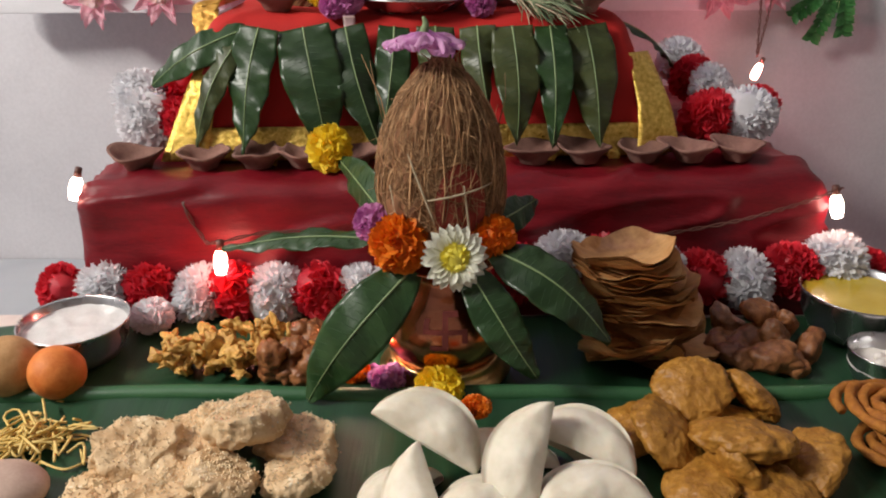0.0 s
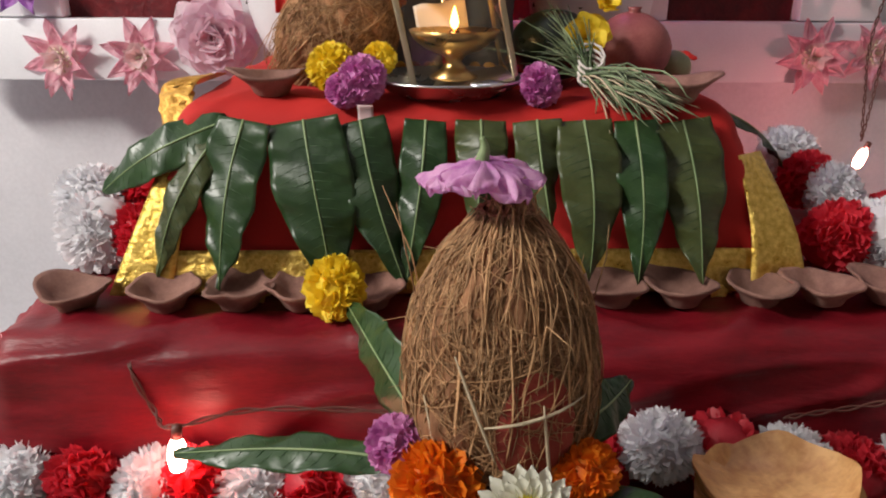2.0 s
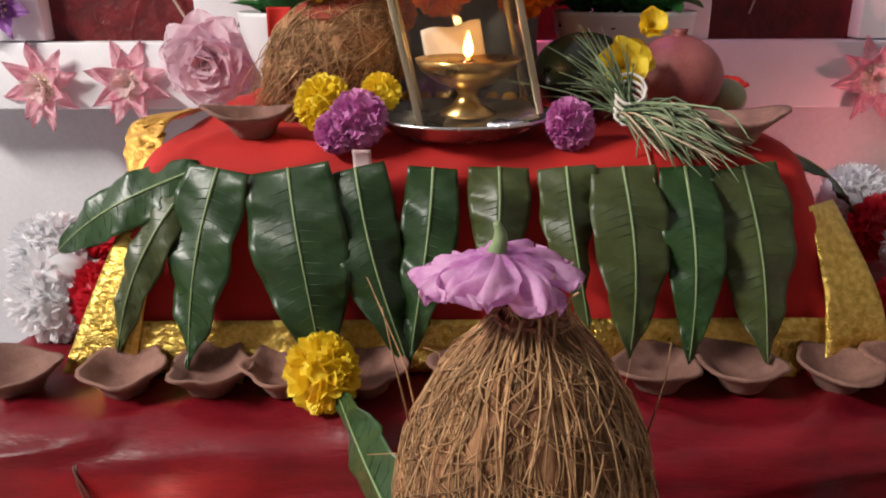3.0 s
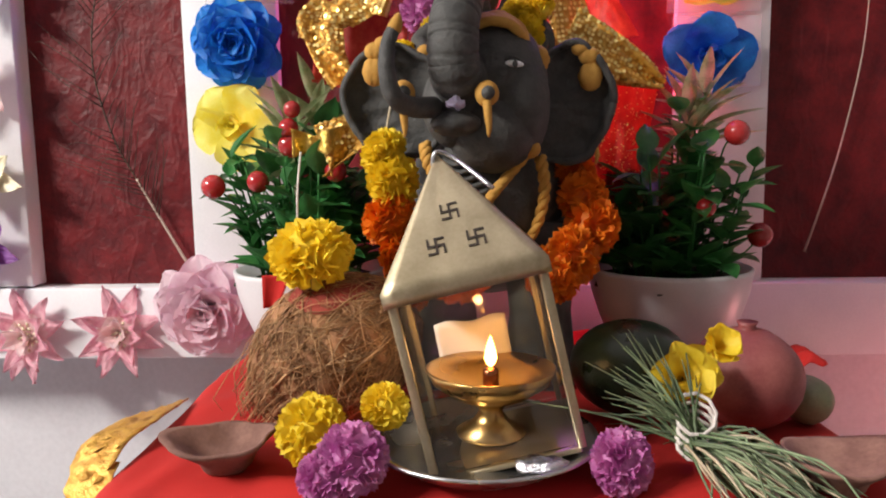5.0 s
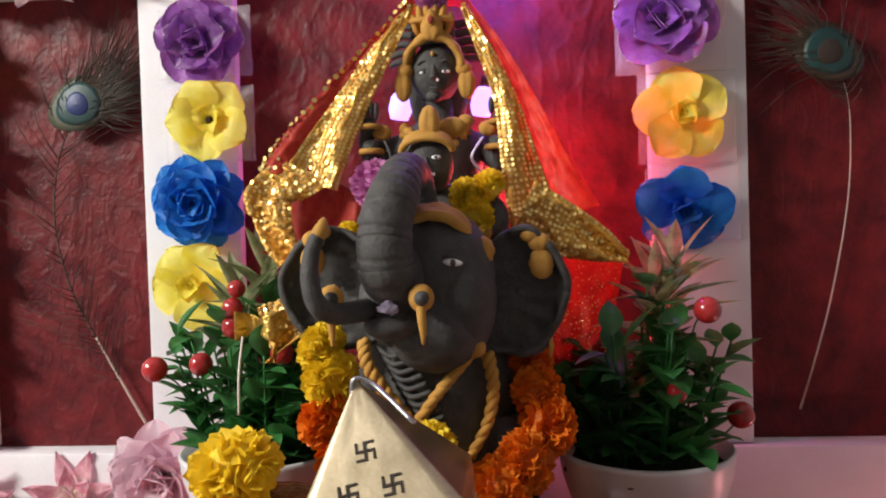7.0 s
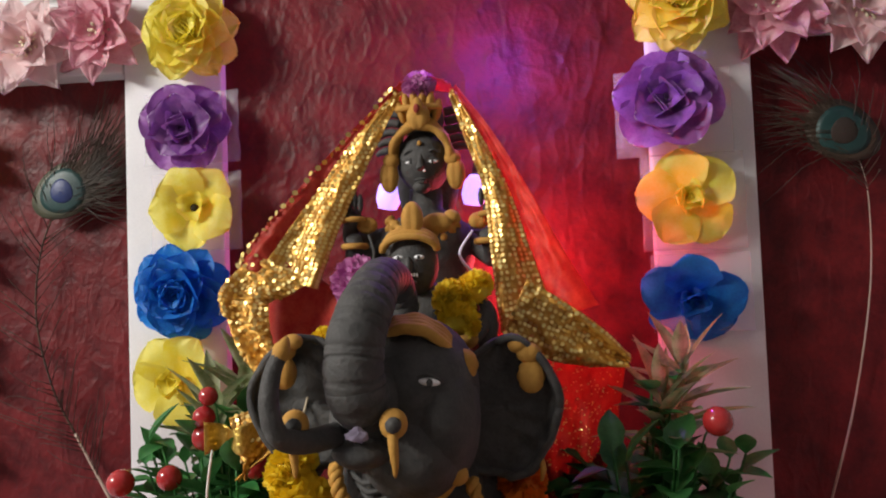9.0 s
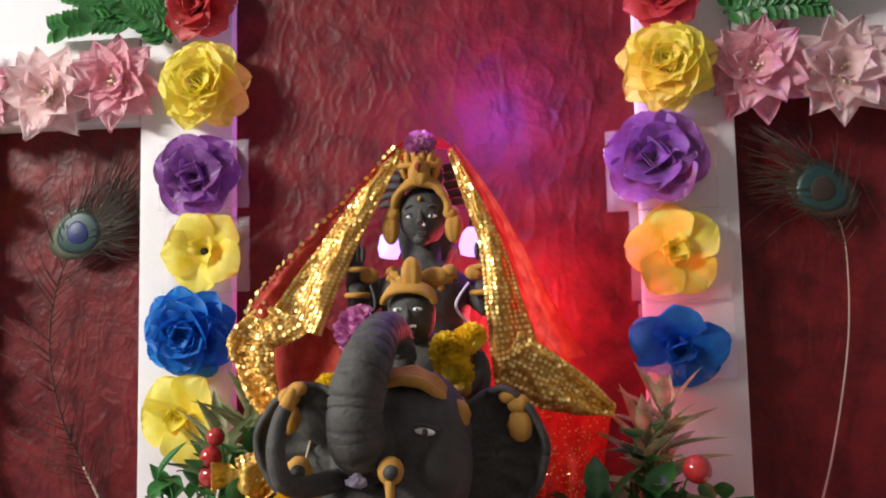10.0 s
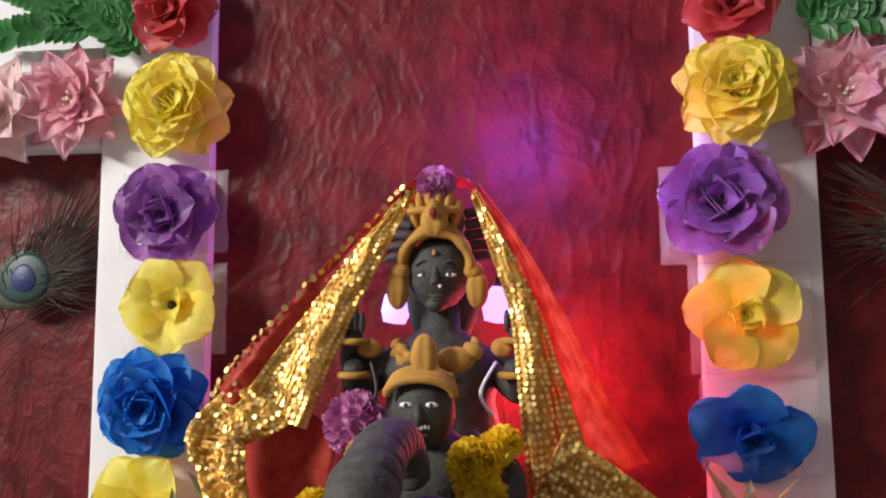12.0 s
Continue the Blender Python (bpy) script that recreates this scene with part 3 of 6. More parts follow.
    lobes((0.0012, 1.150, 0.5905), (0.0105, 0.0090, 0.0110), 5, 0.16, 1)
    for x, y, z, s in ((0.0455, 1.176, 0.585, 1), (-0.1300, 1.166, 0.592, -1)):
        lobes((x, y, z - 0.006), (0.0100, 0.0080, 0.0120), 5, 0.20, 2)
        lobes((x - s * 0.001, y, z + 0.010), (0.0088, 0.0070, 0.0075), 3, 0.12, 3)
        g.blob((x - s * 0.008, y - 0.001, z + 0.016), (0.0075, 0.0058, 0.0058), 14, 0.06, 60, 4, O)
    g.tube([(0.050, 1.175, 0.523), (0.0515, 1.172, 0.516), (0.0500, 1.172, 0.508)], [0.0022, 0.0022, 0.001], 8, O)
    # harness: twisted ochre cords crossing the chest
    for ctrl, r0 in (([(-0.0045, 1.140, 0.520), (-0.018, 1.136, 0.505), (-0.034, 1.134, 0.486), (-0.050, 1.138, 0.464)], 0.0056), ([(-0.087, 1.142, 0.526), (-0.083, 1.136, 0.510), (-0.070, 1.134, 0.490), (-0.050, 1.138, 0.464)], 0.0052), ([(0.0040, 1.150, 0.514), (0.0075, 1.150, 0.490), (0.002, 1.152, 0.462), (-0.012, 1.156, 0.436)], 0.0050)):
        pts = curve_pts(ctrl, 70)
        for ph in (0, math.pi):
            g.tube([p + V((0.0022 * math.cos(i * 0.42 + ph), -0.0022 * math.sin(i * 0.42 + ph), 0.0010 * math.cos(i * 0.42 + ph))) for i, p in enumerate(pts)], r0 * 0.62, 8, O)
    g.blob((-0.0040, 1.135, 0.5215), (0.0078, 0.0070, 0.0075), 18, 0.04, 50, 1, O)
    # folded cloth scored across the throat
    for i in range(9):
        g.tube(curve_pts([(-0.078 + 0.003 * i, 1.146, 0.522 - 0.006 * i), (-0.066 + 0.003 * i, 1.136, 0.516 - 0.006 * i), (-0.052 + 0.003 * i, 1.135, 0.520 - 0.006 * i)], 10), 0.0021, 6, D)
    # dotted dark saddle roll behind the ear
    g.blob((0.006, 1.232, 0.612), (0.015, 0.014, 0.024), 24, 0.06, 30, 3, D)
    for x, z in ((0.004, 0.626), (0.010, 0.610), (0.002, 0.598)):
        g.blob((x, 1.2185, z), (0.0040, 0.002, 0.0040), 10, 0, 1, 0, R)
    # seated rider behind the trunk
    g.blob((-0.046, 1.255, 0.612), (0.036, 0.032, 0.038), 26, 0.08, 25, 1, D)
    g.blob((-0.0455, 1.236, 0.6620), (0.0205, 0.021, 0.0255), 32, 0.012, 30, 2, D)
    g.blob((-0.0455, 1.2165, 0.6600), (0.0034, 0.0050, 0.0078), 14, 0, 1, 0, D)
    g.blob((-0.0455, 1.2190, 0.6475), (0.0060, 0.0030, 0.0022), 12, 0, 1, 0, D)
    for k in range(3):
        g.tube([(-0.0455 + (0.0215 - 0.001 * k) * math.cos(math.pi * i / 28), 1.2225 - 0.008 * math.sin(math.pi * i / 28) + 0.004 * k, 0.6725 + 0.0105 * math.sin(math.pi * i / 28) + 0.0028 * k) for i in range(29)], 0.0030, 8, O)
    lobes((-0.0430, 1.2240, 0.6960), (0.0090, 0.0070, 0.0150), 3, 0.14, 3)
    lobes((-0.0250, 1.2380, 0.6940), (0.0130, 0.0070, 0.0085), 4, 0.18, 4)
    g.blob((-0.0140, 1.2400, 0.6985), (0.0070, 0.0055, 0.0060), 14, 0.10, 60, 5, O)
    for x in (-0.0535, -0.0375):
        g.blob((x, 1.2170, 0.6668), (0.0044, 0.0020, 0.0019), 12, 0, 1, 0, W)
        g.blob((x, 1.2156, 0.6668), (0.0014, 0.0012, 0.0015), 8, 0, 1, 0, D)
    for k in range(7):
        g.blob((-0.0515 + 0.002 * k, 1.2150 + 0.0002 * (k - 3) ** 2, 0.6530 + 0.0004 * (k % 2)), (0.0010, 0.0010, 0.0016), 8, 0, 1, 0, W)
    for s in (-1, 1):
        g.tube(curve_pts([(-0.046 + s * 0.026, 1.250, 0.640), (-0.046 + s * 0.052, 1.230, 0.618), (-0.046 + s * 0.046, 1.206, 0.604)], 16), [0.0105 - 0.0002 * i for i in range(16)], 14, D)
        g.blob((-0.046 + s * 0.046, 1.202, 0.604), 0.0075, 12, 0.1, 50, 1, O)
    # tall figure above: robe, neck, shoulders
    g.lathe([(0.0, 0.0), (0.058, 0.0), (0.056, 0.03), (0.047, 0.07), (0.041, 0.100), (0.045, 0.120), (0.040, 0.138), (0.024, 0.148), (0.0155, 0.154), (0.0150, 0.172), (0.0, 0.178)], 36, D, Matrix.Translation((-0.047, 1.325, 0.560)))
    # hair falling behind the neck, face
    g.blob((-0.047, 1.338, 0.742), (0.029, 0.016, 0.050), 28, 0.03, 60, 3, D)
    g.blob((-0.047, 1.318, 0.7560), (0.0238, 0.0235, 0.0295), 40, 0.008, 30, 2, D, None, None, lambda p: V((p.x * (1 + 8 * min(p.z + 0.012, 0.0)), p.y, p.z)))
    g.blob((-0.047, 1.303, 0.7320), (0.0082, 0.0075, 0.0060), 20, 0, 1, 0, D)
    # nose, lips, brows, eyes
    g.tube(curve_pts([(-0.0465, 1.2970, 0.7610), (-0.0462, 1.2936, 0.7530), (-0.0460, 1.2905, 0.7460)], 10), [0.0018, 0.0019, 0.0020, 0.0022, 0.0024, 0.0027, 0.0030, 0.0034, 0.0035, 0.0028], 12, D)
    g.blob((-0.0460, 1.2962, 0.7382), (0.0056, 0.0026, 0.0015), 14, 0, 1, 0, D)
    g.blob((-0.0460, 1.2970, 0.7358), (0.0046, 0.0026, 0.0017), 14, 0, 1, 0, D)
    g.blob((-0.0422, 1.2905, 0.7448), 0.0014, 10, 0, 1, 0, W)
    g.blob((-0.0470, 1.2955, 0.7700), (0.0018, 0.0015, 0.0026), 10, 0, 1, 0, O)
    for s in (-1, 1):
        x = -0.0455 + s * 0.0098
        g.blob((x, 1.2975, 0.7535), (0.0050, 0.0020, 0.0016), 14, 0, 1, 0, W)
        g.blob((x, 1.2960, 0.7535), (0.0016, 0.0012, 0.0015), 8, 0, 1, 0, D)
        g.tube(curve_pts([(x - 0.0062, 1.2985, 0.7546), (x, 1.2958, 0.7562), (x + 0.0062, 1.2985, 0.7546)], 10), 0.0009, 6, D)
        g.tube(curve_pts([(x - 0.0060, 1.2985, 0.7612), (x + s * 0.001, 1.2962, 0.7640), (x + 0.0064, 1.2990, 0.7615)], 10), 0.0011, 6, D)
        # large ochre ear ornaments: an upper knob and a grooved drop
        lobes((-0.0465 + s * 0.0300, 1.305, 0.7430), (0.0085, 0.0070, 0.0145), 3, 0.12, 5)
        g.blob((-0.0465 + s * 0.0275, 1.304, 0.7570), (0.0075, 0.0062, 0.0070), 16, 0.06, 60, 6, O)
        # dark combs of hair fanning out from the crown
        for k in range(5):
            z = 0.768 + 0.0085 * k
            g.tube(curve_pts([(-0.047 + s * 0.020, 1.322, z), (-0.047 + s * (0.036 - 0.0014 * k), 1.324, z + 0.002), (-0.047 + s * (0.045 - 0.002 * k), 1.328, z - 0.001)], 8), [0.0040, 0.0040, 0.0038, 0.0036, 0.0034, 0.0030, 0.0026, 0.0018], 8, D)
        # arms with banded wrists
        g.tube(curve_pts([(-0.047 + s * 0.036, 1.322, 0.690), (-0.047 + s * 0.060, 1.304, 0.668), (-0.047 + s * 0.058, 1.284, 0.688)], 18), [0.0105 - 0.0002 * i for i in range(18)], 14, D)
        g.tube(curve_pts([(-0.047 + s * 0.036, 1.322, 0.690), (-0.047 + s * 0.066, 1.312, 0.688), (-0.047 + s * 0.060, 1.294, 0.712)], 18), [0.0098 - 0.0002 * i for i in range(18)], 14, D)
        for k in range(4):
            g.blob((-0.047 + s * 0.060 + 0.0046 * (k - 1.5), 1.290, 0.7190 + 0.002 * (k in (1, 2))), (0.0026, 0.0034, 0.0085), 10, 0.04, 60, k, D)
        g.tube([(-0.047 + s * 0.061 + 0.0095 * math.cos(q * 0.5236), 1.296 + 0.0095 * math.sin(q * 0.5236), 0.7050) for q in range(13)], 0.0026, 8, O)
        g.tube([(-0.047 + s * 0.0585 + 0.0100 * math.cos(q * 0.5236), 1.288 + 0.0100 * math.sin(q * 0.5236), 0.6810) for q in range(13)], 0.0028, 8, O)
        lobes((-0.047 + s * 0.0500, 1.300, 0.7000), (0.0095, 0.0060, 0.0075), 3, 0.14, 8)
        # thin loose cords beside the rider
        g.tube(curve_pts([(-0.047 + s * 0.045, 1.285, 0.690), (-0.047 + s * 0.036, 1.262, 0.670), (-0.047 + s * 0.046, 1.255, 0.655)], 14), 0.0013, 6, W if s > 0 else D)
    # headdress: rolled band, leaf-shaped crest and a second lobed tier
    for k in range(3):
        g.tube([(-0.0470 + (0.0265 - 0.0012 * k) * math.cos(radians(-8 + 196 * i / 36)), 1.302 - 0.007 * math.sin(radians(196 * i / 36)) + 0.004 * k, 0.7600 + (0.0250 + 0.0024 * k) * math.sin(radians(-8 + 196 * i / 36)) + 0.0010 * k) for i in range(37)], [0.0036 + 0.0006 * math.sin(i * 0.9 + k) for i in range(37)], 8, O)
    lobes((-0.0465, 1.2935, 0.7930), (0.0105, 0.0065, 0.0120), 3, 0.16, 2)
    g.blob((-0.0465, 1.2890, 0.8010), (0.0050, 0.0040, 0.0085), 14, 0.04, 60, 3, O)
    g.blob((-0.0465, 1.2850, 0.7985), (0.0030, 0.0022, 0.0042), 10, 0.06, 60, 3, R)
    g.blob((-0.0470, 1.318, 0.795), (0.0200, 0.018, 0.018), 24, 0.03, 40, 4, D)
    for i in range(6):
        k = i - 2.5
        g.blob((-0.0475 + 0.0062 * k, 1.3020 + 0.0006 * k * k, 0.8110 - 0.0011 * k * k), (0.0042, 0.0075, 0.0110), 16, 0.03, 60, i, O, Matrix.Translation((-0.0475, 1.302, 0.80)) @ Matrix.Rotation(0.10 * k, 4, "Y") @ Matrix.Translation((0.0475, -1.302, -0.80)))
    g.tube([(-0.0475 + 0.019 * math.cos(math.pi * i / 20), 1.303 - 0.008 * math.sin(math.pi * i / 20), 0.8020) for i in range(21)], 0.0030, 8, O)
    # beaded collar
    for k in range(2):
        g.tube(curve_pts([(-0.077, 1.300, 0.704 - 0.006 * k), (-0.062, 1.287, 0.692 - 0.010 * k), (-0.047, 1.283, 0.686 - 0.012 * k), (-0.032, 1.287, 0.692 - 0.010 * k), (-0.017, 1.300, 0.704 - 0.006 * k)], 44), [0.0040 + 0.0014 * math.sin(i * 1.5) for i in range(44)], 8, O)
    return single("clay_statue", g, [CLAY, OCHRE, WHITEPAINT, KUMKUM, LILAC], "dark clay elephant statue carrying crowned figures with ochre ornaments", "statue")


statue()

# ---- veil over the statue ----
vl = thing("veil", "sheer red veil with gold sequin borders draped over the statue", "veil", at=(0, 0, 0))


def drape(inner, outer, split, name, fringe=False):
    """Net cloth between two falling lines; the inner share carries rows of sequins in stripes."""
    n = 44
    a, b = curve_pts(inner, n), curve_pts(outer, n)

    def pt(u, v):
        k = u * (n - 1)
        i = min(int(k), n - 2)
        p, q = a[i].lerp(a[i + 1], k - i), b[i].lerp(b[i + 1], k - i)
        r = p.lerp(q, v)
        r.y += 0.007 * math.sin(v * 9 + u * 4) * u + 0.003 * noise.noise(V((u * 14, v * 9, 2)))
        return r

    def disc(g, u, v, r, jitter):
        p, du, dv = pt(u, v), pt(min(u + 0.01, 1), v) - pt(max(u - 0.01, 0), v), pt(u, v + 0.02) - pt(u, v - 0.02)
        nrm = du.cross(dv).normalized()
        if nrm.y > 0:
            nrm = -nrm
        nrm = (nrm + V((rnd.gauss(0, jitter), rnd.gauss(0, jitter), rnd.gauss(0, jitter)))).normalized()
        t1 = nrm.orthogonal().normalized()
        t2 = nrm.cross(t1)
        o = p + nrm * 0.0020
        g.add([o + (t1 * math.cos(k) + t2 * math.sin(k)) * r for k in (0, 0.785, 1.571, 2.356, 3.142, 3.927, 4.712, 5.498)], [(0, 1, 2, 3, 4, 5, 6, 7)])
    if split < 0.97:
        part("net", Geo().grid(lambda u, v: pt(u, split + (1 - split) * v), 60, 16), VEIL, vl, thick=0.0004)
    band = part(name, Geo().grid(lambda u, v: pt(u, split * v), 90, 18), ZARI, vl, "gold sequin border", thick=0.0006)
    s = Geo()
    total = sum((a[i + 1] - a[i]).length for i in range(n - 1))
    cnt = int(total / 0.0040)
    for c in range(cnt):
        u = (c + 0.5) / cnt
        wide = (pt(u, split) - pt(u, 0)).length
        rows = max(2, int(wide / 0.0042))
        for r in range(rows):
            if r % 4 != 3 or c % 2:
                disc(s, u, split * (r + 0.5) / rows, 0.0018, 0.07)
    if fringe:
        for c in range(int(total / 0.006)):
            disc(s, (c + 0.5) / int(total / 0.006), 0.985 + rnd.gauss(0, 0.012), 0.0026, 0.4)
    part("sequin_coat", s, SEQUIN, band, smooth=False)["kind"] = "stuff"


drape([(-0.062, 1.305, 0.818), (-0.080, 1.292, 0.778), (-0.104, 1.285, 0.728), (-0.122, 1.278, 0.684), (-0.133, 1.270, 0.645)],
      [(-0.070, 1.305, 0.822), (-0.112, 1.294, 0.779), (-0.152, 1.286, 0.735), (-0.188, 1.278, 0.694), (-0.207, 1.270, 0.668)], 0.70, "gold_band", True)
drape([(-0.140, 1.268, 0.652), (-0.160, 1.262, 0.640), (-0.176, 1.256, 0.634), (-0.180, 1.250, 0.612)], [(-0.190, 1.270, 0.678), (-0.206, 1.262, 0.662), (-0.216, 1.256, 0.646), (-0.214, 1.250, 0.628)], 0.98, "gold_band")
drape([(-0.172, 1.252, 0.634), (-0.170, 1.246, 0.612), (-0.160, 1.240, 0.590)], [(-0.216, 1.254, 0.640), (-0.200, 1.246, 0.606), (-0.182, 1.240, 0.578)], 0.98, "gold_band")
drape([(-0.196, 1.222, 0.545), (-0.188, 1.215, 0.525), (-0.176, 1.212, 0.500)], [(-0.150, 1.232, 0.560), (-0.146, 1.222, 0.530), (-0.188, 1.214, 0.500)], 0.98, "gold_band")
drape([(-0.020, 1.305, 0.815), (-0.008, 1.292, 0.776), (0.008, 1.285, 0.726), (0.014, 1.276, 0.668), (0.021, 1.262, 0.604)],
      [(-0.014, 1.305, 0.822), (0.018, 1.294, 0.776), (0.048, 1.287, 0.722), (0.074, 1.280, 0.670), (0.100, 1.272, 0.624)], 0.56, "gold_band")
drape([(0.021, 1.246, 0.599), (0.052, 1.248, 0.584), (0.085, 1.254, 0.577), (0.121, 1.266, 0.574)], [(0.044, 1.250, 0.648), (0.074, 1.254, 0.628), (0.101, 1.260, 0.607), (0.123, 1.266, 0.583)], 0.98, "gold_band")


def hang(u, v):
    x = 0.040 + (0.083 - 0.022 * u) * v
    return (x, 1.274 + 0.026 * v * v + 0.006 * math.sin(v * 16) * (0.3 + u), 0.588 - 0.010 * v - 0.118 * u)


part("net", Geo().grid(hang, 30, 40), VEIL, vl, thick=0.0004)
g = Geo()
for i in range(420):
    u, v = rnd.random(), rnd.random()
    p = V(hang(u, v)) + V((0, -0.0015, 0))
    t = rnd.uniform(0, 3)
    r = rnd.uniform(0.0005, 0.0011)
    g.add([p + V((r * math.cos(t + k), rnd.gauss(0, 0.0003), r * math.sin(t + k))) for k in (0, 1.57, 3.14, 4.71)], [(0, 1, 2, 3)])
part("sequin_coat", g, SEQUIN, vl, "scattered gold specks", smooth=False)["kind"] = "stuff"
part("net", Geo().grid(lambda u, v: (-0.200 + 0.085 * u - 0.012 * v, 1.285 + 0.006 * math.sin(u * 11), 0.690 - 0.05 * u - (0.10 - 0.03 * u) * v), 24, 20), VEIL, vl, thick=0.0004)
part("crown_fold", Geo().grid(lambda u, v: (-0.044 + 0.030 * math.cos(math.pi * u), 1.300 + 0.05 * v, 0.812 + 0.018 * math.sin(math.pi * u) + 0.004 * noise.noise(V((u * 20, v * 20, 0)))), 30, 10), VEIL, vl, thick=0.0004)

# ---- flowers ----
FACE = Matrix.Rotation(radians(90), 4, "X")  # local z looks towards -y


def petal_mesh(name, length, width, tilt, cup, curl, mats, point=0.0, ruffle=0.0, seed=0, edge=None, nu=12, nv=11, edge_rows=2):
    """One petal from the flower's axis outwards, tilted up by degrees."""
    g = Geo()
    ca, sa = math.cos(radians(tilt)), math.sin(radians(tilt))

    def fn(u, v):
        s = v * 2 - 1
        if point:
            w = width * (math.sin(math.pi * u ** 0.8) ** 0.9 + 0.12 * (1 - u)) * (1 - 0.15 * u)
            l = length * u
            up = cup * s * s * w + curl * length * u * u + ruffle * length * u * noise.noise(V((u * 3 + seed, s * 3, seed)))
        else:
            u = math.sin(u * math.pi / 2)
            w = width * (0.30 + 0.70 * (u / 0.56) ** 0.8 if u < 0.56 else math.sqrt(max(0.0, 1 - ((u - 0.56) / 0.445) ** 2.4)))
            w *= 1 + 0.05 * math.sin(u * 17 + seed)
            l = length * (u - 0.05 * s * s * u * (1 + 0.6 * math.cos(s * 7 + seed)))
            up = cup * s * s * w + curl * length * math.sin(u * 2.6) - 0.22 * length * max(0.0, u - 0.62) ** 1.5 + ruffle * 0.55 * length * u * noise.noise(V((u * 2.2 + seed, s * 2.2, seed)))
        x, y, z = l, s * w, up
        return (x * ca - z * sa, y, x * sa + z * ca)
    g.grid(fn, nu, nv)
    if edge:
        for i, f in enumerate(g.f):
            if f[0] // nv >= nu - edge_rows:
                g.m[i] = 1
    me = g.mesh(name, [mats] + ([edge] if edge else []))
    return me


def bloom(name, label, category, at, rings, mt, group="", centre=None, scale=1.0, edge=None, spin=0.0, seed=0, point=0.0, ruffle=0.16, edge_rows=2):
    """Artificial flower: rings of (count, length, width, tilt, cup, curl); every petal is a part."""
    ob = thing(name, label, category, group, at)
    for k, (n, ln, wd, ti, cu, cr) in enumerate(rings):
        mes = [petal_mesh("petal", ln * scale, wd * scale, ti, cu, cr, mt, point, ruffle, seed + k * 3 + j, edge if k < 2 else None, edge_rows=edge_rows) for j in range(2)]
        for i in range(n):
            a = 2 * math.pi * (i + 0.5 * (k % 2)) / n + spin + rnd.gauss(0, 0.10)
            m = Matrix.Translation((0, 0, 0.003 * k * scale / 0.05)) @ Matrix.Rotation(a, 4, "Z") @ Matrix.Rotation(rnd.gauss(0, 0.08), 4, "Y") @ Matrix.Rotation(rnd.gauss(0, 0.07), 4, "X")
            part("petal", mes[i % 2], None, ob, m=m)
    if centre:
        g = Geo()
        if centre == "bud":
            g.blob((0, 0, 0.010 * scale / 0.05), 0.0045 * scale / 0.05, 10, 0.1, 90)
            part("centre", g, DARK_AND_SHADE, ob, "dark centre")
        else:
            for i in range(26):
                a, q = i * 2.399, 0.011 * math.sqrt(i / 26) * scale / 0.05
                p = V((q * math.cos(a), q * math.sin(a), 0.004))
                g.tube([p, p * 1.25 + V((0, 0, 0.006)), p * 1.6 + V((0, 0, 0.010 - q * 0.3))], [0.0012, 0.0011, 0.0018], 5)
            part("stamen_cluster", g, CREAM, ob, "cream stamens")
    return ob


ROSE = [(9, 1.0, 0.40, 6, 0.35, 0.14), (8, 0.90, 0.42, 20, 0.4, 0.18), (7, 0.76, 0.38, 36, 0.5, 0.2), (6, 0.58, 0.32, 54, 0.8, 0.2), (4, 0.40, 0.26, 70, 1.1, 0.1), (3, 0.26, 0.19, 82, 1.3, 0.0)]
OPEN5 = [(5, 1.0, 0.50, 12, 0.18, 0.16), (4, 0.50, 0.30, 52, 0.8, 0.2), (3, 0.30, 0.2, 74, 1.0, 0.1)]
PLAIN5 = [(5, 1.0, 0.52, 14, 0.16, 0.2), (3, 0.45, 0.30, 40, 0.8, 0.2)]
WAVY = [(6, 1.0, 0.52, 12, 0.25, 0.14), (5, 0.80, 0.46, 30, 0.35, 0.2), (4, 0.50, 0.34, 55, 0.8, 0.2), (3, 0.28, 0.2, 78, 1.0, 0.0)]
LOTUS = [(8, 1.0, 0.33, 4, 0.35, 0.06), (8, 0.88, 0.31, 16, 0.4, 0.10), (6, 0.55, 0.22, 38, 0.5, 0.1)]
LOTUS_NARROW = [(8, 1.0, 0.20, 6, 0.35, 0.08), (7, 0.82, 0.19, 20, 0.4, 0.12), (5, 0.5, 0.15, 44, 0.5, 0.1)]
LILY = [(6, 1.0, 0.24, 18, 0.4, 0.1), (5, 0.6, 0.18, 48, 0.5, 0.1)]


def on_board(x, z, off=0.0, spin=0.0, tx=0.0, tz=0.0):
    """A place on the front of the backdrop, facing the room."""
    return Matrix.Translation((x, 1.442 + 0.042 * (x + 0.05) + off, z)) @ pose(0, 0, 0, tx, 0, tz) @ FACE @ Matrix.Rotation(spin, 4, "Z")


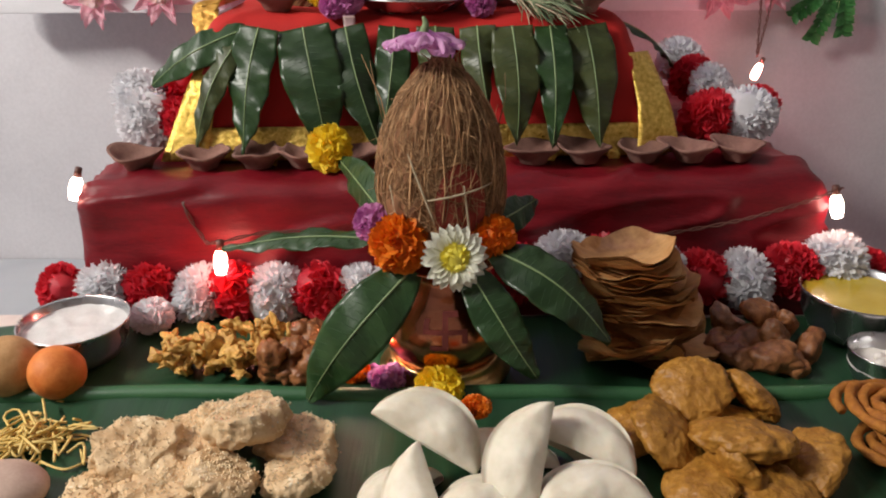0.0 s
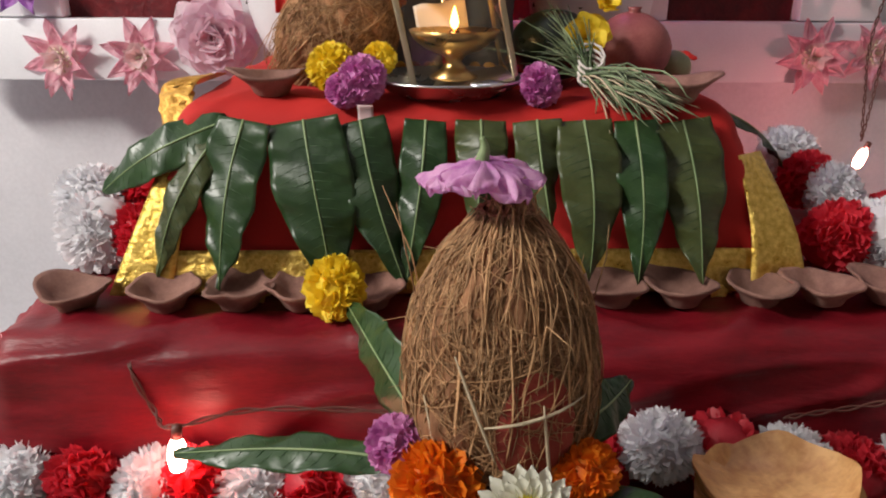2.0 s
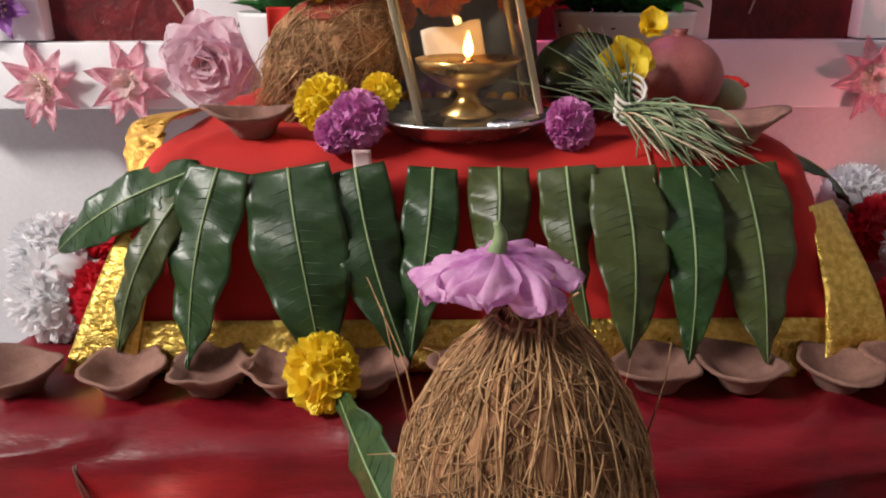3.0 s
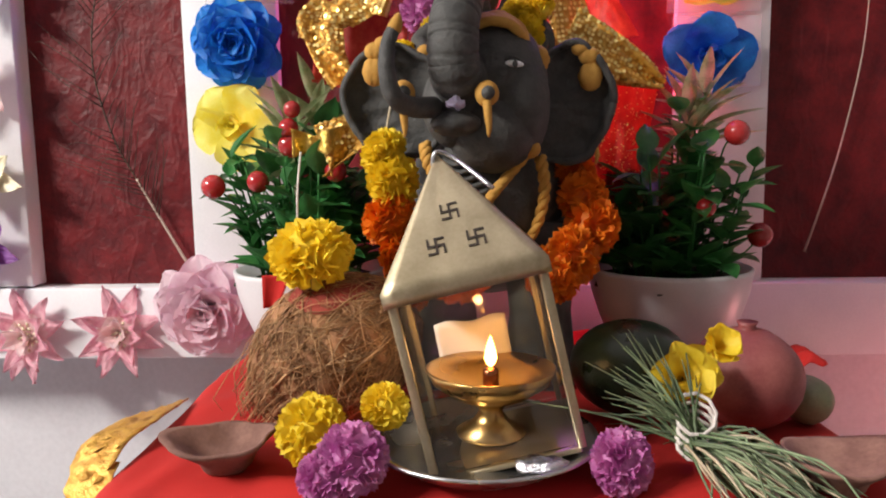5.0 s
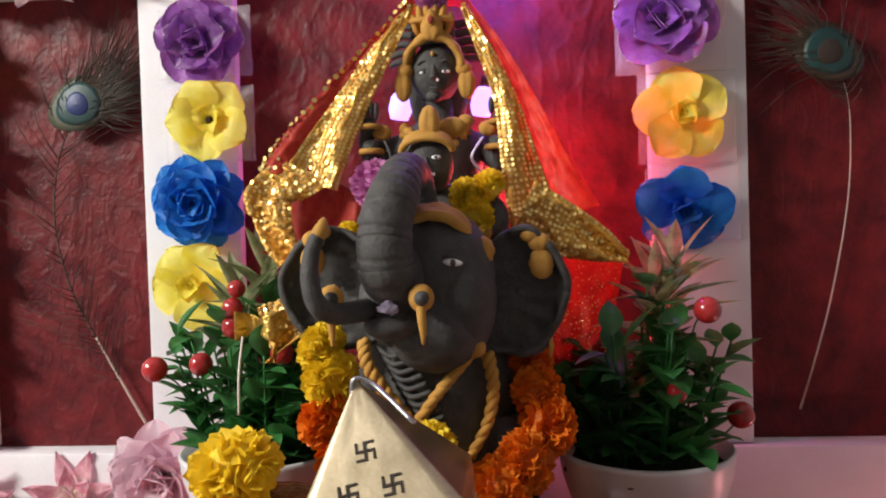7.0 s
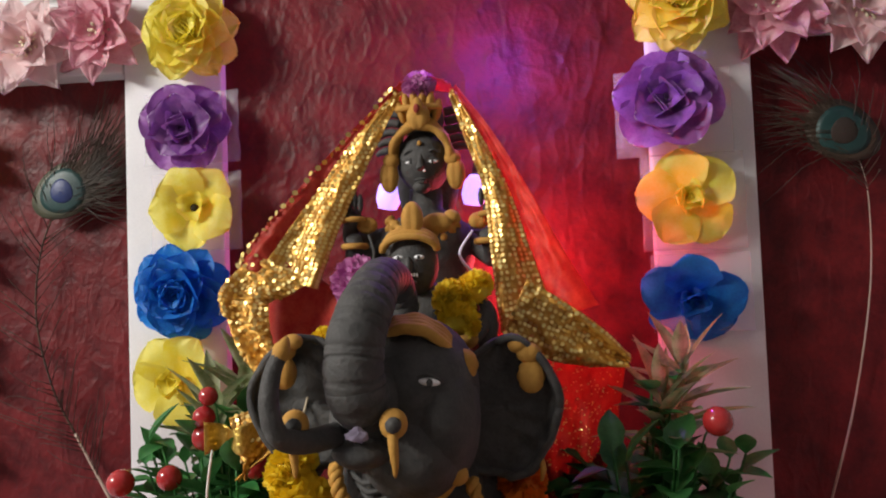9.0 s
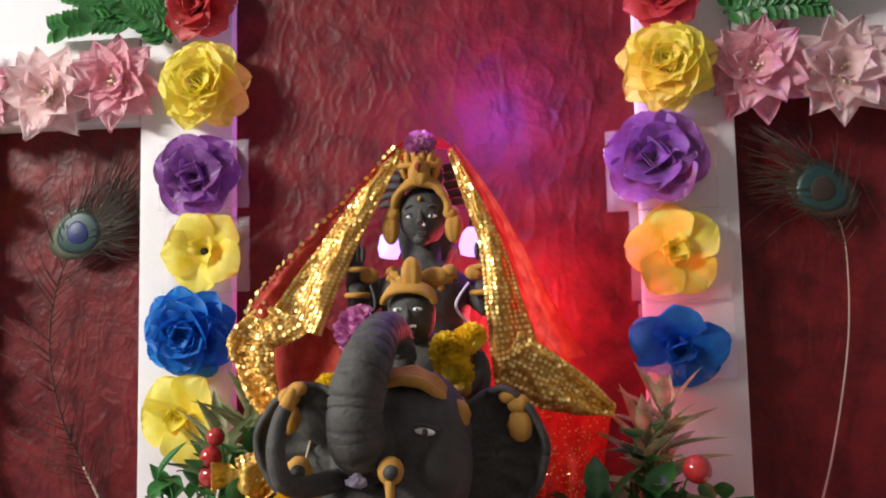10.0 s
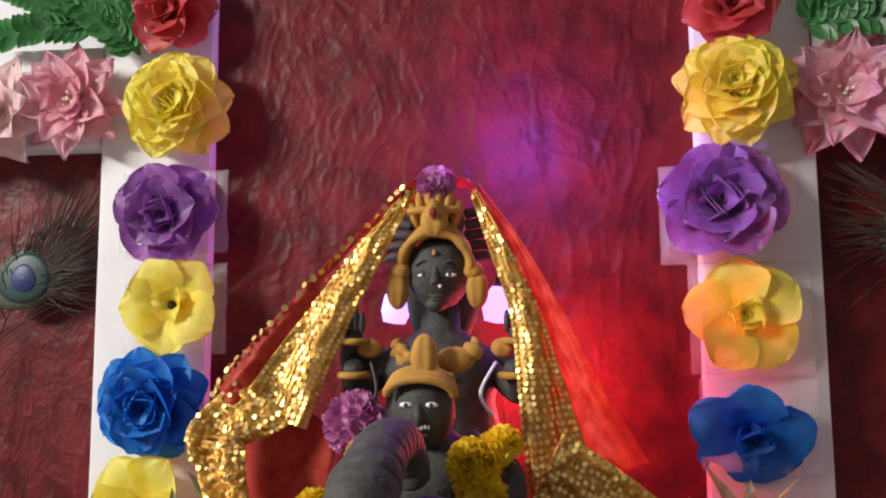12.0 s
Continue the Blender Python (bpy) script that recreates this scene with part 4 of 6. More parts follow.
SG = "artificial flowers on the backdrop"
for nm, lab, x, z, r, rings, mt, extra in (
        ("rose", "yellow artificial rose with glitter edge on the white strip", -0.317, 0.930, 0.056, ROSE, YELLOW, dict(edge=None)),
        ("rose", "purple artificial rose with silver glitter rim", -0.324, 0.825, 0.053, WAVY, PURPLE, dict(edge=GLITTER)),
        ("open_flower", "yellow five-petal artificial flower with dark centre", -0.314, 0.738, 0.052, PLAIN5, YELLOW, dict(centre="bud")),
        ("rose", "bright blue artificial rose on the white strip", -0.332, 0.648, 0.056, ROSE, BLUE, dict()),
        ("open_flower", "yellow artificial flower behind the spiky plant", -0.338, 0.553, 0.054, OPEN5, YELLOW, dict()),
        ("rose", "red artificial rose with glitter rim high on the strip", -0.325, 1.025, 0.048, WAVY, REDSILK, dict(edge=GLITTER)),
        ("rose", "full yellow artificial rose on the white strip", 0.206, 0.926, 0.057, ROSE, YELLOW, dict()),
        ("rose", "wavy purple artificial flower with silver glitter", 0.190, 0.822, 0.059, WAVY, PURPLE, dict(edge=GLITTER)),
        ("open_flower", "yellow artificial flower with curled inner petals", 0.205, 0.724, 0.053, OPEN5, YELLOW, dict()),
        ("rose", "drooping blue artificial flower on the white strip", 0.205, 0.628, 0.055, OPEN5, BLUE, dict()),
        ("rose", "red artificial rose high on the strip", 0.205, 1.005, 0.046, WAVY, REDSILK, dict()),
        ("rose", "mauve pink artificial rose on the lower white bar", -0.384, 0.340, 0.066, ROSE, MAUVE, dict())):
    sp = rnd.uniform(0, 3)
    bloom(nm, lab, "artificial flower", on_board(x, z, -0.004, sp, rnd.uniform(-8, 8) + (28 if "drooping" in lab else 0), rnd.uniform(-9, 9)), rings, mt, SG, scale=r, seed=rnd.randint(0, 50), **extra)
for lab, x, z, r, mt, inn in (
        ("rose pink lotus flower of cloth on the white bar", -0.425, 0.940, 0.050, ROSEPINK, None), ("pale pink lotus flower of cloth on the white bar", -0.509, 0.931, 0.052, PINK, None),
        ("rose pink lotus flower of cloth on the white bar", -0.595, 0.933, 0.048, ROSEPINK, None), ("rose pink lotus flower of cloth on the white bar", 0.302, 0.922, 0.053, ROSEPINK, None),
        ("pale pink lotus flower of cloth on the white bar", 0.388, 0.917, 0.054, PINK, None), ("rose pink lotus flower of cloth on the white bar", 0.475, 0.920, 0.052, ROSEPINK, None),
        ("rose pink lotus flower on the lower white bar", -0.495, 0.307, 0.056, PINK, ROSEPINK), ("rose pink lotus flower on the lower white bar", -0.611, 0.303, 0.056, PINK, ROSEPINK),
        ("rose pink lotus flower on the lower white bar", 0.501, 0.312, 0.056, PINK, ROSEPINK), ("rose pink lotus flower on the lower white bar", 0.590, 0.318, 0.052, PINK, ROSEPINK)):
    bloom("lotus_flower", lab, "artificial flower", on_board(x, z, -0.002, rnd.uniform(0, 3), rnd.uniform(-6, 6), rnd.uniform(-8, 8)), LOTUS if z > 0.5 else LOTUS_NARROW, mt, SG, centre="stamens", scale=r * (1.22 if z > 0.5 else 1.08), seed=rnd.randint(0, 50), point=1.0, edge=inn, edge_rows=7)
for lab, x, z, mt in (("lilac and white artificial lily on the outer strip", -0.632, 0.727, LILAC), ("pink artificial lily on the outer strip", -0.640, 0.608, PINK), ("cream and green artificial lily on the outer strip", -0.645, 0.497, CREAM),
                      ("purple artificial lily on the outer strip", -0.652, 0.410, PURPLE), ("yellow artificial lily on the outer strip", -0.622, 0.83, YELLOW), ("lilac artificial lily on the outer strip", 0.54, 0.45, LILAC)):
    bloom("lily", lab, "artificial flower", on_board(x, z, -0.002, rnd.uniform(0, 3)), LILY, mt, SG, scale=0.052, seed=rnd.randint(0, 50), point=1.0, centre="stamens")


for x, z, w, h in ((-0.318, 0.735, 0.104, 0.086), (-0.322, 0.828, 0.110, 0.080), (0.196, 0.815, 0.118, 0.090), (0.212, 0.722, 0.104, 0.100), (0.216, 0.628, 0.100, 0.080)):
    single("clear_wrapper", Geo().grid(lambda u, v: ((u - 0.5) * w, (v - 0.5) * h, 0.003 + 0.006 * noise.noise(V((u * 3 + x * 9, v * 3, z * 7)))), 16, 14), WRAP, "crinkled clear plastic wrapper behind a flower", "wrapper", "wrappers", on_board(x, z, 0.002), thick=0.0004)


# ferny sprays above the cross bars
def spray(x, z, ang, label):
    ob = thing("fern_spray", label, "artificial foliage", "fern sprays", on_board(x, z, 0.0))
    me = petal_mesh("leaflet", 0.022, 0.0075, 12, 0.3, 0.1, PLASTLEAF, point=1.0, nu=6, nv=5)
    for k in range(3):
        a0 = ang + (k - 1) * 0.5
        ln = 0.10 + 0.015 * (k % 2)
        stem = [(ln * i / 6 * math.cos(a0), ln * i / 6 * math.sin(a0), 0.006 + 0.010 * math.sin(i / 6 * 3)) for i in range(7)]
        st_ob = part("frond", Geo().tube(stem, 0.0011, 5), PLASTLEAF, ob)
        for i in range(1, 14):
            q = i / 13
            p = (ln * q * math.cos(a0), ln * q * math.sin(a0), 0.006 + 0.010 * math.sin(q * 3))
            for s in (-1, 1):
                part("leaflet", me, None, st_ob, m=Matrix.Translation(p) @ Matrix.Rotation(a0 + s * 1.0, 4, "Z") @ Matrix.Rotation(rnd.gauss(0, 0.2), 4, "X"))


spray(-0.40, 1.015, 2.7, "dark green artificial fern spray above the white bar")
spray(-0.36, 0.985, 1.9, "dark green artificial fern spray above the white bar")
spray(0.27, 0.985, 0.5, "dark green artificial fern spray above the white bar")
spray(0.33, 0.985, 0.9, "dark green artificial fern spray above the white bar")
spray(0.72, 0.335, -1.9, "dark green artificial fern spray at the end of the lower bar")


# ---- peacock feathers on the red panels ----
def feather(ctrl, label, eye_ang, dark):
    ob = thing("peacock_feather", label, "feather", "peacock feathers", BACK)
    n = 60
    p = curve_pts(ctrl, n)
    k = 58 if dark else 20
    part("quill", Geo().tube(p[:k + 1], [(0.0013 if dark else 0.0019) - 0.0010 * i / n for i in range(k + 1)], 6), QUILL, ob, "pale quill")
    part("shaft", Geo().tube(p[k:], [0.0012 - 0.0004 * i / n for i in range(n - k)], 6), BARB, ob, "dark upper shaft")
    g = Geo()
    for i in range(10 if not dark else 40, n - 1):
        d = (p[i + 1] - p[i - 1]).normalized()
        for s in (-1, 1, 1, -1):
            if rnd.random() < 0.45:
                ln = 0.025 + 0.10 * rnd.random() ** 1.5
                side = V((-d.z, 0, d.x)) * s
                bend = rnd.uniform(0.2, 1.0)
                pts = [p[i] + (d * (0.85 * t - 0.25 * bend * t * t) + side * (0.85 * t - 0.30 * t * t)) * ln + V((0, -0.006 * math.sin(t * 3) - 0.001, -0.018 * bend * t ** 3)) for t in (0, 0.2, 0.4, 0.6, 0.8, 1)]
                g.tube(pts, [0.0006, 0.0005, 0.0005, 0.0004, 0.0004, 0.0002], 3)
    part("barb_fringe", g, BARB, ob)["kind"] = "stuff"
    tip = p[-1]
    d = (p[-1] - p[-4]).normalized()
    ex = V((math.cos(eye_ang), 0, math.sin(eye_ang)))
    ez = V((-math.sin(eye_ang), 0, math.cos(eye_ang)))
    # dark swaps in darker rim and spot colours, painting shade onto that feather
    for nm, a, b, off, mt in (("eye_rim", 0.040, 0.030, 0.003, BARB if dark else EYE_OLIVE), ("eye_ring", 0.028, 0.0245, 0.0045, EYE_TEAL), ("eye_spot", 0.0145, 0.0145, 0.006, DARK_AND_SHADE if dark else EYE_BLUE)):
        gg = Geo().grid(lambda u, v: tip + ex * a * v * math.cos(6.2832 * u) + ez * b * v * math.sin(6.2832 * u) * (1 + 0.15 * math.cos(6.2832 * u)) + V((0, -off - 0.0025 * (1 - v * v), 0)), 28, 6, loop_u=True)
        part(nm, gg, mt, ob, thick=0.0006)
    g = Geo()
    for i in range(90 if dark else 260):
        a = eye_ang + rnd.gauss(0, 0.42)
        q = tip + V((rnd.gauss(0, 0.010), -0.002, rnd.gauss(0, 0.008)))
        l2 = 0.045 + 0.085 * rnd.random()
        g.tube([q, q + V((math.cos(a), 0, math.sin(a))) * l2 * 0.5 + V((0, -0.003, 0)), q + V((math.cos(a + 0.15), 0, math.sin(a + 0.15))) * l2], [0.0006, 0.0005, 0.0002], 3)
    part("tip_fringe", g, BARB, ob)["kind"] = "stuff"


feather([(-0.419, 1.466, 0.388), (-0.447, 1.465, 0.44), (-0.474, 1.464, 0.491), (-0.500, 1.462, 0.545), (-0.5175, 1.460, 0.626), (-0.508, 1.458, 0.706), (-0.479, 1.456, 0.766)], "peacock feather with a blue eye on the red panel", 0.5, False)
# right feather: its panel's shade is put into the eye colours
feather([(0.338, 1.470, 0.393), (0.369, 1.466, 0.504), (0.390, 1.462, 0.62), (0.394, 1.460, 0.705), (0.388, 1.458, 0.752), (0.370, 1.456, 0.788)], "peacock feather on the right red panel with shade put into its colours", 2.6, True)


# ---- round flowers ----
def marigold_geo(r, n=150, squash=0.8, seed=0, fringe=1.0, core=0.86):
    g = Geo()
    rr = random.Random(seed)
    g.blob((0, 0, 0), (r * core, r * core, r * core * squash), 12, 0.1, 60, seed)
    for i in range(n):
        zc = 1 - 1.75 * (i + 0.5) / n
        a = i * 2.39996
        q = math.sqrt(max(0, 1 - zc * zc))
        d = V((q * math.cos(a), q * math.sin(a), zc * squash))
        d = (d + V((rr.gauss(0, 0.08), rr.gauss(0, 0.08), rr.gauss(0, 0.08)))).normalized()
        t = d.cross(V((rr.gauss(0, 1), rr.gauss(0, 1), rr.gauss(0, 1)))).normalized()
        b = d.cross(t)
        w, l = r * 0.20 * fringe, r * (0.95 + 0.12 * rr.random())
        base = V((d.x, d.y, d.z * squash)) * r * 0.55
        vs = []
        for u in (0, 0.5, 1):
            for s in (-1, 0, 1):
                pos = base.lerp(V((d.x, d.y, d.z * squash)) * l, u)
                vs.append(pos + t * s * w * (0.5 + 0.9 * u) + b * (0.25 * w * (s * s) * u + rr.gauss(0, 0.18) * w * u) + d * (0.14 * r * u * (1 if s == 0 else rr.uniform(-0.7, 0.5))))
        g.add(vs, [(0, 1, 4, 3), (1, 2, 5, 4), (3, 4, 7, 6), (4, 5, 8, 7)])
    return g


def marigold(name, label, at, r, mt, group="", squash=0.8, seed=0, turn=(0, 0, 0), category="flower", n=260, stalk=True):
    ob = thing(name, label, category, group, Matrix.Translation(at) @ pose(0, 0, 0, *turn))
    part("petal_mass", marigold_geo(r, n, squash, seed, 0.72, 0.82), mt, ob)["kind"] = "stuff"
    if stalk:
        part("calyx", Geo().lathe([(0.0, -r * squash * 1.05), (r * 0.22, -r * squash * 1.0), (r * 0.30, -r * squash * 0.7), (r * 0.5, -r * squash * 0.4)], 12), RIB, ob, "green calyx")
    return ob


POM = [marigold_geo(0.0325, 700, 0.95, s, 0.36, 0.93).mesh("pompom", WHITEPOM) for s in (1, 2)], [marigold_geo(0.0325, 420, 0.95, s, 0.6, 0.90).mesh("pompom", REDPOM) for s in (3, 4)]


def pompom_garland(label, spots):
    ob = thing("pompom_garland", label, "garland", "pompom garlands", (0, 0, 0))
    part("string", Geo().tube([s[:3] for s in spots], 0.0012, 5), WIRE, ob)
    for i, (x, y, z, red, sc) in enumerate(spots):
        part("pompom", POM[red][i % 2], None, ob, "red tissue pompom" if red else "white tissue pompom", m=pose(x, y, z, rnd.uniform(0, 360), rnd.uniform(0, 360), rnd.uniform(0, 360)) @ Matrix.Diagonal((sc * 0.85, sc, sc * 1.08, 1)))


pompom_garland("red and white tissue pompom garland along the crimson step", [(-0.441, 0.800, 0.030, 1, 0.85), (-0.388, 0.797, 0.034, 0, 1.0), (-0.332, 0.795, 0.034, 1, 0.95), (-0.278, 0.788, 0.030, 0, 1.0), (-0.232, 0.785, 0.035, 1, 1.05), (-0.190, 0.780, 0.032, 0, 1.05), (-0.138, 0.782, 0.036, 1, 1.05), (-0.090, 0.785, 0.034, 0, 1.0),
               (-0.03, 0.79, 0.033, 1, 1.0), (0.03, 0.795, 0.034, 0, 1.0), (0.082, 0.80, 0.050, 1, 1.0), (0.136, 0.802, 0.070, 0, 1.0), (0.19, 0.806, 0.062, 1, 1.0), (0.245, 0.808, 0.050, 0, 1.0), (0.298, 0.809, 0.043, 1, 1.0), (0.349, 0.806, 0.040, 0, 1.05), (0.402, 0.808, 0.050, 1, 1.0), (0.450, 0.815, 0.060, 0, 1.05), (0.496, 0.825, 0.045, 1, 0.8)])
pompom_garland("red and white tissue pompom garland beside the upper step", [(-0.330, 0.965, 0.186, 1, 0.95), (-0.376, 0.975, 0.186, 0, 1.2), (-0.40, 1.02, 0.210, 0, 1.1), (-0.345, 1.03, 0.225, 1, 0.9), (-0.335, 1.06, 0.235, 0, 0.8), (-0.36, 1.10, 0.20, 1, 1.0), (-0.37, 1.16, 0.19, 0, 1.0)])
pompom_garland("red and white tissue pompom garland beside the upper step", [(0.345, 0.995, 0.184, 1, 1.1), (0.395, 1.0, 0.186, 0, 1.2), (0.365, 1.055, 0.214, 0, 0.95), (0.425, 1.04, 0.192, 1, 0.9), (0.345, 1.08, 0.222, 1, 0.9), (0.335, 1.12, 0.24, 0, 1.0), (0.38, 1.15, 0.20, 1, 1.0)])
marigold("loose_pompom", "white tissue pompom lying by the steel bowl", (-0.318, 0.745, 0.024), 0.022, WHITEPOM, category="pompom", stalk=False, seed=9)


# ---- clay lamps along the lower step ----
def diya(at, spin, label, r=0.029):
    def warp(p, a):
        k = max(0, math.cos(a)) ** 6
        q = math.hypot(p.x, p.y)
        s = 1 + 0.34 * k * (q / r) ** 2 + 0.13 * (abs(math.cos(2.5 * a + at[0] * 40)) - 0.63) * (q / r) + 0.03 * math.sin(5 * a + at[0] * 70)
        return V((p.x * s, p.y * s, p.z + 0.003 * k * (q / r) ** 3 + 0.002 * (q / r) ** 2 * math.sin(2 * a + at[0] * 50)))
    ob = thing("clay_lamp", label, "clay lamp", "clay lamps", Matrix.Translation(at) @ Matrix.Rotation(spin, 4, "Z"))
    k = r / 0.029
    g = Geo().lathe([(0, 0), (0.014 * k, 0), (0.0155 * k, 0.002), (0.018 * k, 0.008), (0.026 * k, 0.0155), (0.0305 * k, 0.0195), (0.030 * k, 0.0215), (0.0272 * k, 0.0205), (0.020 * k, 0.013), (0.012 * k, 0.008), (0, 0.006)], 30, 0, None, warp)
    part("bowl", g, TERRA, ob)
    return ob


for i, x in enumerate((-0.359, -0.282, -0.219, -0.165, -0.105, -0.02, 0.110, 0.173, 0.243, 0.303, 0.360)):
    diya((x, 0.874 + 0.055 * (x + 0.36), LO_TOP + 0.002), rnd.choice((0.2, 2.9, 1.7, -0.4, 4.6)) + rnd.gauss(0, 0.3), "small unglazed brown clay oil lamp on the crimson step")
diya((-0.205, 0.998, UP_TOP + 0.002), 3.6, "pale clay oil lamp on the red upper step", 0.030)
diya((0.172, 0.985, UP_TOP + 0.002), 0.3, "clay oil lamp behind the grass bundle", 0.030)


# ---- mango leaves ----
def mango_leaf(base, tip, width, out=(0, -1, 0), bow=0.012, mt=LEAF, fold=0.25, label="glossy dark green mango leaf", group="mango leaves", name="mango_leaf", cut=False, twist=0.0, wave=0.0025, pinch=0.0):
    base, tip, out = V(base), V(tip), V(out).normalized()
    ax = tip - base
    ln = ax.length
    ax.normalize()
    side = ax.cross(out).normalized()
    nr = side.cross(ax).normalized()
    ob = thing(name, label, "leaf", group, Matrix.Translation(base))
    sd = rnd.uniform(0, 40)

    def mid(u):
        return ax * ln * u + nr * bow * math.sin(math.pi * u) + side * 0.05 * ln * math.sin(u * 2.2 + sd) * u

    def fn(u, v):
        s = 2 * v - 1
        w = width / 2 * (max(0.0, math.sin(math.pi * (u * 0.93 + 0.05) ** 0.82)) ** 0.75 if not cut else (0.94 + 0.22 * math.sin(u * 3.4)) * max(0.0, 1 - u ** 2.6) ** 0.85 * (1 - pinch * min(1, u * 1.5)) * (1 + 0.025 * math.sin(u * 9 + sd + s)))
        th = twist * u
        sv, nv_ = side * math.cos(th) + nr * math.sin(th), nr * math.cos(th) - side * math.sin(th)
        h = -fold * abs(s) * w * (min(1.0, 0.05 + 1.6 * u) if cut else 1.0) + wave * math.sin(u * 22 + sd + s * 2) * abs(s) + 0.0007 * math.cos(abs(s) * 4 + u * 62) * abs(s)
        return mid(u) + sv * s * w + nv_ * h
    part("blade", Geo().grid(fn, 44, 15), mt, ob, thick=0.0006)
    part("midrib", Geo().tube([mid(i / 20) + nr * 0.0006 for i in range(21)], [0.0013 - 0.0009 * i / 20 for i in range(21)], 6), RIB, ob, "pale midrib")
    g = Geo()
    for i in range(2, 19):
        for s in (-1, 1):
            u = i / 20
            a, b = V(fn(u, 0.5)), V(fn(min(1, u + 0.05), 0.5 + 0.42 * s))
            m1 = V(fn(u + 0.02, 0.5 + 0.22 * s))
            g.tube([a + nr * 0.0004, m1 + nr * 0.0004, b + nr * 0.0003], [0.0003, 0.00024, 0.00016], 4)
    part("vein_web", g, VEIN, ob, "pale side veins")
    return ob


# the fringe of leaves along the upper step
for bx, tx, tz, w, mt, tw, pn in ((-0.218, -0.246, 0.164, 0.051, LEAF, -0.5, 0), (-0.166, -0.140, 0.158, 0.066, LEAF, 0.15, 0), (-0.116, -0.080, 0.164, 0.046, LEAF, 0.6, 0), (-0.058, -0.066, 0.172, 0.039, LEAF, -0.2, 0), (-0.009, -0.008, 0.214, 0.048, LEAFOLD, 0.0, 0.30),
                              (0.041, 0.052, 0.196, 0.046, LEAFOLD, 0.5, 0.38), (0.083, 0.092, 0.172, 0.052, LEAFOLD, 0.2, 0), (0.129, 0.137, 0.168, 0.041, LEAF, -0.3, 0), (0.172, 0.198, 0.170, 0.054, LEAFOLD, 0.1, 0)):
    yb = 0.050 * bx
    mango_leaf((bx, 0.950 + yb, 0.306), (tx, 0.900 + yb, tz), w, (0.1 * tw, -1, 0.1), rnd.uniform(0.006, 0.016), mt, 0.9 if pn else rnd.uniform(0.15, 0.45), "folded olive mango leaf hanging over the red upper step" if pn else "mango leaf hanging over the red upper step", cut=True, twist=tw, wave=0.0035, pinch=pn)
mango_leaf((-0.236, 0.950, 0.303), (-0.358, 0.952, 0.232), 0.044, (0.0, -0.8, 0.6), 0.020, LEAF, 0.2, "mango leaf spreading sideways from the upper step")
mango_leaf((-0.238, 0.940, 0.298), (-0.302, 0.905, 0.172), 0.032, (-0.3, -1, 0.2), 0.014, LEAFOLD, 0.3, "narrow olive mango leaf beside the gold border")
mango_leaf((0.205, 1.02, 0.312), (0.325, 1.08, 0.230), 0.020, (0.5, -0.2, 1), 0.012, LEAF, 0.35, "thin dark mango leaf over the corner of the step")


# ---- fibrous coconuts ----
def strands(g, shape, n, ln, drift, rad, seed, lift=0.002, top=1.0):
    """Loose coir lying over a shape: shape(a, h) gives a surface point, h from 0 (bottom) to 1."""
    rr = random.Random(seed)
    for i in range(n):
        a, h = rr.uniform(0, 6.283), rr.uniform(0.02, top)
        dh, da = rr.uniform(0.4, 1.0) * ln * rr.choice((1, 1, 1, -1)), rr.gauss(0, drift)
        pts = []
        k = rr.uniform(0.3, 1.6)
        for j in range(7):
            t = j / 6
            hh = min(max(h + dh * t, 0.0), top)
            p, c = shape(a + da * t + 0.15 * math.sin(t * 5 + i) * drift, hh)
            o = (p - c).normalized()
            pts.append(p + o * lift * k * (0.4 + math.sin(t * 3.1)))
        g.tube(pts, [rad * rr.uniform(0.6, 1.2)] * 6 + [rad * 0.3], 3)


def coconut(label, at, shape, n, ln, drift, tuft=None, smear=None, seed=1):
    ob = thing("coconut", label, "coconut", "coconuts", at)

    def fn(u, v):
        p, c = shape(u * 6.2832, v)
        return c + (p - c) * (1 + 0.09 * noise.noise(p * 42) + 0.07 * noise.noise(V((p.x * 170, p.y * 170, p.z * 40))))
    part("husk", Geo().grid(fn, 110, 48, loop_u=True), HUSK, ob)
    g = Geo()
    strands(g, shape, n, ln, drift, 0.00032, seed, 0.0012)
    strands(g, shape, n, ln * 0.5, drift * 3.2, 0.00032, seed + 5, 0.0022)
    strands(g, shape, n // 3, ln * 1.3, drift * 1.6, 0.00045, seed + 2, 0.0026)
    strands(g, shape, n // 14, ln * 1.3, drift, 0.0010, seed + 1, 0.0018)
    if tuft:
        tuft(g)
    part("coir", g, FIBRE, ob, "loose tan coir fibres")["kind"] = "stuff"
    if smear:
        part("powder_mark", Geo().grid(lambda u, v: (lambda pc: pc[1] + (pc[0] - pc[1]) * (1.045 + 0.02 * noise.noise(pc[0] * 90)))(shape(smear[0] + smear[1] * math.cos(6.283 * u) * v, smear[2] + smear[3] * math.sin(6.283 * u) * v * (1 + 0.2 * math.sin(5 * u)))), 24, 6, loop_u=True), KUMKUM, ob, "red vermilion powder mark")
    return ob


def egg(a, h):
    """Upright husk: broad below, drawn to a tuft above."""
    z = 0.178 * h
    r = 0.0565 * math.sin(math.pi * min(1, 0.16 + 0.84 * h)) ** 0.5 if h < 0.97 else 0.012
    r = max(r, 0.013) * (1 if h > 0.02 else 0.6)
    return V((r * math.cos(a), r * math.sin(a) * 0.95, z)), V((0, 0, z))


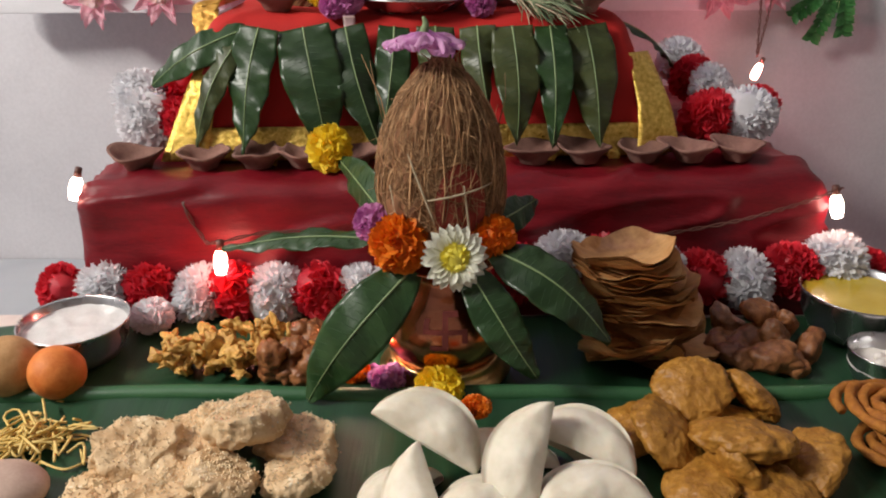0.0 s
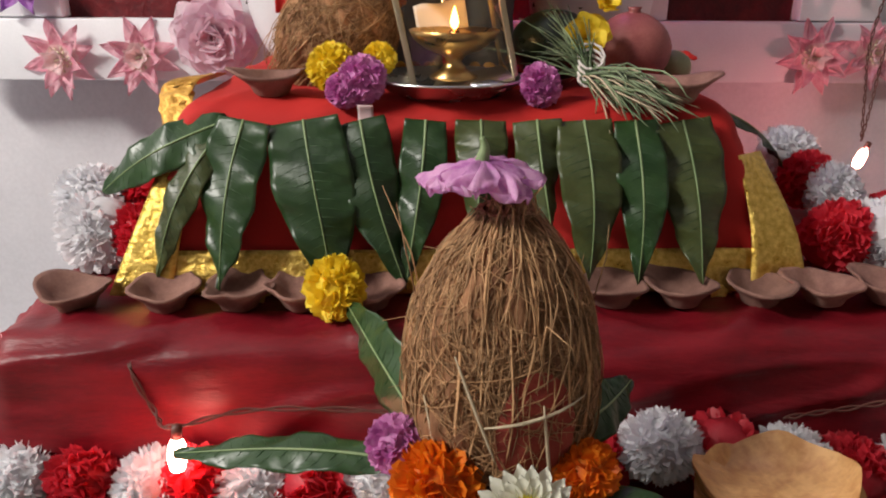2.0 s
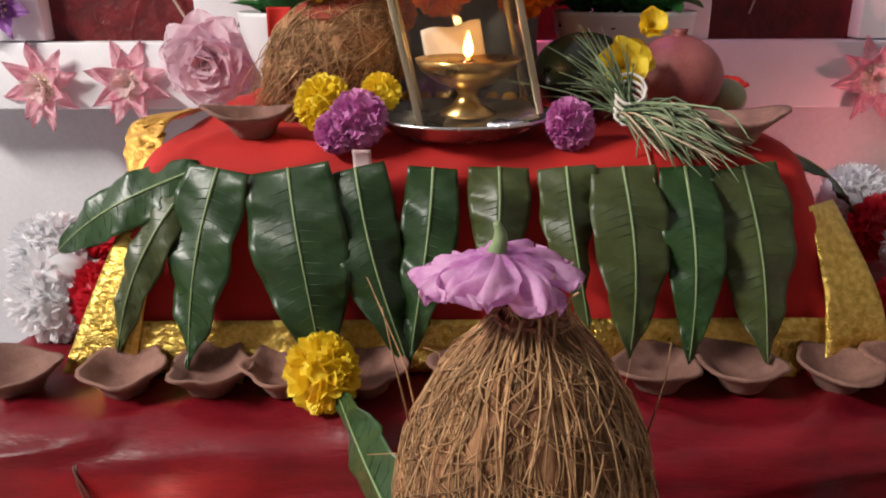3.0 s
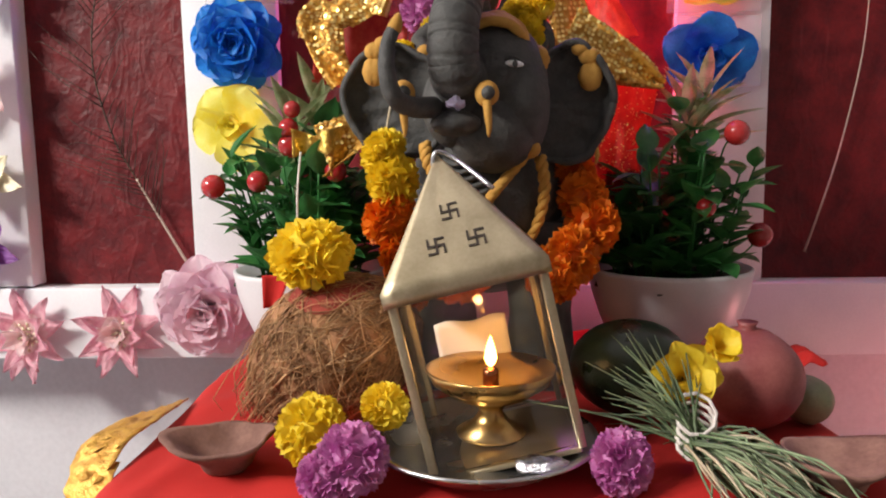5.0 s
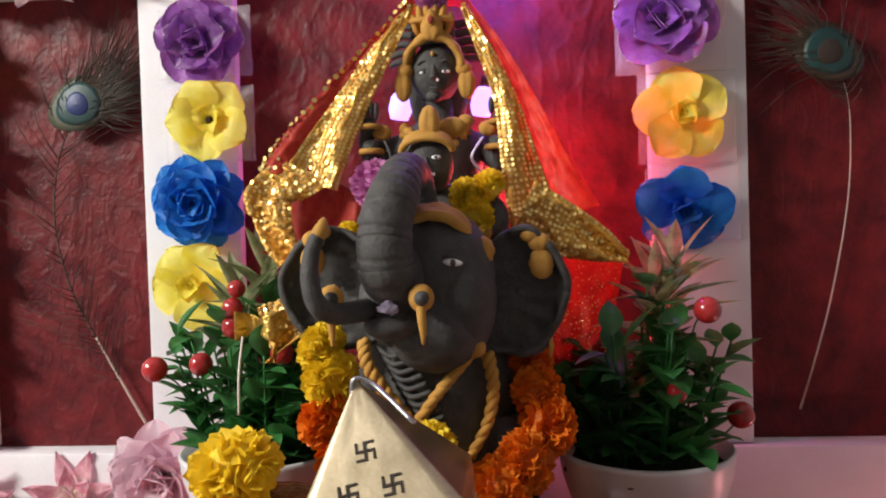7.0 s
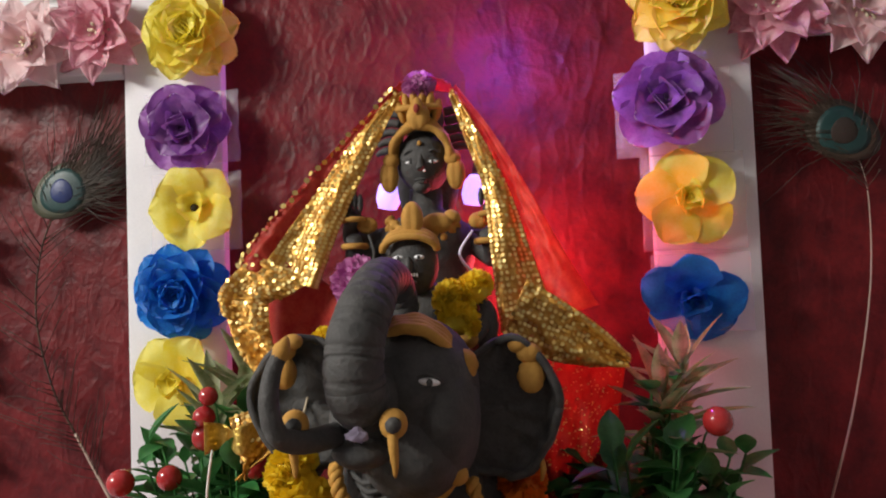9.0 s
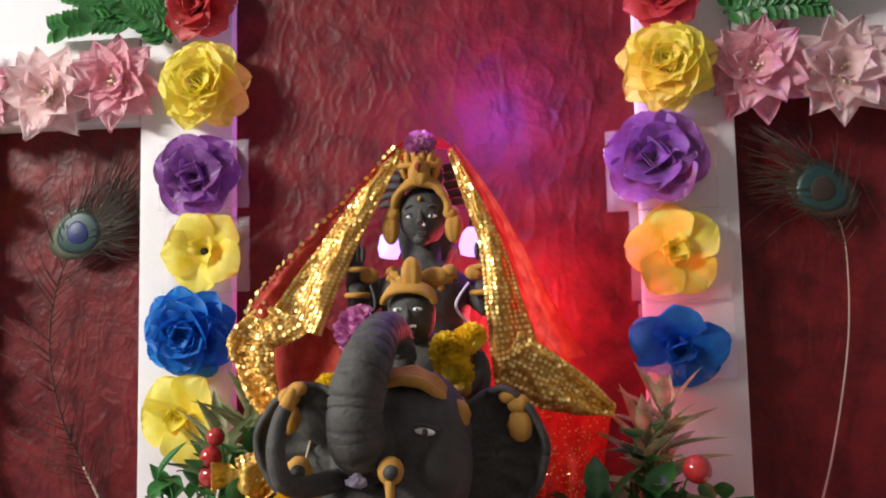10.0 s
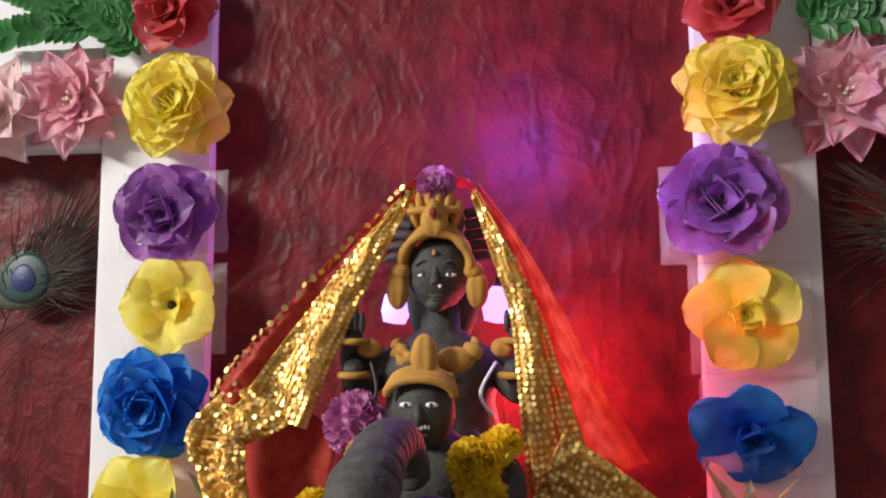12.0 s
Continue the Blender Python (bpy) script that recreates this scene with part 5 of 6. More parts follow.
def tuft_up(g):
    rr = random.Random(4)
    for i in range(150):
        a, q = rr.uniform(0, 6.283), rr.uniform(0.010, 0.030)
        p0 = V((q * 1.3 * math.cos(a), q * 1.3 * math.sin(a), 0.128 - q * 0.6))
        p2 = V((q * 0.55 * math.cos(a + 0.3), q * 0.55 * math.sin(a + 0.3), 0.172 + rr.gauss(0, 0.008)))
        g.tube([p0, p0.lerp(p2, 0.5) + V((rr.gauss(0, 0.003), rr.gauss(0, 0.003), 0)), p2, p2 + V((rr.gauss(0, 0.006), rr.gauss(0, 0.006), 0.006))], [0.0010, 0.0010, 0.0008, 0.0004], 4)
    for i in range(16):
        a = rr.uniform(0, 6.283)
        p0 = V((0.05 * math.cos(a), 0.05 * math.sin(a), rr.uniform(0.01, 0.12)))
        g.tube([p0, p0 * 1.15 + V((0, 0, 0.02)), p0 * 1.28 + V((rr.gauss(0, 0.01), rr.gauss(0, 0.01), rr.gauss(0.02, 0.015)))], [0.0006, 0.0005, 0.0002], 3)


kc = coconut("brown husked coconut with loose fibres set on the copper pot", (-0.002, 0.682, 0.128), egg, 1100, 0.42, 0.22, tuft_up, (-1.25, 0.42, 0.34, 0.20), 3)
g = Geo()
for (x0, z0), (x1, z1) in (((-0.028, 0.112), (-0.005, 0.050)), ((0.0, 0.035), (0.012, 0.008)), ((-0.030, 0.012), (-0.045, 0.08)), ((0.020, 0.085), (0.028, 0.02)), ((-0.012, 0.072), (0.045, 0.082))):
    pts = []
    for i in range(9):
        t = i / 8
        x, z = x0 + (x1 - x0) * t, z0 + (z1 - z0) * t
        y = -math.sqrt(max(0.0001, 0.057 ** 2 - x * x)) * 0.97 - 0.004
        pts.append((x, y, z))
    g.tube(pts, [0.0004, 0.0008, 0.001, 0.0011, 0.0011, 0.001, 0.0009, 0.0007, 0.0003], 5)
part("straw", g, STRAW, kc, "pale flat husk straws")["kind"] = "stuff"


def lying(a, h):
    """Coconut lying on its side, husk tail to lower left."""
    x = -0.075 + 0.145 * h
    r = 0.062 * math.sin(math.pi * min(1, 0.10 + 0.86 * h)) ** 0.6
    r = max(r, 0.012)
    return V((x, r * math.cos(a), r * math.sin(a))), V((x, 0, 0))


def tail(g):
    rr = random.Random(8)
    for i in range(460):
        a, q = rr.uniform(0, 6.283), rr.uniform(0.01, 0.058)
        p0 = V((-0.020 + rr.uniform(-0.03, 0.03), q * math.cos(a), q * math.sin(a)))
        p2 = V((-0.082 + rr.gauss(0, 0.010), q * 0.55 * math.cos(a) - 0.008, -0.014 + q * 0.8 * math.sin(a)))
        g.tube([p0, p0.lerp(p2, 0.5) + V((0, -0.008, 0.004)), p2, p2 + V((rr.gauss(-0.004, 0.005), 0, -0.014))], [0.0005, 0.0006, 0.0005, 0.0002], 4)


coconut("brown husked coconut with red powder lying on the altar", Matrix.Translation((-0.152, 1.112, 0.370)) @ pose(0, 0, 0, 0, -32, 8) @ Matrix.Diagonal((0.9, 0.9, 0.9, 1)), lying, 900, 0.45, 0.28, tail, (1.75, 0.75, 0.66, 0.26), 5)

# ---- copper pot with leaves and flowers ----
kp = thing("copper_pot", "polished copper water pot on a brass ring", "pot", at=(0.002, 0.672, 0.008))
part("body", Geo().lathe([(0.0, 0.0), (0.034, 0.0), (0.036, 0.006), (0.050, 0.018), (0.064, 0.042), (0.067, 0.058), (0.063, 0.078), (0.048, 0.096), (0.041, 0.104), (0.042, 0.112), (0.052, 0.119), (0.053, 0.121), (0.048, 0.121), (0.034, 0.108), (0.030, 0.06)], 48), COPPER, kp)
PROF = [(0.050, 0.018), (0.064, 0.042), (0.067, 0.058), (0.063, 0.078), (0.048, 0.096), (0.041, 0.104)]
for q in range(4):
    ca, sa = (1, 0, -1, 0)[q], (0, 1, 0, -1)[q]
    for (u0, u1, v0, v1) in ((-0.0026, 0.0026, 0.0, 0.019), (0.0026, 0.0125, 0.014, 0.019)):
        def sign(u, v):
            a0, b0 = u0 + (u1 - u0) * u, v0 + (v1 - v0) * v
            x, z = a0 * ca - b0 * sa, 0.072 + (a0 * sa + b0 * ca) * 0.9
            k = next(k for k in range(5) if z <= PROF[k + 1][1])
            r = PROF[k][0] + (PROF[k + 1][0] - PROF[k][0]) * (z - PROF[k][1]) / (PROF[k + 1][1] - PROF[k][1]) + 0.0008
            a = x / 0.06 - math.pi / 2
            return (r * math.cos(a), r * math.sin(a), z)
        part("powder_stroke", Geo().grid(sign, 8, 14), DRYRED, kp, "dark red powder stroke")
part("base_ring", Geo().lathe([(0.030, 0.0), (0.064, 0.0), (0.066, 0.003), (0.058, 0.008), (0.054, 0.014), (0.056, 0.019), (0.052, 0.021), (0.040, 0.012), (0.030, 0.010)], 40), BRASS, kp, "brass base ring")
for b, t, w, o, bw, tw, lab in (((-0.028, 0.628, 0.134), (-0.125, 0.598, 0.014), 0.058, (-0.15, -1, 0.35), 0.020, 0.0, "broad mango leaf drooping over the pot"), ((0.022, 0.618, 0.138), (0.084, 0.578, 0.052), 0.042, (0.1, -1, 0.5), 0.012, 0.2, "mango leaf pointing down over the pot"),
                                ((0.045, 0.632, 0.150), (0.152, 0.600, 0.080), 0.052, (0.25, -0.8, 0.7), 0.020, 0.2, "broad mango leaf reaching past the pot"), ((-0.060, 0.672, 0.144), (-0.222, 0.720, 0.118), 0.030, (0.0, -0.35, 1), 0.010, 0.0, "long mango leaf lying out sideways from the pot"),
                                ((-0.046, 0.695, 0.146), (-0.116, 0.846, 0.176), 0.046, (-0.5, -0.9, 0.35), 0.008, 0.3, "mango leaf rising behind the coconut"), ((0.04, 0.700, 0.145), (0.10, 0.76, 0.150), 0.036, (0.4, -0.6, 0.5), 0.008, 0.2, "mango leaf rising behind the coconut")):
    mango_leaf(b, t, w, o, bw, LEAF, 0.18, lab, twist=tw)
marigold("marigold", "orange marigold tucked at the coconut", (-0.039, 0.632, 0.157), 0.0245, MARI_O, "marigolds", 0.85, 11, (75, 0, 0))
marigold("marigold", "small orange marigold tucked at the coconut", (0.046, 0.640, 0.160), 0.0185, MARI_O, "marigolds", 0.8, 12, (75, 0, 15))
marigold("marigold", "yellow marigold on the crimson step beside the coconut", (-0.131, 0.858, 0.181), 0.0255, MARI_Y, "marigolds", 0.75, 13, (70, 0, -30))
marigold("aster", "small magenta aster beside the marigolds", (-0.064, 0.655, 0.168), 0.0165, MAGENTA, "asters", 0.8, 14, (60, 0, -20))
dz = thing("chrysanthemum", "white chrysanthemum with a yellow centre on the pot rim", "flower", at=Matrix.Translation((0.010, 0.612, 0.152)) @ pose(0, 0, 0, 68, 0, 4))
for ring, (n, ln, ti) in enumerate(((22, 0.022, 6), (20, 0.018, 20))):
    me = petal_mesh("petal", ln, 0.0046, ti, 0.6, 0.05, DAISY, nu=7, nv=5)
    for i in range(n):
        part("petal", me, None, dz, m=Matrix.Translation((0, 0, 0.002 * ring)) @ Matrix.Rotation(6.2832 * (i + 0.5 * ring) / n + rnd.gauss(0, 0.05), 4, "Z") @ Matrix.Translation((0.008, 0, 0)) @ Matrix.Rotation(rnd.gauss(0, 0.1), 4, "Y"))
part("centre", marigold_geo(0.0125, 130, 0.6, 21, 0.8), YELLOW, dz, "yellow domed centre", m=Matrix.Translation((0, 0, 0.004)))
op = bloom("drooping_flower", "drooping orchid pink flower on top of the coconut", "flower", Matrix.Translation((-0.017, 0.683, 0.334)) @ pose(0, 0, 0, 180, 0, 0), [(12, 0.038, 0.0120, 24, 0.3, -0.10), (12, 0.037, 0.0115, 38, 0.3, -0.06), (10, 0.035, 0.0110, 50, 0.35, 0.0), (8, 0.032, 0.0100, 64, 0.4, 0.0), (6, 0.027, 0.0090, 78, 0.5, 0.0)], ORCHID, scale=1.0, seed=5, ruffle=0.5)
part("stalk", Geo().tube(curve_pts([(0, 0, -0.012), (0.002, 0, -0.006), (0, 0, 0.003)], 8), [0.0014, 0.0017, 0.002, 0.0026, 0.003, 0.0036, 0.004, 0.004], 8), RIB, op, "pale green calyx")

# ---- food ----
Z0 = 0.008


def bowl(name, label, at, r, h, fill, fill_label, level=0.8):
    ob = thing(name, label, "bowl", "steel bowls", at)
    part("wall", Geo().lathe([(0, 0), (r * 0.62, 0), (r * 0.72, h * 0.06), (r * 0.90, h * 0.45), (r * 0.97, h * 0.92), (r * 1.01, h), (r * 1.0, h * 1.02), (r * 0.965, h * 0.98), (r * 0.92, h * 0.7), (r * 0.86, h * 0.42), (r * 0.6, h * 0.10), (0, h * 0.08)], 48), STEEL, ob)
    part("filling", Geo().grid(lambda u, v: (r * 0.93 * v * math.cos(6.2832 * u), r * 0.93 * v * math.sin(6.2832 * u), h * level + (0.05 * h * noise.noise(V((v * math.cos(6.2832 * u) * 4, v * math.sin(6.2832 * u) * 4, at[0] * 9))) if fill is not DAL else 0)), 40, 12, loop_u=True), fill, ob, fill_label)
    return ob


bowl("steel_bowl", "steel bowl full of white milk pudding", (-0.374, 0.690, Z0), 0.054, 0.042, MILK, "white milk pudding", 0.78)
bowl("steel_bowl", "steel bowl full of yellow lentil curry", (0.447, 0.738, Z0), 0.062, 0.052, DAL, "yellow lentil curry", 0.86)
cup = bowl("steel_bowl", "small steel bowl with white sweets", (0.426, 0.638, Z0), 0.036, 0.036, RICE, "white sweets", 0.55)
for i in range(9):
    a = i * 2.4
    part("sweet", Geo().blob((0.018 * math.cos(a) * (i / 9), 0.018 * math.sin(a) * (i / 9) - 0.004, 0.025), (0.006, 0.005, 0.004), 10, 0.1, 60, i), RICE, cup)
for lab, p, r, mt in (("smooth orange sweet ball on the banana leaf", (-0.361, 0.617, Z0 + 0.0245), 0.0255, LADDU_O), ("tan sweet ball on the banana leaf", (-0.408, 0.622, Z0 + 0.028), 0.029, LADDU_T)):
    single("sweet_ball", Geo().blob((0, 0, 0), r, 32, 0.035, 40, p[0]), mt, lab, "sweet", "sweet balls", p)


def heap(name, label, category, items, make, mt, piece):
    """A heap of food: one thing, each piece a part."""
    ob = thing(name, label, category, at=(0, 0, 0))
    for i, it in enumerate(items):
        g, m = make(i, *it)
        part(piece, g, mt if not isinstance(mt, list) else mt[i % len(mt)], ob, m=m)
    return ob


def add_crumbs(ob, n=460):
    """Pale crumbs stuck on the upper face of a crisp."""
    r3 = random.Random(len(ob.name) + int(ob.location.x * 1e4))
    pts = [v for v in ob.data.vertices if v.normal.z > -0.2]
    g = Geo()
    for _ in range(n):
        v = r3.choice(pts)
        c = v.co + V((r3.gauss(0, 0.0012), r3.gauss(0, 0.0012), 0)) + v.normal * 0.0003
        s = 0.0005 + 0.0007 * r3.random()
        g.add([c + V((s, 0, 0)), c + V((-s, s * 0.5, 0)), c + V((0, -s, 0.3 * s)), c + V((0, 0, s * 1.3)), c - V((0, 0, s))], [(0, 1, 3), (1, 2, 3), (2, 0, 3), (1, 0, 4), (2, 1, 4), (0, 2, 4)])
    part("crumb_coat", g, CRUMB, ob, "pale crumbs", smooth=False)["kind"] = "stuff"


def crisp(i, x, y, z, r, tx, ty):
    def fn(p):
        k = math.hypot(p.x, p.y) / r
        top = 0.34 * r + 0.0022 * noise.noise(p * 110 + V((i * 3, 0, 0)))
        q = V((p.x, p.y, max(-top, min(top, p.z * 1.35)) + 0.003 * math.sin(2.2 * math.atan2(p.y, p.x) + i) * k * k))
        c = 0.0016 * noise.noise(p * 260) + 0.0022 * noise.noise(p * 120 + V((0, i, 0)))
        return q + (p.normalized() * c if p.length > 1e-6 else V((0, 0, 0)))
    return Geo().blob((0, 0, 0), (r, r * 0.88, r * 0.46), 90, 0.20, 75, i * 3.1, fn=fn), pose(x, y, z, tx, ty, i * 67)


heap("fried_crisp_heap", "heap of pale golden rough fried crisps", "fried snack", [(-0.248, 0.507, 0.028, 0.036, 15, 5), (-0.160, 0.522, 0.046, 0.036, -12, 8), (-0.170, 0.476, 0.026, 0.030, 20, -8), (-0.114, 0.485, 0.020, 0.028, 8, 10), (-0.205, 0.535, 0.020, 0.034, 0, 0), (-0.120, 0.525, 0.020, 0.034, 0, 12), (-0.215, 0.470, 0.018, 0.032, 6, 0), (-0.262, 0.468, 0.016, 0.030, 0, 8), (-0.185, 0.548, 0.030, 0.026, 10, 0)], crisp, FRIED, "crisp")
for ob in [o for o in bpy.data.objects if o.name.startswith("crisp")]:
    add_crumbs(ob)


def pasty(i, x, y, z, l, tilt, spin):
    """Folded half-moon: straight fold along local x, plump face, thin crimped rim drawn out to tips."""
    g = Geo()

    def shell(u, v, sg):
        a = math.pi * u
        c = math.cos(a)
        x0 = l * c * (1 + 0.10 * abs(c) ** 9)
        y0 = l * 1.02 * math.sin(a) ** 0.85 * v
        inner = min(1.0, v / 0.90)
        d = math.sin(math.pi * (0.16 + 0.84 * inner)) ** 0.7 if inner < 1 else 0.0
        side = max(0.0, math.sin(a)) ** 0.55
        puff = 0.33 * l * d * side * (1 + 0.30 * noise.noise(V((x0 * 36, y0 * 36, i * 3))) + 0.08 * noise.noise(V((x0 * 120, y0 * 120, i * 5))))
        rim = 0.05 * l * math.sin(u * 15 + i + 2 * math.sin(u * 7)) * max(0.0, v - 0.82) / 0.18
        tip = 0.14 * l * abs(c) ** 8 * (1 if i % 2 else -0.3)
        return (x0, y0, sg * puff + rim + tip + 0.07 * l * noise.noise(V((x0 * 20, y0 * 20, i))) + sg * 0.0006)
    g.grid(lambda u, v: shell(u, v, 1), 46, 26)
    k = len(g.f)
    g.grid(lambda u, v: shell(u, v, -0.8), 46, 26)
    g.f[k:] = [f[::-1] for f in g.f[k:]]
    return g.weld(), pose(x, y, z, tilt) @ pose(0, 0, 0, 0, 0, spin)


heap("pastry_heap", "heap of pale folded half-moon pastries", "pastry", [(-0.016, 0.500, 0.040, 0.044, 46, -30), (0.076, 0.474, 0.036, 0.046, 46, 78), (0.108, 0.498, 0.030, 0.042, 38, -24), (-0.004, 0.458, 0.020, 0.042, 26, 108), (0.112, 0.446, 0.016, 0.044, 28, 4), (0.048, 0.505, 0.012, 0.042, 14, -10), (0.122, 0.526, 0.030, 0.024, 50, 150), (0.036, 0.440, 0.012, 0.044, 14, 8), (-0.030, 0.466, 0.010, 0.036, 12, 40)], pasty, PASTRY, "pastry")


def patty(i, x, y, z, r, tx, ty):
    return Geo().blob((0, 0, 0), (r, r * 0.9, r * 0.36), 96, 0.14, 80, i * 5.3, fn=lambda p: p * (1 + 0.035 * noise.noise(p * 330) + 0.03 * noise.noise(p * 170 + V((i, 0, 0))))), pose(x, y, z, tx, ty, i * 50)


heap("golden_fritter_heap", "heap of golden brown flat lentil fritters", "fritter", [(0.216, 0.568, 0.046, 0.034, 34, -10), (0.275, 0.578, 0.034, 0.032, 25, 40), (0.186, 0.524, 0.030, 0.038, 28, -18), (0.238, 0.504, 0.042, 0.042, 22, 8), (0.290, 0.500, 0.020, 0.036, 8, 35), (0.198, 0.474, 0.020, 0.032, 15, 0), (0.255, 0.462, 0.018, 0.034, 5, 10), (0.236, 0.55, 0.018, 0.040, 0, 0), (0.16, 0.548, 0.018, 0.030, 0, -20), (0.225, 0.482, 0.030, 0.026, 50, 60)], patty, VADA, "fritter")


def curl(i, x, y, z, s, tx, ty):
    rr = random.Random(i)
    g = Geo()
    ph = rr.uniform(0, 6.28)

    def ruffle(p):
        a = math.atan2(p.y, p.x)
        k = 1 + 0.28 * math.sin(3 * a + ph) + 0.16 * math.sin(7 * a + 2 * ph)
        return V((p.x * k, p.y * k, p.z + 0.35 * s * math.sin(2 * a + ph) * (p.length / s) ** 2))
    g.blob((0, 0, 0), (s * 1.5, s * 1.15, s * 0.62), 30, 0.55, 150, i * 2.2, fn=ruffle)
    return g, pose(x, y, z, tx, ty, i * 41)


rr = random.Random(5)
pk = []
for i in range(84):
    t = rr.random()
    x, y = -0.278 + 0.15 * t + rr.gauss(0, 0.006), 0.640 + 0.052 * rr.random()
    pk.append((x, y, Z0 + 0.008 + 0.030 * rr.random() * math.sin(math.pi * (0.15 + 0.7 * t)), 0.0068, rr.uniform(-50, 50), rr.uniform(-50, 50)))
heap("onion_fritter_heap", "heap of crisp curled golden onion fritters", "fritter", pk, curl, PAKORA, "fritter")
pk = []
for i in range(22):
    pk.append((-0.168 + 0.060 * rr.random(), 0.632 + 0.055 * rr.random(), Z0 + 0.010 + 0.026 * rr.random(), 0.016, rr.uniform(-40, 40), rr.uniform(-40, 40)))
heap("dark_fritter_heap", "heap of small dark brown round fritters", "fritter", pk, lambda i, x, y, z, s, tx, ty: (Geo().blob((0, 0, 0), (s * 0.9, s * 0.85, s * 0.8), 34, 0.34, 120, i * 2.9), pose(x, y, z, tx, ty, i * 31)), BROWNFRY, "fritter")
pk = [(0.334, 0.708, 0.044, 0.022, 30, 20), (0.352, 0.700, 0.040, 0.018, -20, 50), (0.326, 0.660, 0.022, 0.024, 10, 10), (0.372, 0.682, 0.022, 0.020, 60, 30), (0.302, 0.716, 0.026, 0.022, 0, 40), (0.312, 0.690, 0.024, 0.022, 15, -30), (0.348, 0.662, 0.018, 0.018, 80, 0), (0.29, 0.70, 0.018, 0.02, 0, 0), (0.35, 0.72, 0.022, 0.022, 20, 0), (0.30, 0.672, 0.018, 0.02, 30, 0), (0.338, 0.685, 0.030, 0.020, 0, 60)]
heap("glazed_fritter_heap", "heap of glossy reddish brown fried pieces", "fritter", pk, lambda i, x, y, z, s, tx, ty: (Geo().blob((0, 0, 0), (s * 1.15, s * 0.72, s * 0.6), 44, 0.42, 60, i * 4.9), pose(x, y, z, tx, ty, i * 77)), BROWNFRY, "piece")


def puri_disc(i, x, y, z, r, tx, ty):
    def fn(u, v, top):
        a = 6.2832 * u
        w = r * v * (1 + 0.03 * math.sin(3 * a + i))
        zz = 0.0020 * top + 0.0044 * v ** 3 * math.sin(4 * a + i * 2.1) + 0.0030 * v * v * math.sin(2 * a + i) + 0.0010 * v ** 4 * math.sin(9 * a + i) + (0.009 + 0.005 * math.sin(i * 3.3)) * v ** 4 + 0.0016 * noise.noise(V((w * math.cos(a) * 70, w * math.sin(a) * 70, i)))
        return (w * math.cos(a), w * math.sin(a), zz)
    g = Geo().grid(lambda u, v: fn(u, v, 1), 48, 10, loop_u=True)
    k = len(g.f)
    g.grid(lambda u, v: fn(u, v, -1 if v < 1 else -0.9), 48, 10, loop_u=True)
    g.f[k:] = [f[::-1] for f in g.f[k:]]
    return g, pose(x, y, z, tx, ty, i * 53)


pk = []
for i in range(14):
    h = i / 13
    pk.append((0.212 - 0.030 * h + 0.010 * math.sin(i * 1.9), 0.690 - 0.012 * h + 0.006 * math.cos(i * 2.3), 0.016 + 0.098 * h, 0.058 - 0.010 * h + 0.006 * math.sin(i * 2.7), 2 * math.sin(i * 1.3) - 5 * h, 2 * math.cos(i * 1.7) + (10 if i < 4 else 0)))
pk.append((0.174, 0.676, 0.122, 0.049, -9, -3))
pk.append((0.178, 0.676, 0.114, 0.051, -7, 2))
pk.append((0.186, 0.664, 0.024, 0.052, 14, 16))
pk.append((0.192, 0.668, 0.032, 0.052, 12, 14))
pu = heap("fried_bread_stack", "tall uneven stack of thin wavy fried breads", "fried bread", pk, puri_disc, PURI, "bread")
sev = thing("noodle_tangle", "small tangle of pale yellow fine noodles", "noodles", at=(-0.352, 0.535, Z0))
g = Geo()
for i in range(70):
    a = rr.uniform(0, 6.28)
    c = V((rr.gauss(0, 0.020), rr.gauss(0, 0.014), 0.003 + 0.014 * rr.random()))
    pts = curve_pts([c + V((rr.gauss(0, 0.012), rr.gauss(0, 0.012), rr.gauss(0, 0.004))) for _ in range(4)], 10)
    g.tube([(p.x, p.y, max(0.001, p.z)) for p in pts], 0.0012, 5)
for ctrl in ([(0.01, 0.01, 0.004), (0.035, 0.016, 0.003), (0.055, 0.012, 0.002)], [(0.02, -0.02, 0.003), (0.045, -0.03, 0.003), (0.06, -0.015, 0.002)], [(-0.02, 0.07, 0.002), (0.0, 0.066, 0.003)]):
    g.tube(curve_pts(ctrl, 10), 0.0012, 5)
part("strand", g, SEV, sev)["kind"] = "stuff"
single("sweet_bun", Geo().blob((0, 0, 0), (0.036, 0.030, 0.018), 30, 0.06, 30, 3), mat("pinkish_bun", (0.42, 0.28, 0.22), (0.55, 0.40, 0.32), 0.5), "pale smooth round bun at the edge of the leaf", "bun", at=(-0.338, 0.468, Z0 + 0.014))
mk = thing("spiral_snack", "orange fried spiral snack rings stacked on the leaf", "fried snack", at=(0.392, 0.528, Z0))
for k in range(4):
    pts = []
    for i in range(90):
        a = i * 0.22
        q = 0.012 + 0.030 * i / 90
        pts.append((q * math.cos(a) * 1.2 + 0.004 * k, q * math.sin(a), 0.006 + k * 0.012 + 0.002 * math.sin(i * 0.6 + k)))
    part("ring", Geo().tube(pts, [0.0046 + 0.0008 * math.sin(i * 1.9) for i in range(90)], 7), MURUKKU, mk, m=pose(0.006 * math.sin(k * 2), 0.004 * k, 0, 6 * math.sin(k), 5 * math.cos(k), k * 70))
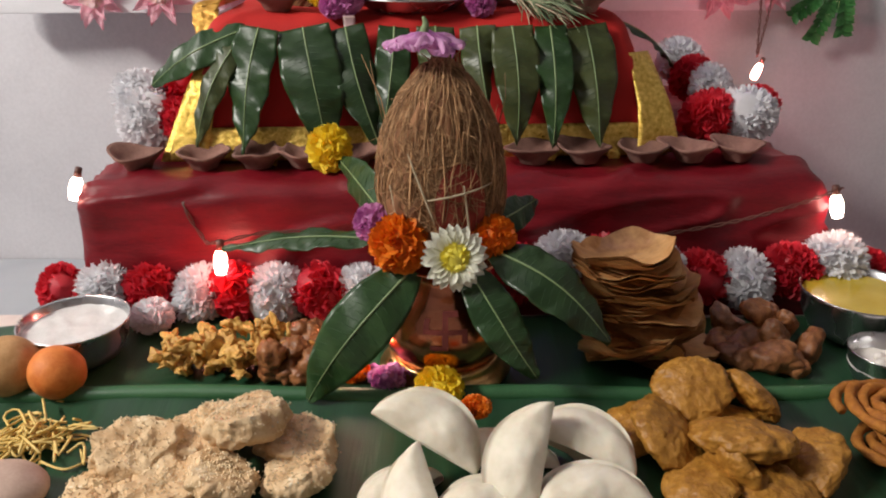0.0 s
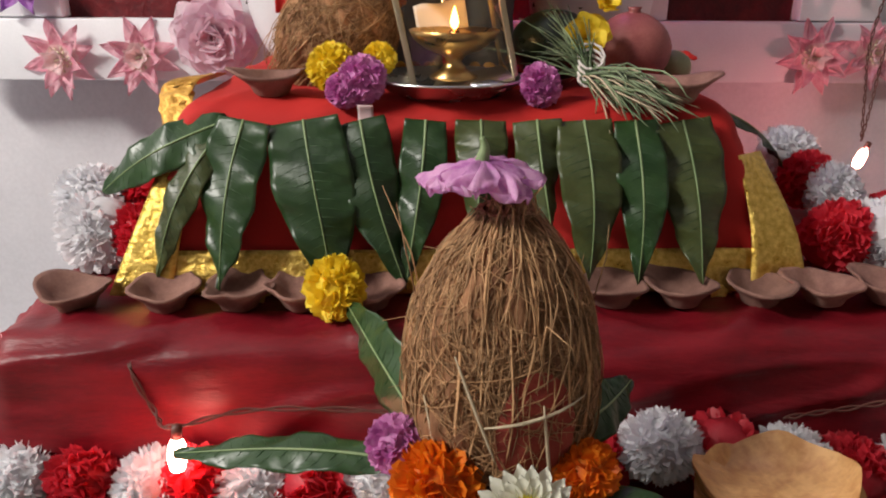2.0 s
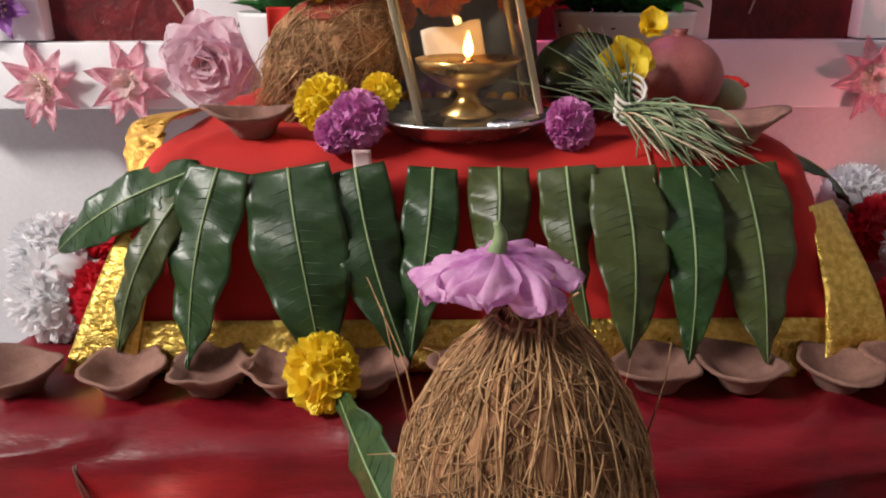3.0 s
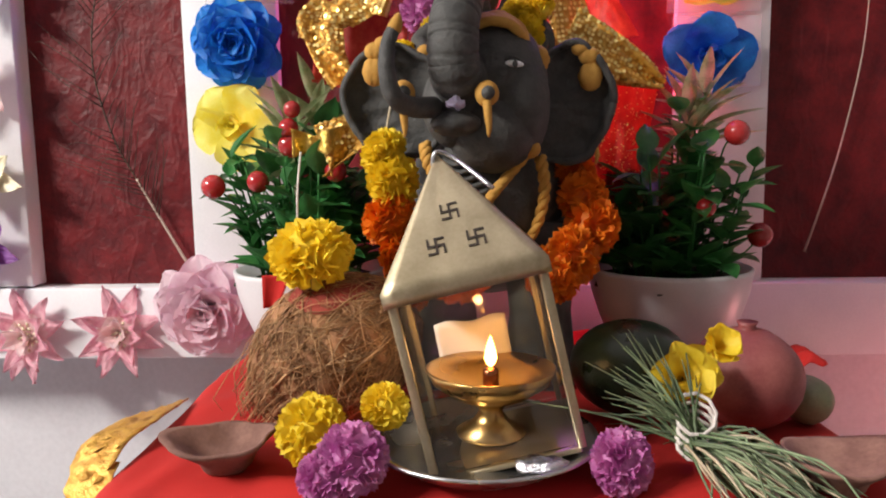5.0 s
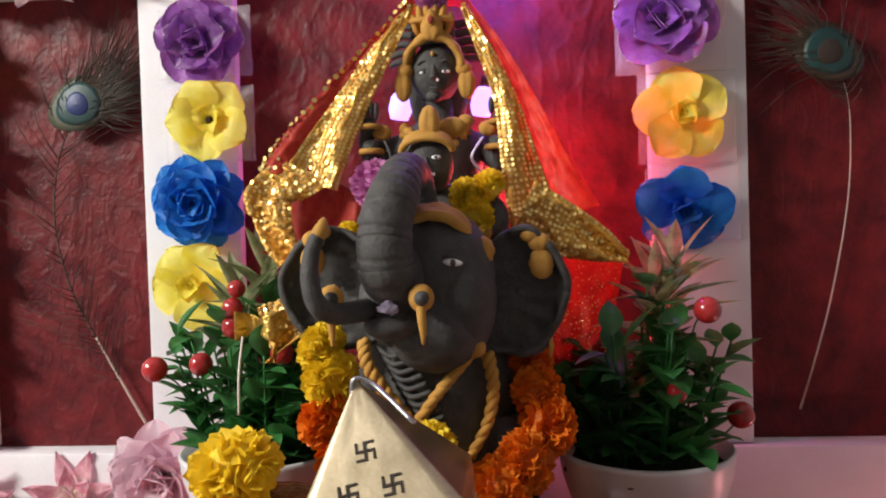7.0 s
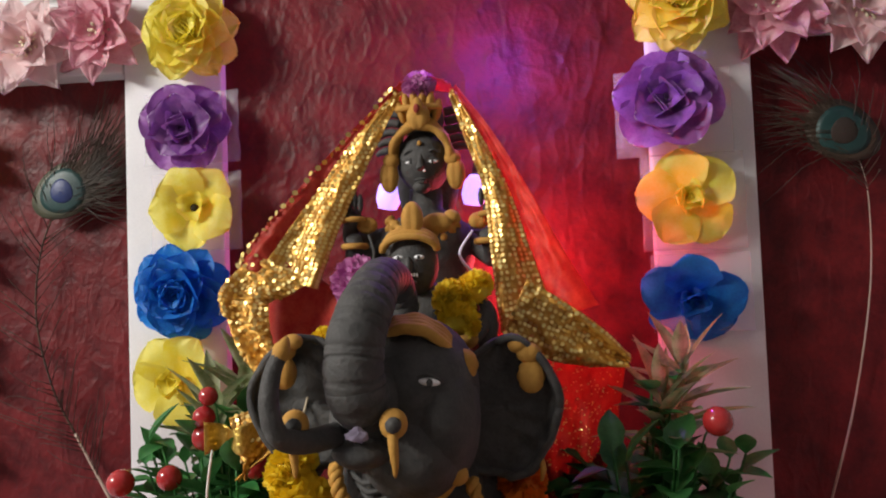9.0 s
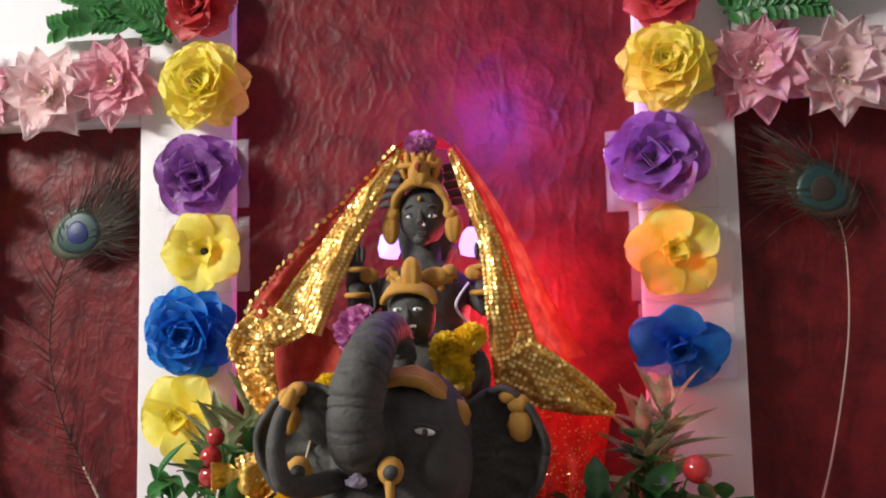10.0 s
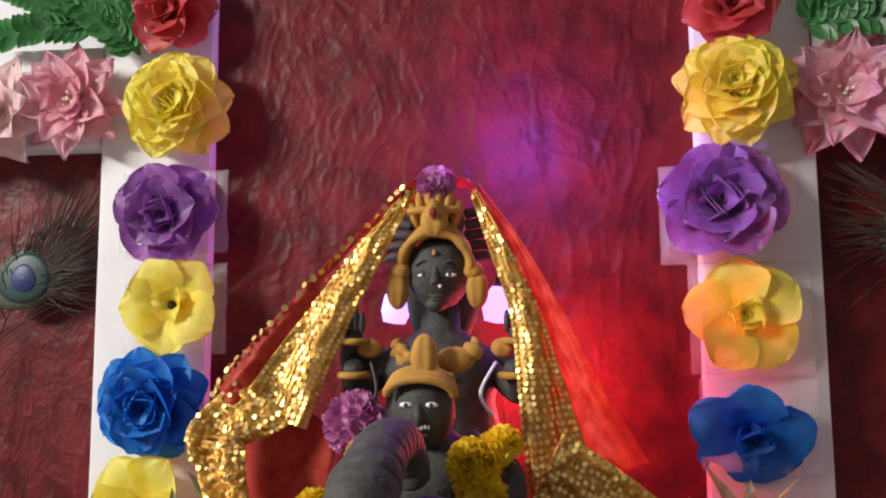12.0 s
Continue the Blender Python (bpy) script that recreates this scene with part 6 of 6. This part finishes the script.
for i, (x, y, mt) in enumerate(((-0.070, 0.640, MAGENTA), (-0.052, 0.634, ORCHID), (-0.035, 0.638, MAGENTA), (-0.060, 0.630, ORCHID), (-0.082, 0.646, REDSILK), (-0.045, 0.628, ORCHID))):
    single("loose_petal", Geo().grid(lambda u, v: ((u - 0.5) * 0.024, (v - 0.5) * 0.018 * math.sin(math.pi * (0.1 + 0.85 * u)), 0.010 + 0.022 * abs(v - 0.5) ** 1.3 + 0.005 * noise.noise(V((u * 4, v * 4, i)))), 10, 8), mt, "loose curled pink petal at the foot of the pot", "petal", "loose petals", Matrix.Translation((x, y, Z0 - 0.004 + 0.003 * (i % 3))) @ pose(0, 0, 0, 0, 0, i * 60), thick=0.0006)
marigold("aster", "small magenta aster at the foot of the pot", (-0.052, 0.622, Z0 + 0.012), 0.015, ORCHID, "asters", 0.8, 31, (30, 0, 0))
marigold("marigold", "yellow marigold lying at the foot of the pot", (-0.004, 0.600, Z0 + 0.018), 0.021, MARI_Y, "marigolds", 0.7, 33, (40, 0, 0))
marigold("marigold", "orange petals caught between the pastries", (0.028, 0.545, Z0 + 0.036), 0.012, MARI_O, "marigolds", 0.7, 34)
marigold("marigold", "red and orange marigold by the brass ring", (-0.086, 0.640, Z0 + 0.012), 0.014, MARI_O, "marigolds", 0.7, 35)

# ---- lantern on its dish ----
dish = thing("steel_dish", "round steel dish under the brass lantern", "dish", at=(-0.040, 1.022, UP_TOP + 0.001))
part("plate", Geo().lathe([(0, 0), (0.050, 0), (0.058, 0.004), (0.074, 0.015), (0.077, 0.016), (0.076, 0.018), (0.072, 0.017), (0.056, 0.006), (0, 0.004)], 56), STEEL, dish)
LAN = Matrix.Translation((-0.026, 1.034, UP_TOP + 0.012)) @ pose(0, 0, 0, 0, -12.5, 4.5)
ln = thing("lantern", "brass lantern with glass panes and pierced pyramid roof, leaning", "lantern", at=LAN)
HW, LH = 0.0465, 0.116
part("floor_plate", Geo().box((-HW, -HW, -0.004), (HW, HW, 0.0), 0.0015), TIN, ln)
for sx in (-1, 1):
    for sy in (-1, 1):
        part("post", Geo().box((sx * HW - 0.0028, sy * HW - 0.0028, 0.0), (sx * HW + 0.0028, sy * HW + 0.0028, LH), 0.0008), TIN, ln)
for a in range(4):
    pane = part("pane", Geo().box((-HW + 0.004, -HW - 0.0008, 0.002), (HW - 0.004, -HW + 0.0008, LH - 0.001), 0), GLASS, ln, "clear glass pane", m=Matrix.Rotation(a * math.pi / 2, 4, "Z"), smooth=False)
    pane.visible_shadow = False
    part("rail", Geo().box((-HW + 0.003, -HW - 0.0025, LH - 0.002), (HW - 0.003, -HW + 0.0025, LH + 0.002), 0.0008), TIN, ln, m=Matrix.Rotation(a * math.pi / 2, 4, "Z"))
RB, RH = 0.0505, 0.072
roof = Geo()
for a in range(4):
    m = Matrix.Rotation(a * math.pi / 2, 4, "Z")
    roof.grid(lambda u, v: ((u * 2 - 1) * (RB * (1 - v) + 0.0006), -(RB * (1 - v) + 0.0006), LH + 0.005 + RH * v + 0.0008 * noise.noise(V((u * 5, v * 5, a))) * math.sin(math.pi * u) * math.sin(math.pi * v)), 14, 14, 0, m)
    roof.grid(lambda u, v: ((u * 2 - 1) * (RB + 0.0006), -RB - 0.0006, LH - 0.004 + 0.009 * v), 14, 3, 0, m)
roof_ob = part("roof", roof.weld(), TIN, ln, "pale brass pyramid roof", thick=0.0012)
part("finial", Geo().tube(curve_pts([(-0.004, -0.002, LH + RH), (0.0, -0.002, LH + RH + 0.008), (0.010, -0.002, LH + RH + 0.002), (0.030, -0.020, LH + RH - 0.022)], 16), 0.0016, 6), STEEL, ln, "bent steel wire")
slope = math.atan2(RB, RH)
for cx, cv in ((-0.0125, 0.27), (0.0125, 0.27), (0.0, 0.52)):
    g = Geo()
    for q in range(4):
        mm = Matrix.Rotation(q * math.pi / 2, 4, "Z")
        g.box((-0.0008, 0, 0), (0.0008, 0.0056, 0.0012), 0, 0, mm)
        g.box((0.0008, 0.0042, 0), (0.0056, 0.0056, 0.0012), 0, 0, mm)
    m = Matrix.Translation((cx, -(RB * (1 - cv)) - 0.0008, LH + 0.005 + RH * cv)) @ Matrix.Rotation(math.pi / 2 - slope, 4, "X")
    part("pierced_mark", g, DARK_AND_SHADE, roof_ob, "dark pierced ornament", m=m, smooth=False)
ol = thing("oil_lamp", "brass oil lamp burning inside the lantern", "oil lamp", at=(-0.034, 1.032, UP_TOP + 0.014)) ; ol.scale = (1.08, 1.08, 0.92)
part("cup", Geo().lathe([(0, 0), (0.021, 0), (0.022, 0.003), (0.012, 0.010), (0.007, 0.018), (0.010, 0.024), (0.024, 0.030), (0.036, 0.040), (0.0405, 0.050), (0.0395, 0.0505), (0.034, 0.043), (0.020, 0.034), (0, 0.031)], 44), BRASS, ol)
part("wick_holder", Geo().lathe([(0.0, 0.030), (0.005, 0.030), (0.005, 0.048), (0.0035, 0.050), (0, 0.050)], 14), COPPER, ol)
part("flame", Geo().lathe([(0, 0.050), (0.0028, 0.053), (0.0040, 0.057), (0.0034, 0.062), (0.002, 0.068), (0.0006, 0.073), (0, 0.074)], 14), FLAME, ol, "small yellow flame")
single("paper_tag", Geo().grid(lambda u, v: (-0.026 + 0.052 * u, 0.002 * math.sin(u * 3), 0.030 * v + 0.0015 * math.sin(u * 9) * v), 14, 6), PAPER, "torn white paper slip behind the flame", "paper slip", at=Matrix.Translation((-0.045, 1.072, UP_TOP + 0.054)) @ pose(0, 0, 0, 0, -10, 0), thick=0.0006)
single("foil_scrap", Geo().blob((0, 0, 0), (0.014, 0.010, 0.006), 16, 0.5, 120, 3), FOIL, "crumpled silver foil scrap on the dish", "foil", at=(-0.002, 0.980, UP_TOP + 0.014))

# ---- flowers and grass on the upper step ----
for i, (lab, p, r, mt, tr) in enumerate((
        ("yellow marigold on the red upper step", (-0.148, 0.995, 0.346), 0.021, MARI_Y, (60, 0, -20)), ("small yellow marigold behind the dish", (-0.106, 1.030, 0.350), 0.015, MARI_Y, (60, 0, 10)),
        ("yellow marigold resting on the coconut", (-0.170, 1.095, 0.446), 0.029, MARI_Y, (25, 0, 0)), ("orange marigold behind the lantern", (-0.060, 1.105, 0.435), 0.026, MARI_O, (70, 0, 0)), ("yellow marigold behind the lantern", (-0.036, 1.11, 0.455), 0.018, MARI_Y, (70, 0, 0)))):
    marigold("marigold", lab, p, r, mt, "marigolds", 0.75, 40 + i, tr)
for i, (p, r) in enumerate((((-0.116, 0.968, 0.338), 0.020), ((-0.132, 0.962, 0.329), 0.015), ((0.046, 0.985, 0.332), 0.019))):
    marigold("aster", "magenta aster lying on the red upper step", p, r, MAGENTA, "asters", 0.75, 60 + i, (70, 0, 20 * i), n=320)
tagged(single("hanging_petal", Geo().grid(lambda u, v: ((u - 0.5) * 0.014, 0.004 * math.sin(v * 3), -0.020 * v), 6, 8), PINK, "pale pink petal hanging below the aster", "petal", at=(-0.112, 0.950, 0.318), thick=0.0006))


def grass_bundle():
    ob = thing("grass_bundle", "bundle of thin green grass tied with pale thread", "grass bundle", at=(0.094, 1.005, UP_TOP))
    g, s = Geo(), Geo()
    r2 = random.Random(12)
    for i in range(150):
        o = V((r2.gauss(0, 0.006), r2.gauss(0, 0.006), 0.014 + abs(r2.gauss(0, 0.006))))
        e = V((0.046 + r2.gauss(0, 0.020), -0.044 + r2.gauss(0, 0.018), 0.002 + r2.gauss(0, 0.010)))
        (g if i % 3 else s).tube(curve_pts([o, o.lerp(e, 0.5) + V((r2.gauss(0, 0.006), r2.gauss(0, 0.006), 0.008 + r2.gauss(0, 0.004))), e], 7), [0.0011, 0.0011, 0.001, 0.001, 0.0008, 0.0006, 0.0003], 4)
    for i in range(70):
        o = V((r2.gauss(0, 0.006), r2.gauss(0, 0.006), 0.014 + abs(r2.gauss(0, 0.006))))
        e = V((-0.030 + r2.gauss(0, 0.020), 0.02 + r2.gauss(0, 0.020), 0.050 + r2.gauss(0, 0.020)))
        g.tube(curve_pts([o, o.lerp(e, 0.5) + V((0, 0, 0.006)), e], 7), [0.0011, 0.0010, 0.0010, 0.0009, 0.0007, 0.0005, 0.0003], 4)
    part("blade_tuft", g, GRASS, ob)["kind"] = "stuff"
    part("root_tuft", s, STRAW, ob, "pale dry roots")["kind"] = "stuff"
    part("thread", Geo().tube([(0.012 * math.cos(a * 0.7), 0.010 * math.sin(a * 0.7) * 0.7 - 0.002, 0.018 + 0.010 * math.sin(a * 0.7) + 0.0006 * a) for a in range(40)], 0.0014, 5), PAPER, ob, "pale thread")


grass_bundle()
fz = thing("pomegranate", "dusty red pomegranate on the altar", "fruit", at=(0.148, 1.085, UP_TOP + 0.038))
part("body", Geo().blob((0, 0, 0), (0.040, 0.038, 0.037), 30, 0.04, 25, 2), FRUIT, fz)
part("crown", Geo().lathe([(0.010, 0.030), (0.007, 0.036), (0.006, 0.039), (0.0075, 0.042), (0.0, 0.038)], 12), FRUIT, fz)
single("green_fruit", Geo().blob((0, 0, 0), 0.018, 20, 0.06, 60, 4), mat("pale_green_rind", (0.20, 0.22, 0.11), (0.30, 0.32, 0.18), 0.6), "small pale green fruit beside the pomegranate", "fruit", at=(0.196, 1.095, UP_TOP + 0.019))
# made-up round mass in place of the dark foliage behind the grass
single("dark_fruit", Geo().blob((0, 0, 0), (0.046, 0.042, 0.036), 30, 0.03, 22, 6), mat("dark_green_rind", (0.012, 0.024, 0.014), (0.025, 0.045, 0.022), 0.3, scale=40), "dark green rounded mass standing for foliage behind the grass", "fruit", at=(0.070, 1.105, UP_TOP + 0.040))
bloom("trumpet_flower", "yellow flower leaning on the pomegranate", "flower", Matrix.Translation((0.090, 1.040, 0.366)) @ pose(0, 0, 0, 55, 15, 0), [(6, 0.030, 0.013, 30, 0.5, 0.3), (5, 0.022, 0.011, 55, 0.5, 0.2)], MARI_Y, scale=1.0, seed=8)
single("red_cloth_scrap", Geo().grid(lambda u, v: ((u - 0.5) * 0.07, (v - 0.5) * 0.05, 0.018 + 0.014 * noise.noise(V((u * 4, v * 4, 1)))), 20, 16), SCARLET, "crumpled red cloth scrap beside the pot", "cloth", at=(0.215, 1.22, UP_TOP), thick=0.001)


# ---- marigold strings on the statue ----
def string_of(label, spots):
    ob = thing("marigold_garland", label, "garland", "marigold garlands", (0, 0, 0))
    part("string", Geo().tube(curve_pts([s[:3] for s in spots], 30), 0.001, 5), STRAW, ob)
    for i, (x, y, z, r, mt) in enumerate(spots):
        part("marigold", marigold_geo(r, 240, 0.8, 70 + i, 0.72, 0.82), mt, ob, "yellow marigold" if mt is MARI_Y else "orange marigold", m=pose(x, y, z, rnd.uniform(40, 100), rnd.uniform(-30, 30), rnd.uniform(0, 360)))


string_of("yellow and orange marigold garland hanging from the statue", [(-0.085, 1.245, 0.625, 0.016, MARI_Y), (-0.112, 1.21, 0.600, 0.015, MARI_Y), (-0.122, 1.155, 0.520, 0.019, MARI_Y), (-0.114, 1.150, 0.497, 0.022, MARI_Y), (-0.118, 1.148, 0.468, 0.022, MARI_O), (-0.112, 1.150, 0.440, 0.022, MARI_O), (-0.105, 1.150, 0.412, 0.021, MARI_O)])
string_of("yellow and orange marigold garland hanging from the statue", [(-0.014, 1.205, 0.634, 0.014, MARI_Y), (0.004, 1.215, 0.640, 0.015, MARI_Y), (-0.006, 1.20, 0.618, 0.015, MARI_Y), (0.034, 1.20, 0.50, 0.018, MARI_O), (0.040, 1.175, 0.480, 0.021, MARI_O), (0.046, 1.165, 0.458, 0.023, MARI_O), (0.030, 1.14, 0.438, 0.022, MARI_O), (0.012, 1.125, 0.425, 0.021, MARI_O)])
marigold("aster", "purple aster tucked beside the rider", (-0.098, 1.262, 0.650), 0.020, MAGENTA, "asters", 0.75, 81, (80, 0, 0))
marigold("aster", "purple aster on top of the crown", (-0.047, 1.305, 0.824), 0.014, MAGENTA, "asters", 0.7, 82, (50, 0, 0))


# ---- potted artificial plants ----
def potted(label, x, y, seed, berries):
    ob = thing("potted_plant", label, "potted plant", "potted plants", (x, y, UP_TOP))
    part("pot", Geo().lathe([(0, 0.0), (0.040, 0.0), (0.047, 0.003), (0.058, 0.018), (0.068, 0.040), (0.0755, 0.064), (0.0785, 0.083), (0.0790, 0.087), (0.0765, 0.088), (0.070, 0.074), (0, 0.070)], 56), POT, ob, "white plastic pot")
    part("soil", Geo().blob((0, 0, 0.072), (0.072, 0.072, 0.012), 20, 0.2, 60, 1), SOIL, ob, "dark filling")
    r2 = random.Random(seed)
    mes = [petal_mesh("leaf", 0.030 + 0.006 * k, 0.0085 + 0.002 * k, 0, 0.35, -0.15, PLASTLEAF, point=1.0, nu=6, nv=5) for k in range(3)]
    spk = petal_mesh("spike_leaf", 0.060, 0.0068, 0, 0.5, -0.10, SPIKE, point=1.0, nu=7, nv=5)
    for i in range(52):
        a, q = r2.uniform(0, 6.283), 0.070 * math.sqrt(r2.random())
        h = 0.095 + 0.135 * r2.random() * (1 - q / 0.14)
        p0, p1 = V((q * 0.7 * math.cos(a), q * 0.7 * math.sin(a), 0.070)), V((q * 1.15 * math.cos(a), q * 1.15 * math.sin(a), h + 0.035))
        stem = part("stem", Geo().tube(curve_pts([p0, p0.lerp(p1, 0.5) + V((0, 0, 0.01)), p1], 6), 0.0011, 5), PLASTLEAF, ob)
        for k in range(7):
            t = 0.25 + 0.75 * k / 6
            p = p0.lerp(p1, t)
            part("leaf", mes[r2.randint(0, 2)], None, stem, m=Matrix.Translation(p) @ pose(0, 0, 0, 0, r2.uniform(-60, 5), r2.uniform(0, 360)))
    for i in range(2):
        c = V((0.01 + 0.02 * i - (0.0 if x > 0 else 0.022), -0.02 + 0.02 * i, 0.185 + 0.022 * i))
        stem = part("spike_stem", Geo().tube([(c.x * 0.5, c.y * 0.5, 0.07), c + V((0, 0, 0.05))], 0.002, 6), SPIKE, ob)
        for k in range(16):
            part("spike_leaf", spk, None, stem, m=Matrix.Translation(c + V((0, 0, 0.05 * k / 16))) @ pose(0, 0, 0, 0, -12 - 48 * (k / 16) + r2.gauss(0, 10), k * 137.5))
    big = petal_mesh("broad_leaf", 0.048, 0.0170, 0, 0.3, -0.12, PLASTLEAF, point=1.0, nu=8, nv=7)
    for i in range(12):
        a = 3.3 + 2.7 * i / 11
        part("broad_leaf", big, None, ob, m=Matrix.Translation((0.040 * math.cos(a), 0.040 * math.sin(a), 0.080 + 0.012 * r2.random())) @ pose(0, 0, 0, r2.uniform(-20, 20), r2.uniform(-55, -15), math.degrees(a) + r2.uniform(-20, 20)))
    for bx, by, bz, br in berries:
        part("berry", Geo().blob((bx, by, bz), br, 18, 0.02, 60, bx), BERRY, ob, "glossy red berry")
        part("berry_stem", Geo().tube(curve_pts([(bx * 0.4, by * 0.3, 0.10), (bx * 0.8, by * 0.7, bz - 0.02), (bx, by, bz)], 8), 0.0009, 5), PLASTLEAF, ob)


potted("green artificial plant with red berries in a white pot", 0.137, 1.300, 21, [(0.047, -0.050, 0.216, 0.0115), (0.018, -0.065, 0.150, 0.009), (0.080, -0.02, 0.12, 0.012)])
potted("green artificial plant with red berries in a white pot", -0.222, 1.300, 33, [(0.000, -0.065, 0.211, 0.0115), (-0.001, -0.065, 0.227, 0.0095), (-0.075, -0.065, 0.174, 0.0115), (0.042, -0.065, 0.187, 0.0105), (-0.032, -0.065, 0.178, 0.0105), (0.003, -0.065, 0.244, 0.008)])
single("gold_ribbon_bow", Geo().grid(lambda u, v: ((u - 0.5) * 0.05, 0.012 * math.sin(u * 7), (v - 0.5) * (0.012 + 0.034 * abs(u - 0.4))), 20, 10), GOLD, "crumpled gold ribbon bow on the plant", "ribbon", at=(-0.190, 1.218, 0.530), thick=0.0008)
single("thread", Geo().tube(curve_pts([(-0.206, 1.212, 0.522), (-0.209, 1.208, 0.49), (-0.211, 1.210, 0.456)], 14), 0.0011, 6), PAPER, "pale thread hanging from the gold bow", "thread")
single("red_paper_corner", Geo().grid(lambda u, v: (-0.243 + 0.026 * u * (1 - 0.5 * v), 1.200 + 0.004 * math.sin(u * 3), 0.412 - 0.030 * v), 8, 10), SCARLET, "folded red paper corner beside the white pot", "paper", thick=0.001)

# ---- string lights ----
# violet glow for the stand-ins of LED-lit foil behind the statue
LIT_FOIL_V = glow("led_violet", (0.45, 0.30, 1.0), 2.2)
def led(at, turn, mt, label="small lit fairy-light bulb", k=1.0):
    ob = thing("fairy_light", label, "light bulb", "fairy lights", Matrix.Translation(at) @ pose(0, 0, 0, *turn))
    part("bulb", Geo().lathe([(0, -0.004), (0.0045 * k, -0.003), (0.006 * k, 0.006), (0.0054 * k, 0.018), (0.003 * k, 0.025), (0, 0.026)], 16), mt, ob, "glowing bulb")
    part("socket", Geo().lathe([(0, 0.025), (0.0042, 0.025), (0.004, 0.036), (0, 0.037)], 12), WIRE, ob, "plastic socket")


for i, (p, tr, mt, c) in enumerate((((-0.244, 0.768, 0.068), (0, 5, 0), LED, (1, 0.10, 0.06)), ((-0.424, 0.838, 0.130), (0, 18, 0), LEDW, (1, 0.35, 0.25)), ((0.458, 0.838, 0.108), (0, -14, 0), LEDW, (1, 0.35, 0.25)), ((0.545, 1.36, 0.170), (0, 20, 0), LED, (1, 0.33, 0.36)), ((-0.092, 0.655, 0.026), (0, 30, 0), LEDW, (1, 0.55, 0.35)))):
    led(p, tr, mt, k=1.25)
    lamp("fairy_glow", "POINT", (p[0], p[1] - (0.016 if i == 0 else 0.012), p[2] + 0.008), (0, 0, 0), (0.085, 0.035, 0.035, 0.85, 0.10)[i], c, 0.006)
# two glowing bulb shapes added in place of LED-lit foil beside the neck
for x in (-0.088, -0.006):
    led((x, 1.350, 0.722), (0, 8, 0), LIT_FOIL_V, "glowing violet bulb shape standing for LED-lit foil behind the statue", 2.0)
for lab, ctrl in (("thin brown twin wire over the crimson step", [(-0.300, 0.890, 0.152), (-0.292, 0.815, 0.135), (-0.270, 0.800, 0.095), (-0.246, 0.772, 0.100), (-0.190, 0.790, 0.105), (-0.10, 0.80, 0.10), (0.0, 0.806, 0.09)]),
                  ("thin brown twin wire hanging by the wall", [(0.545, 1.36, 0.205), (0.56, 1.38, 0.26), (0.575, 1.40, 0.33), (0.60, 1.41, 0.40)]),
                  ("thin brown twin wire hanging by the wall", [(0.545, 1.36, 0.205), (0.548, 1.38, 0.27), (0.552, 1.40, 0.33), (0.565, 1.41, 0.40)]),
                  ("thin brown wire across the crimson step", [(0.458, 0.838, 0.14), (0.40, 0.822, 0.125), (0.33, 0.82, 0.105), (0.24, 0.815, 0.09)])):
    p = curve_pts(ctrl, 60)
    g = Geo()
    for ph in (0, math.pi):
        g.tube([q + V((0.0016 * math.cos(i * 0.7 + ph), 0.0012 * math.sin(i * 0.7 + ph), 0.0012 * math.sin(i * 0.7 + ph))) for i, q in enumerate(p)], 0.0010, 5)
    single("wire", g, WIRE, lab, "wire", "wires")
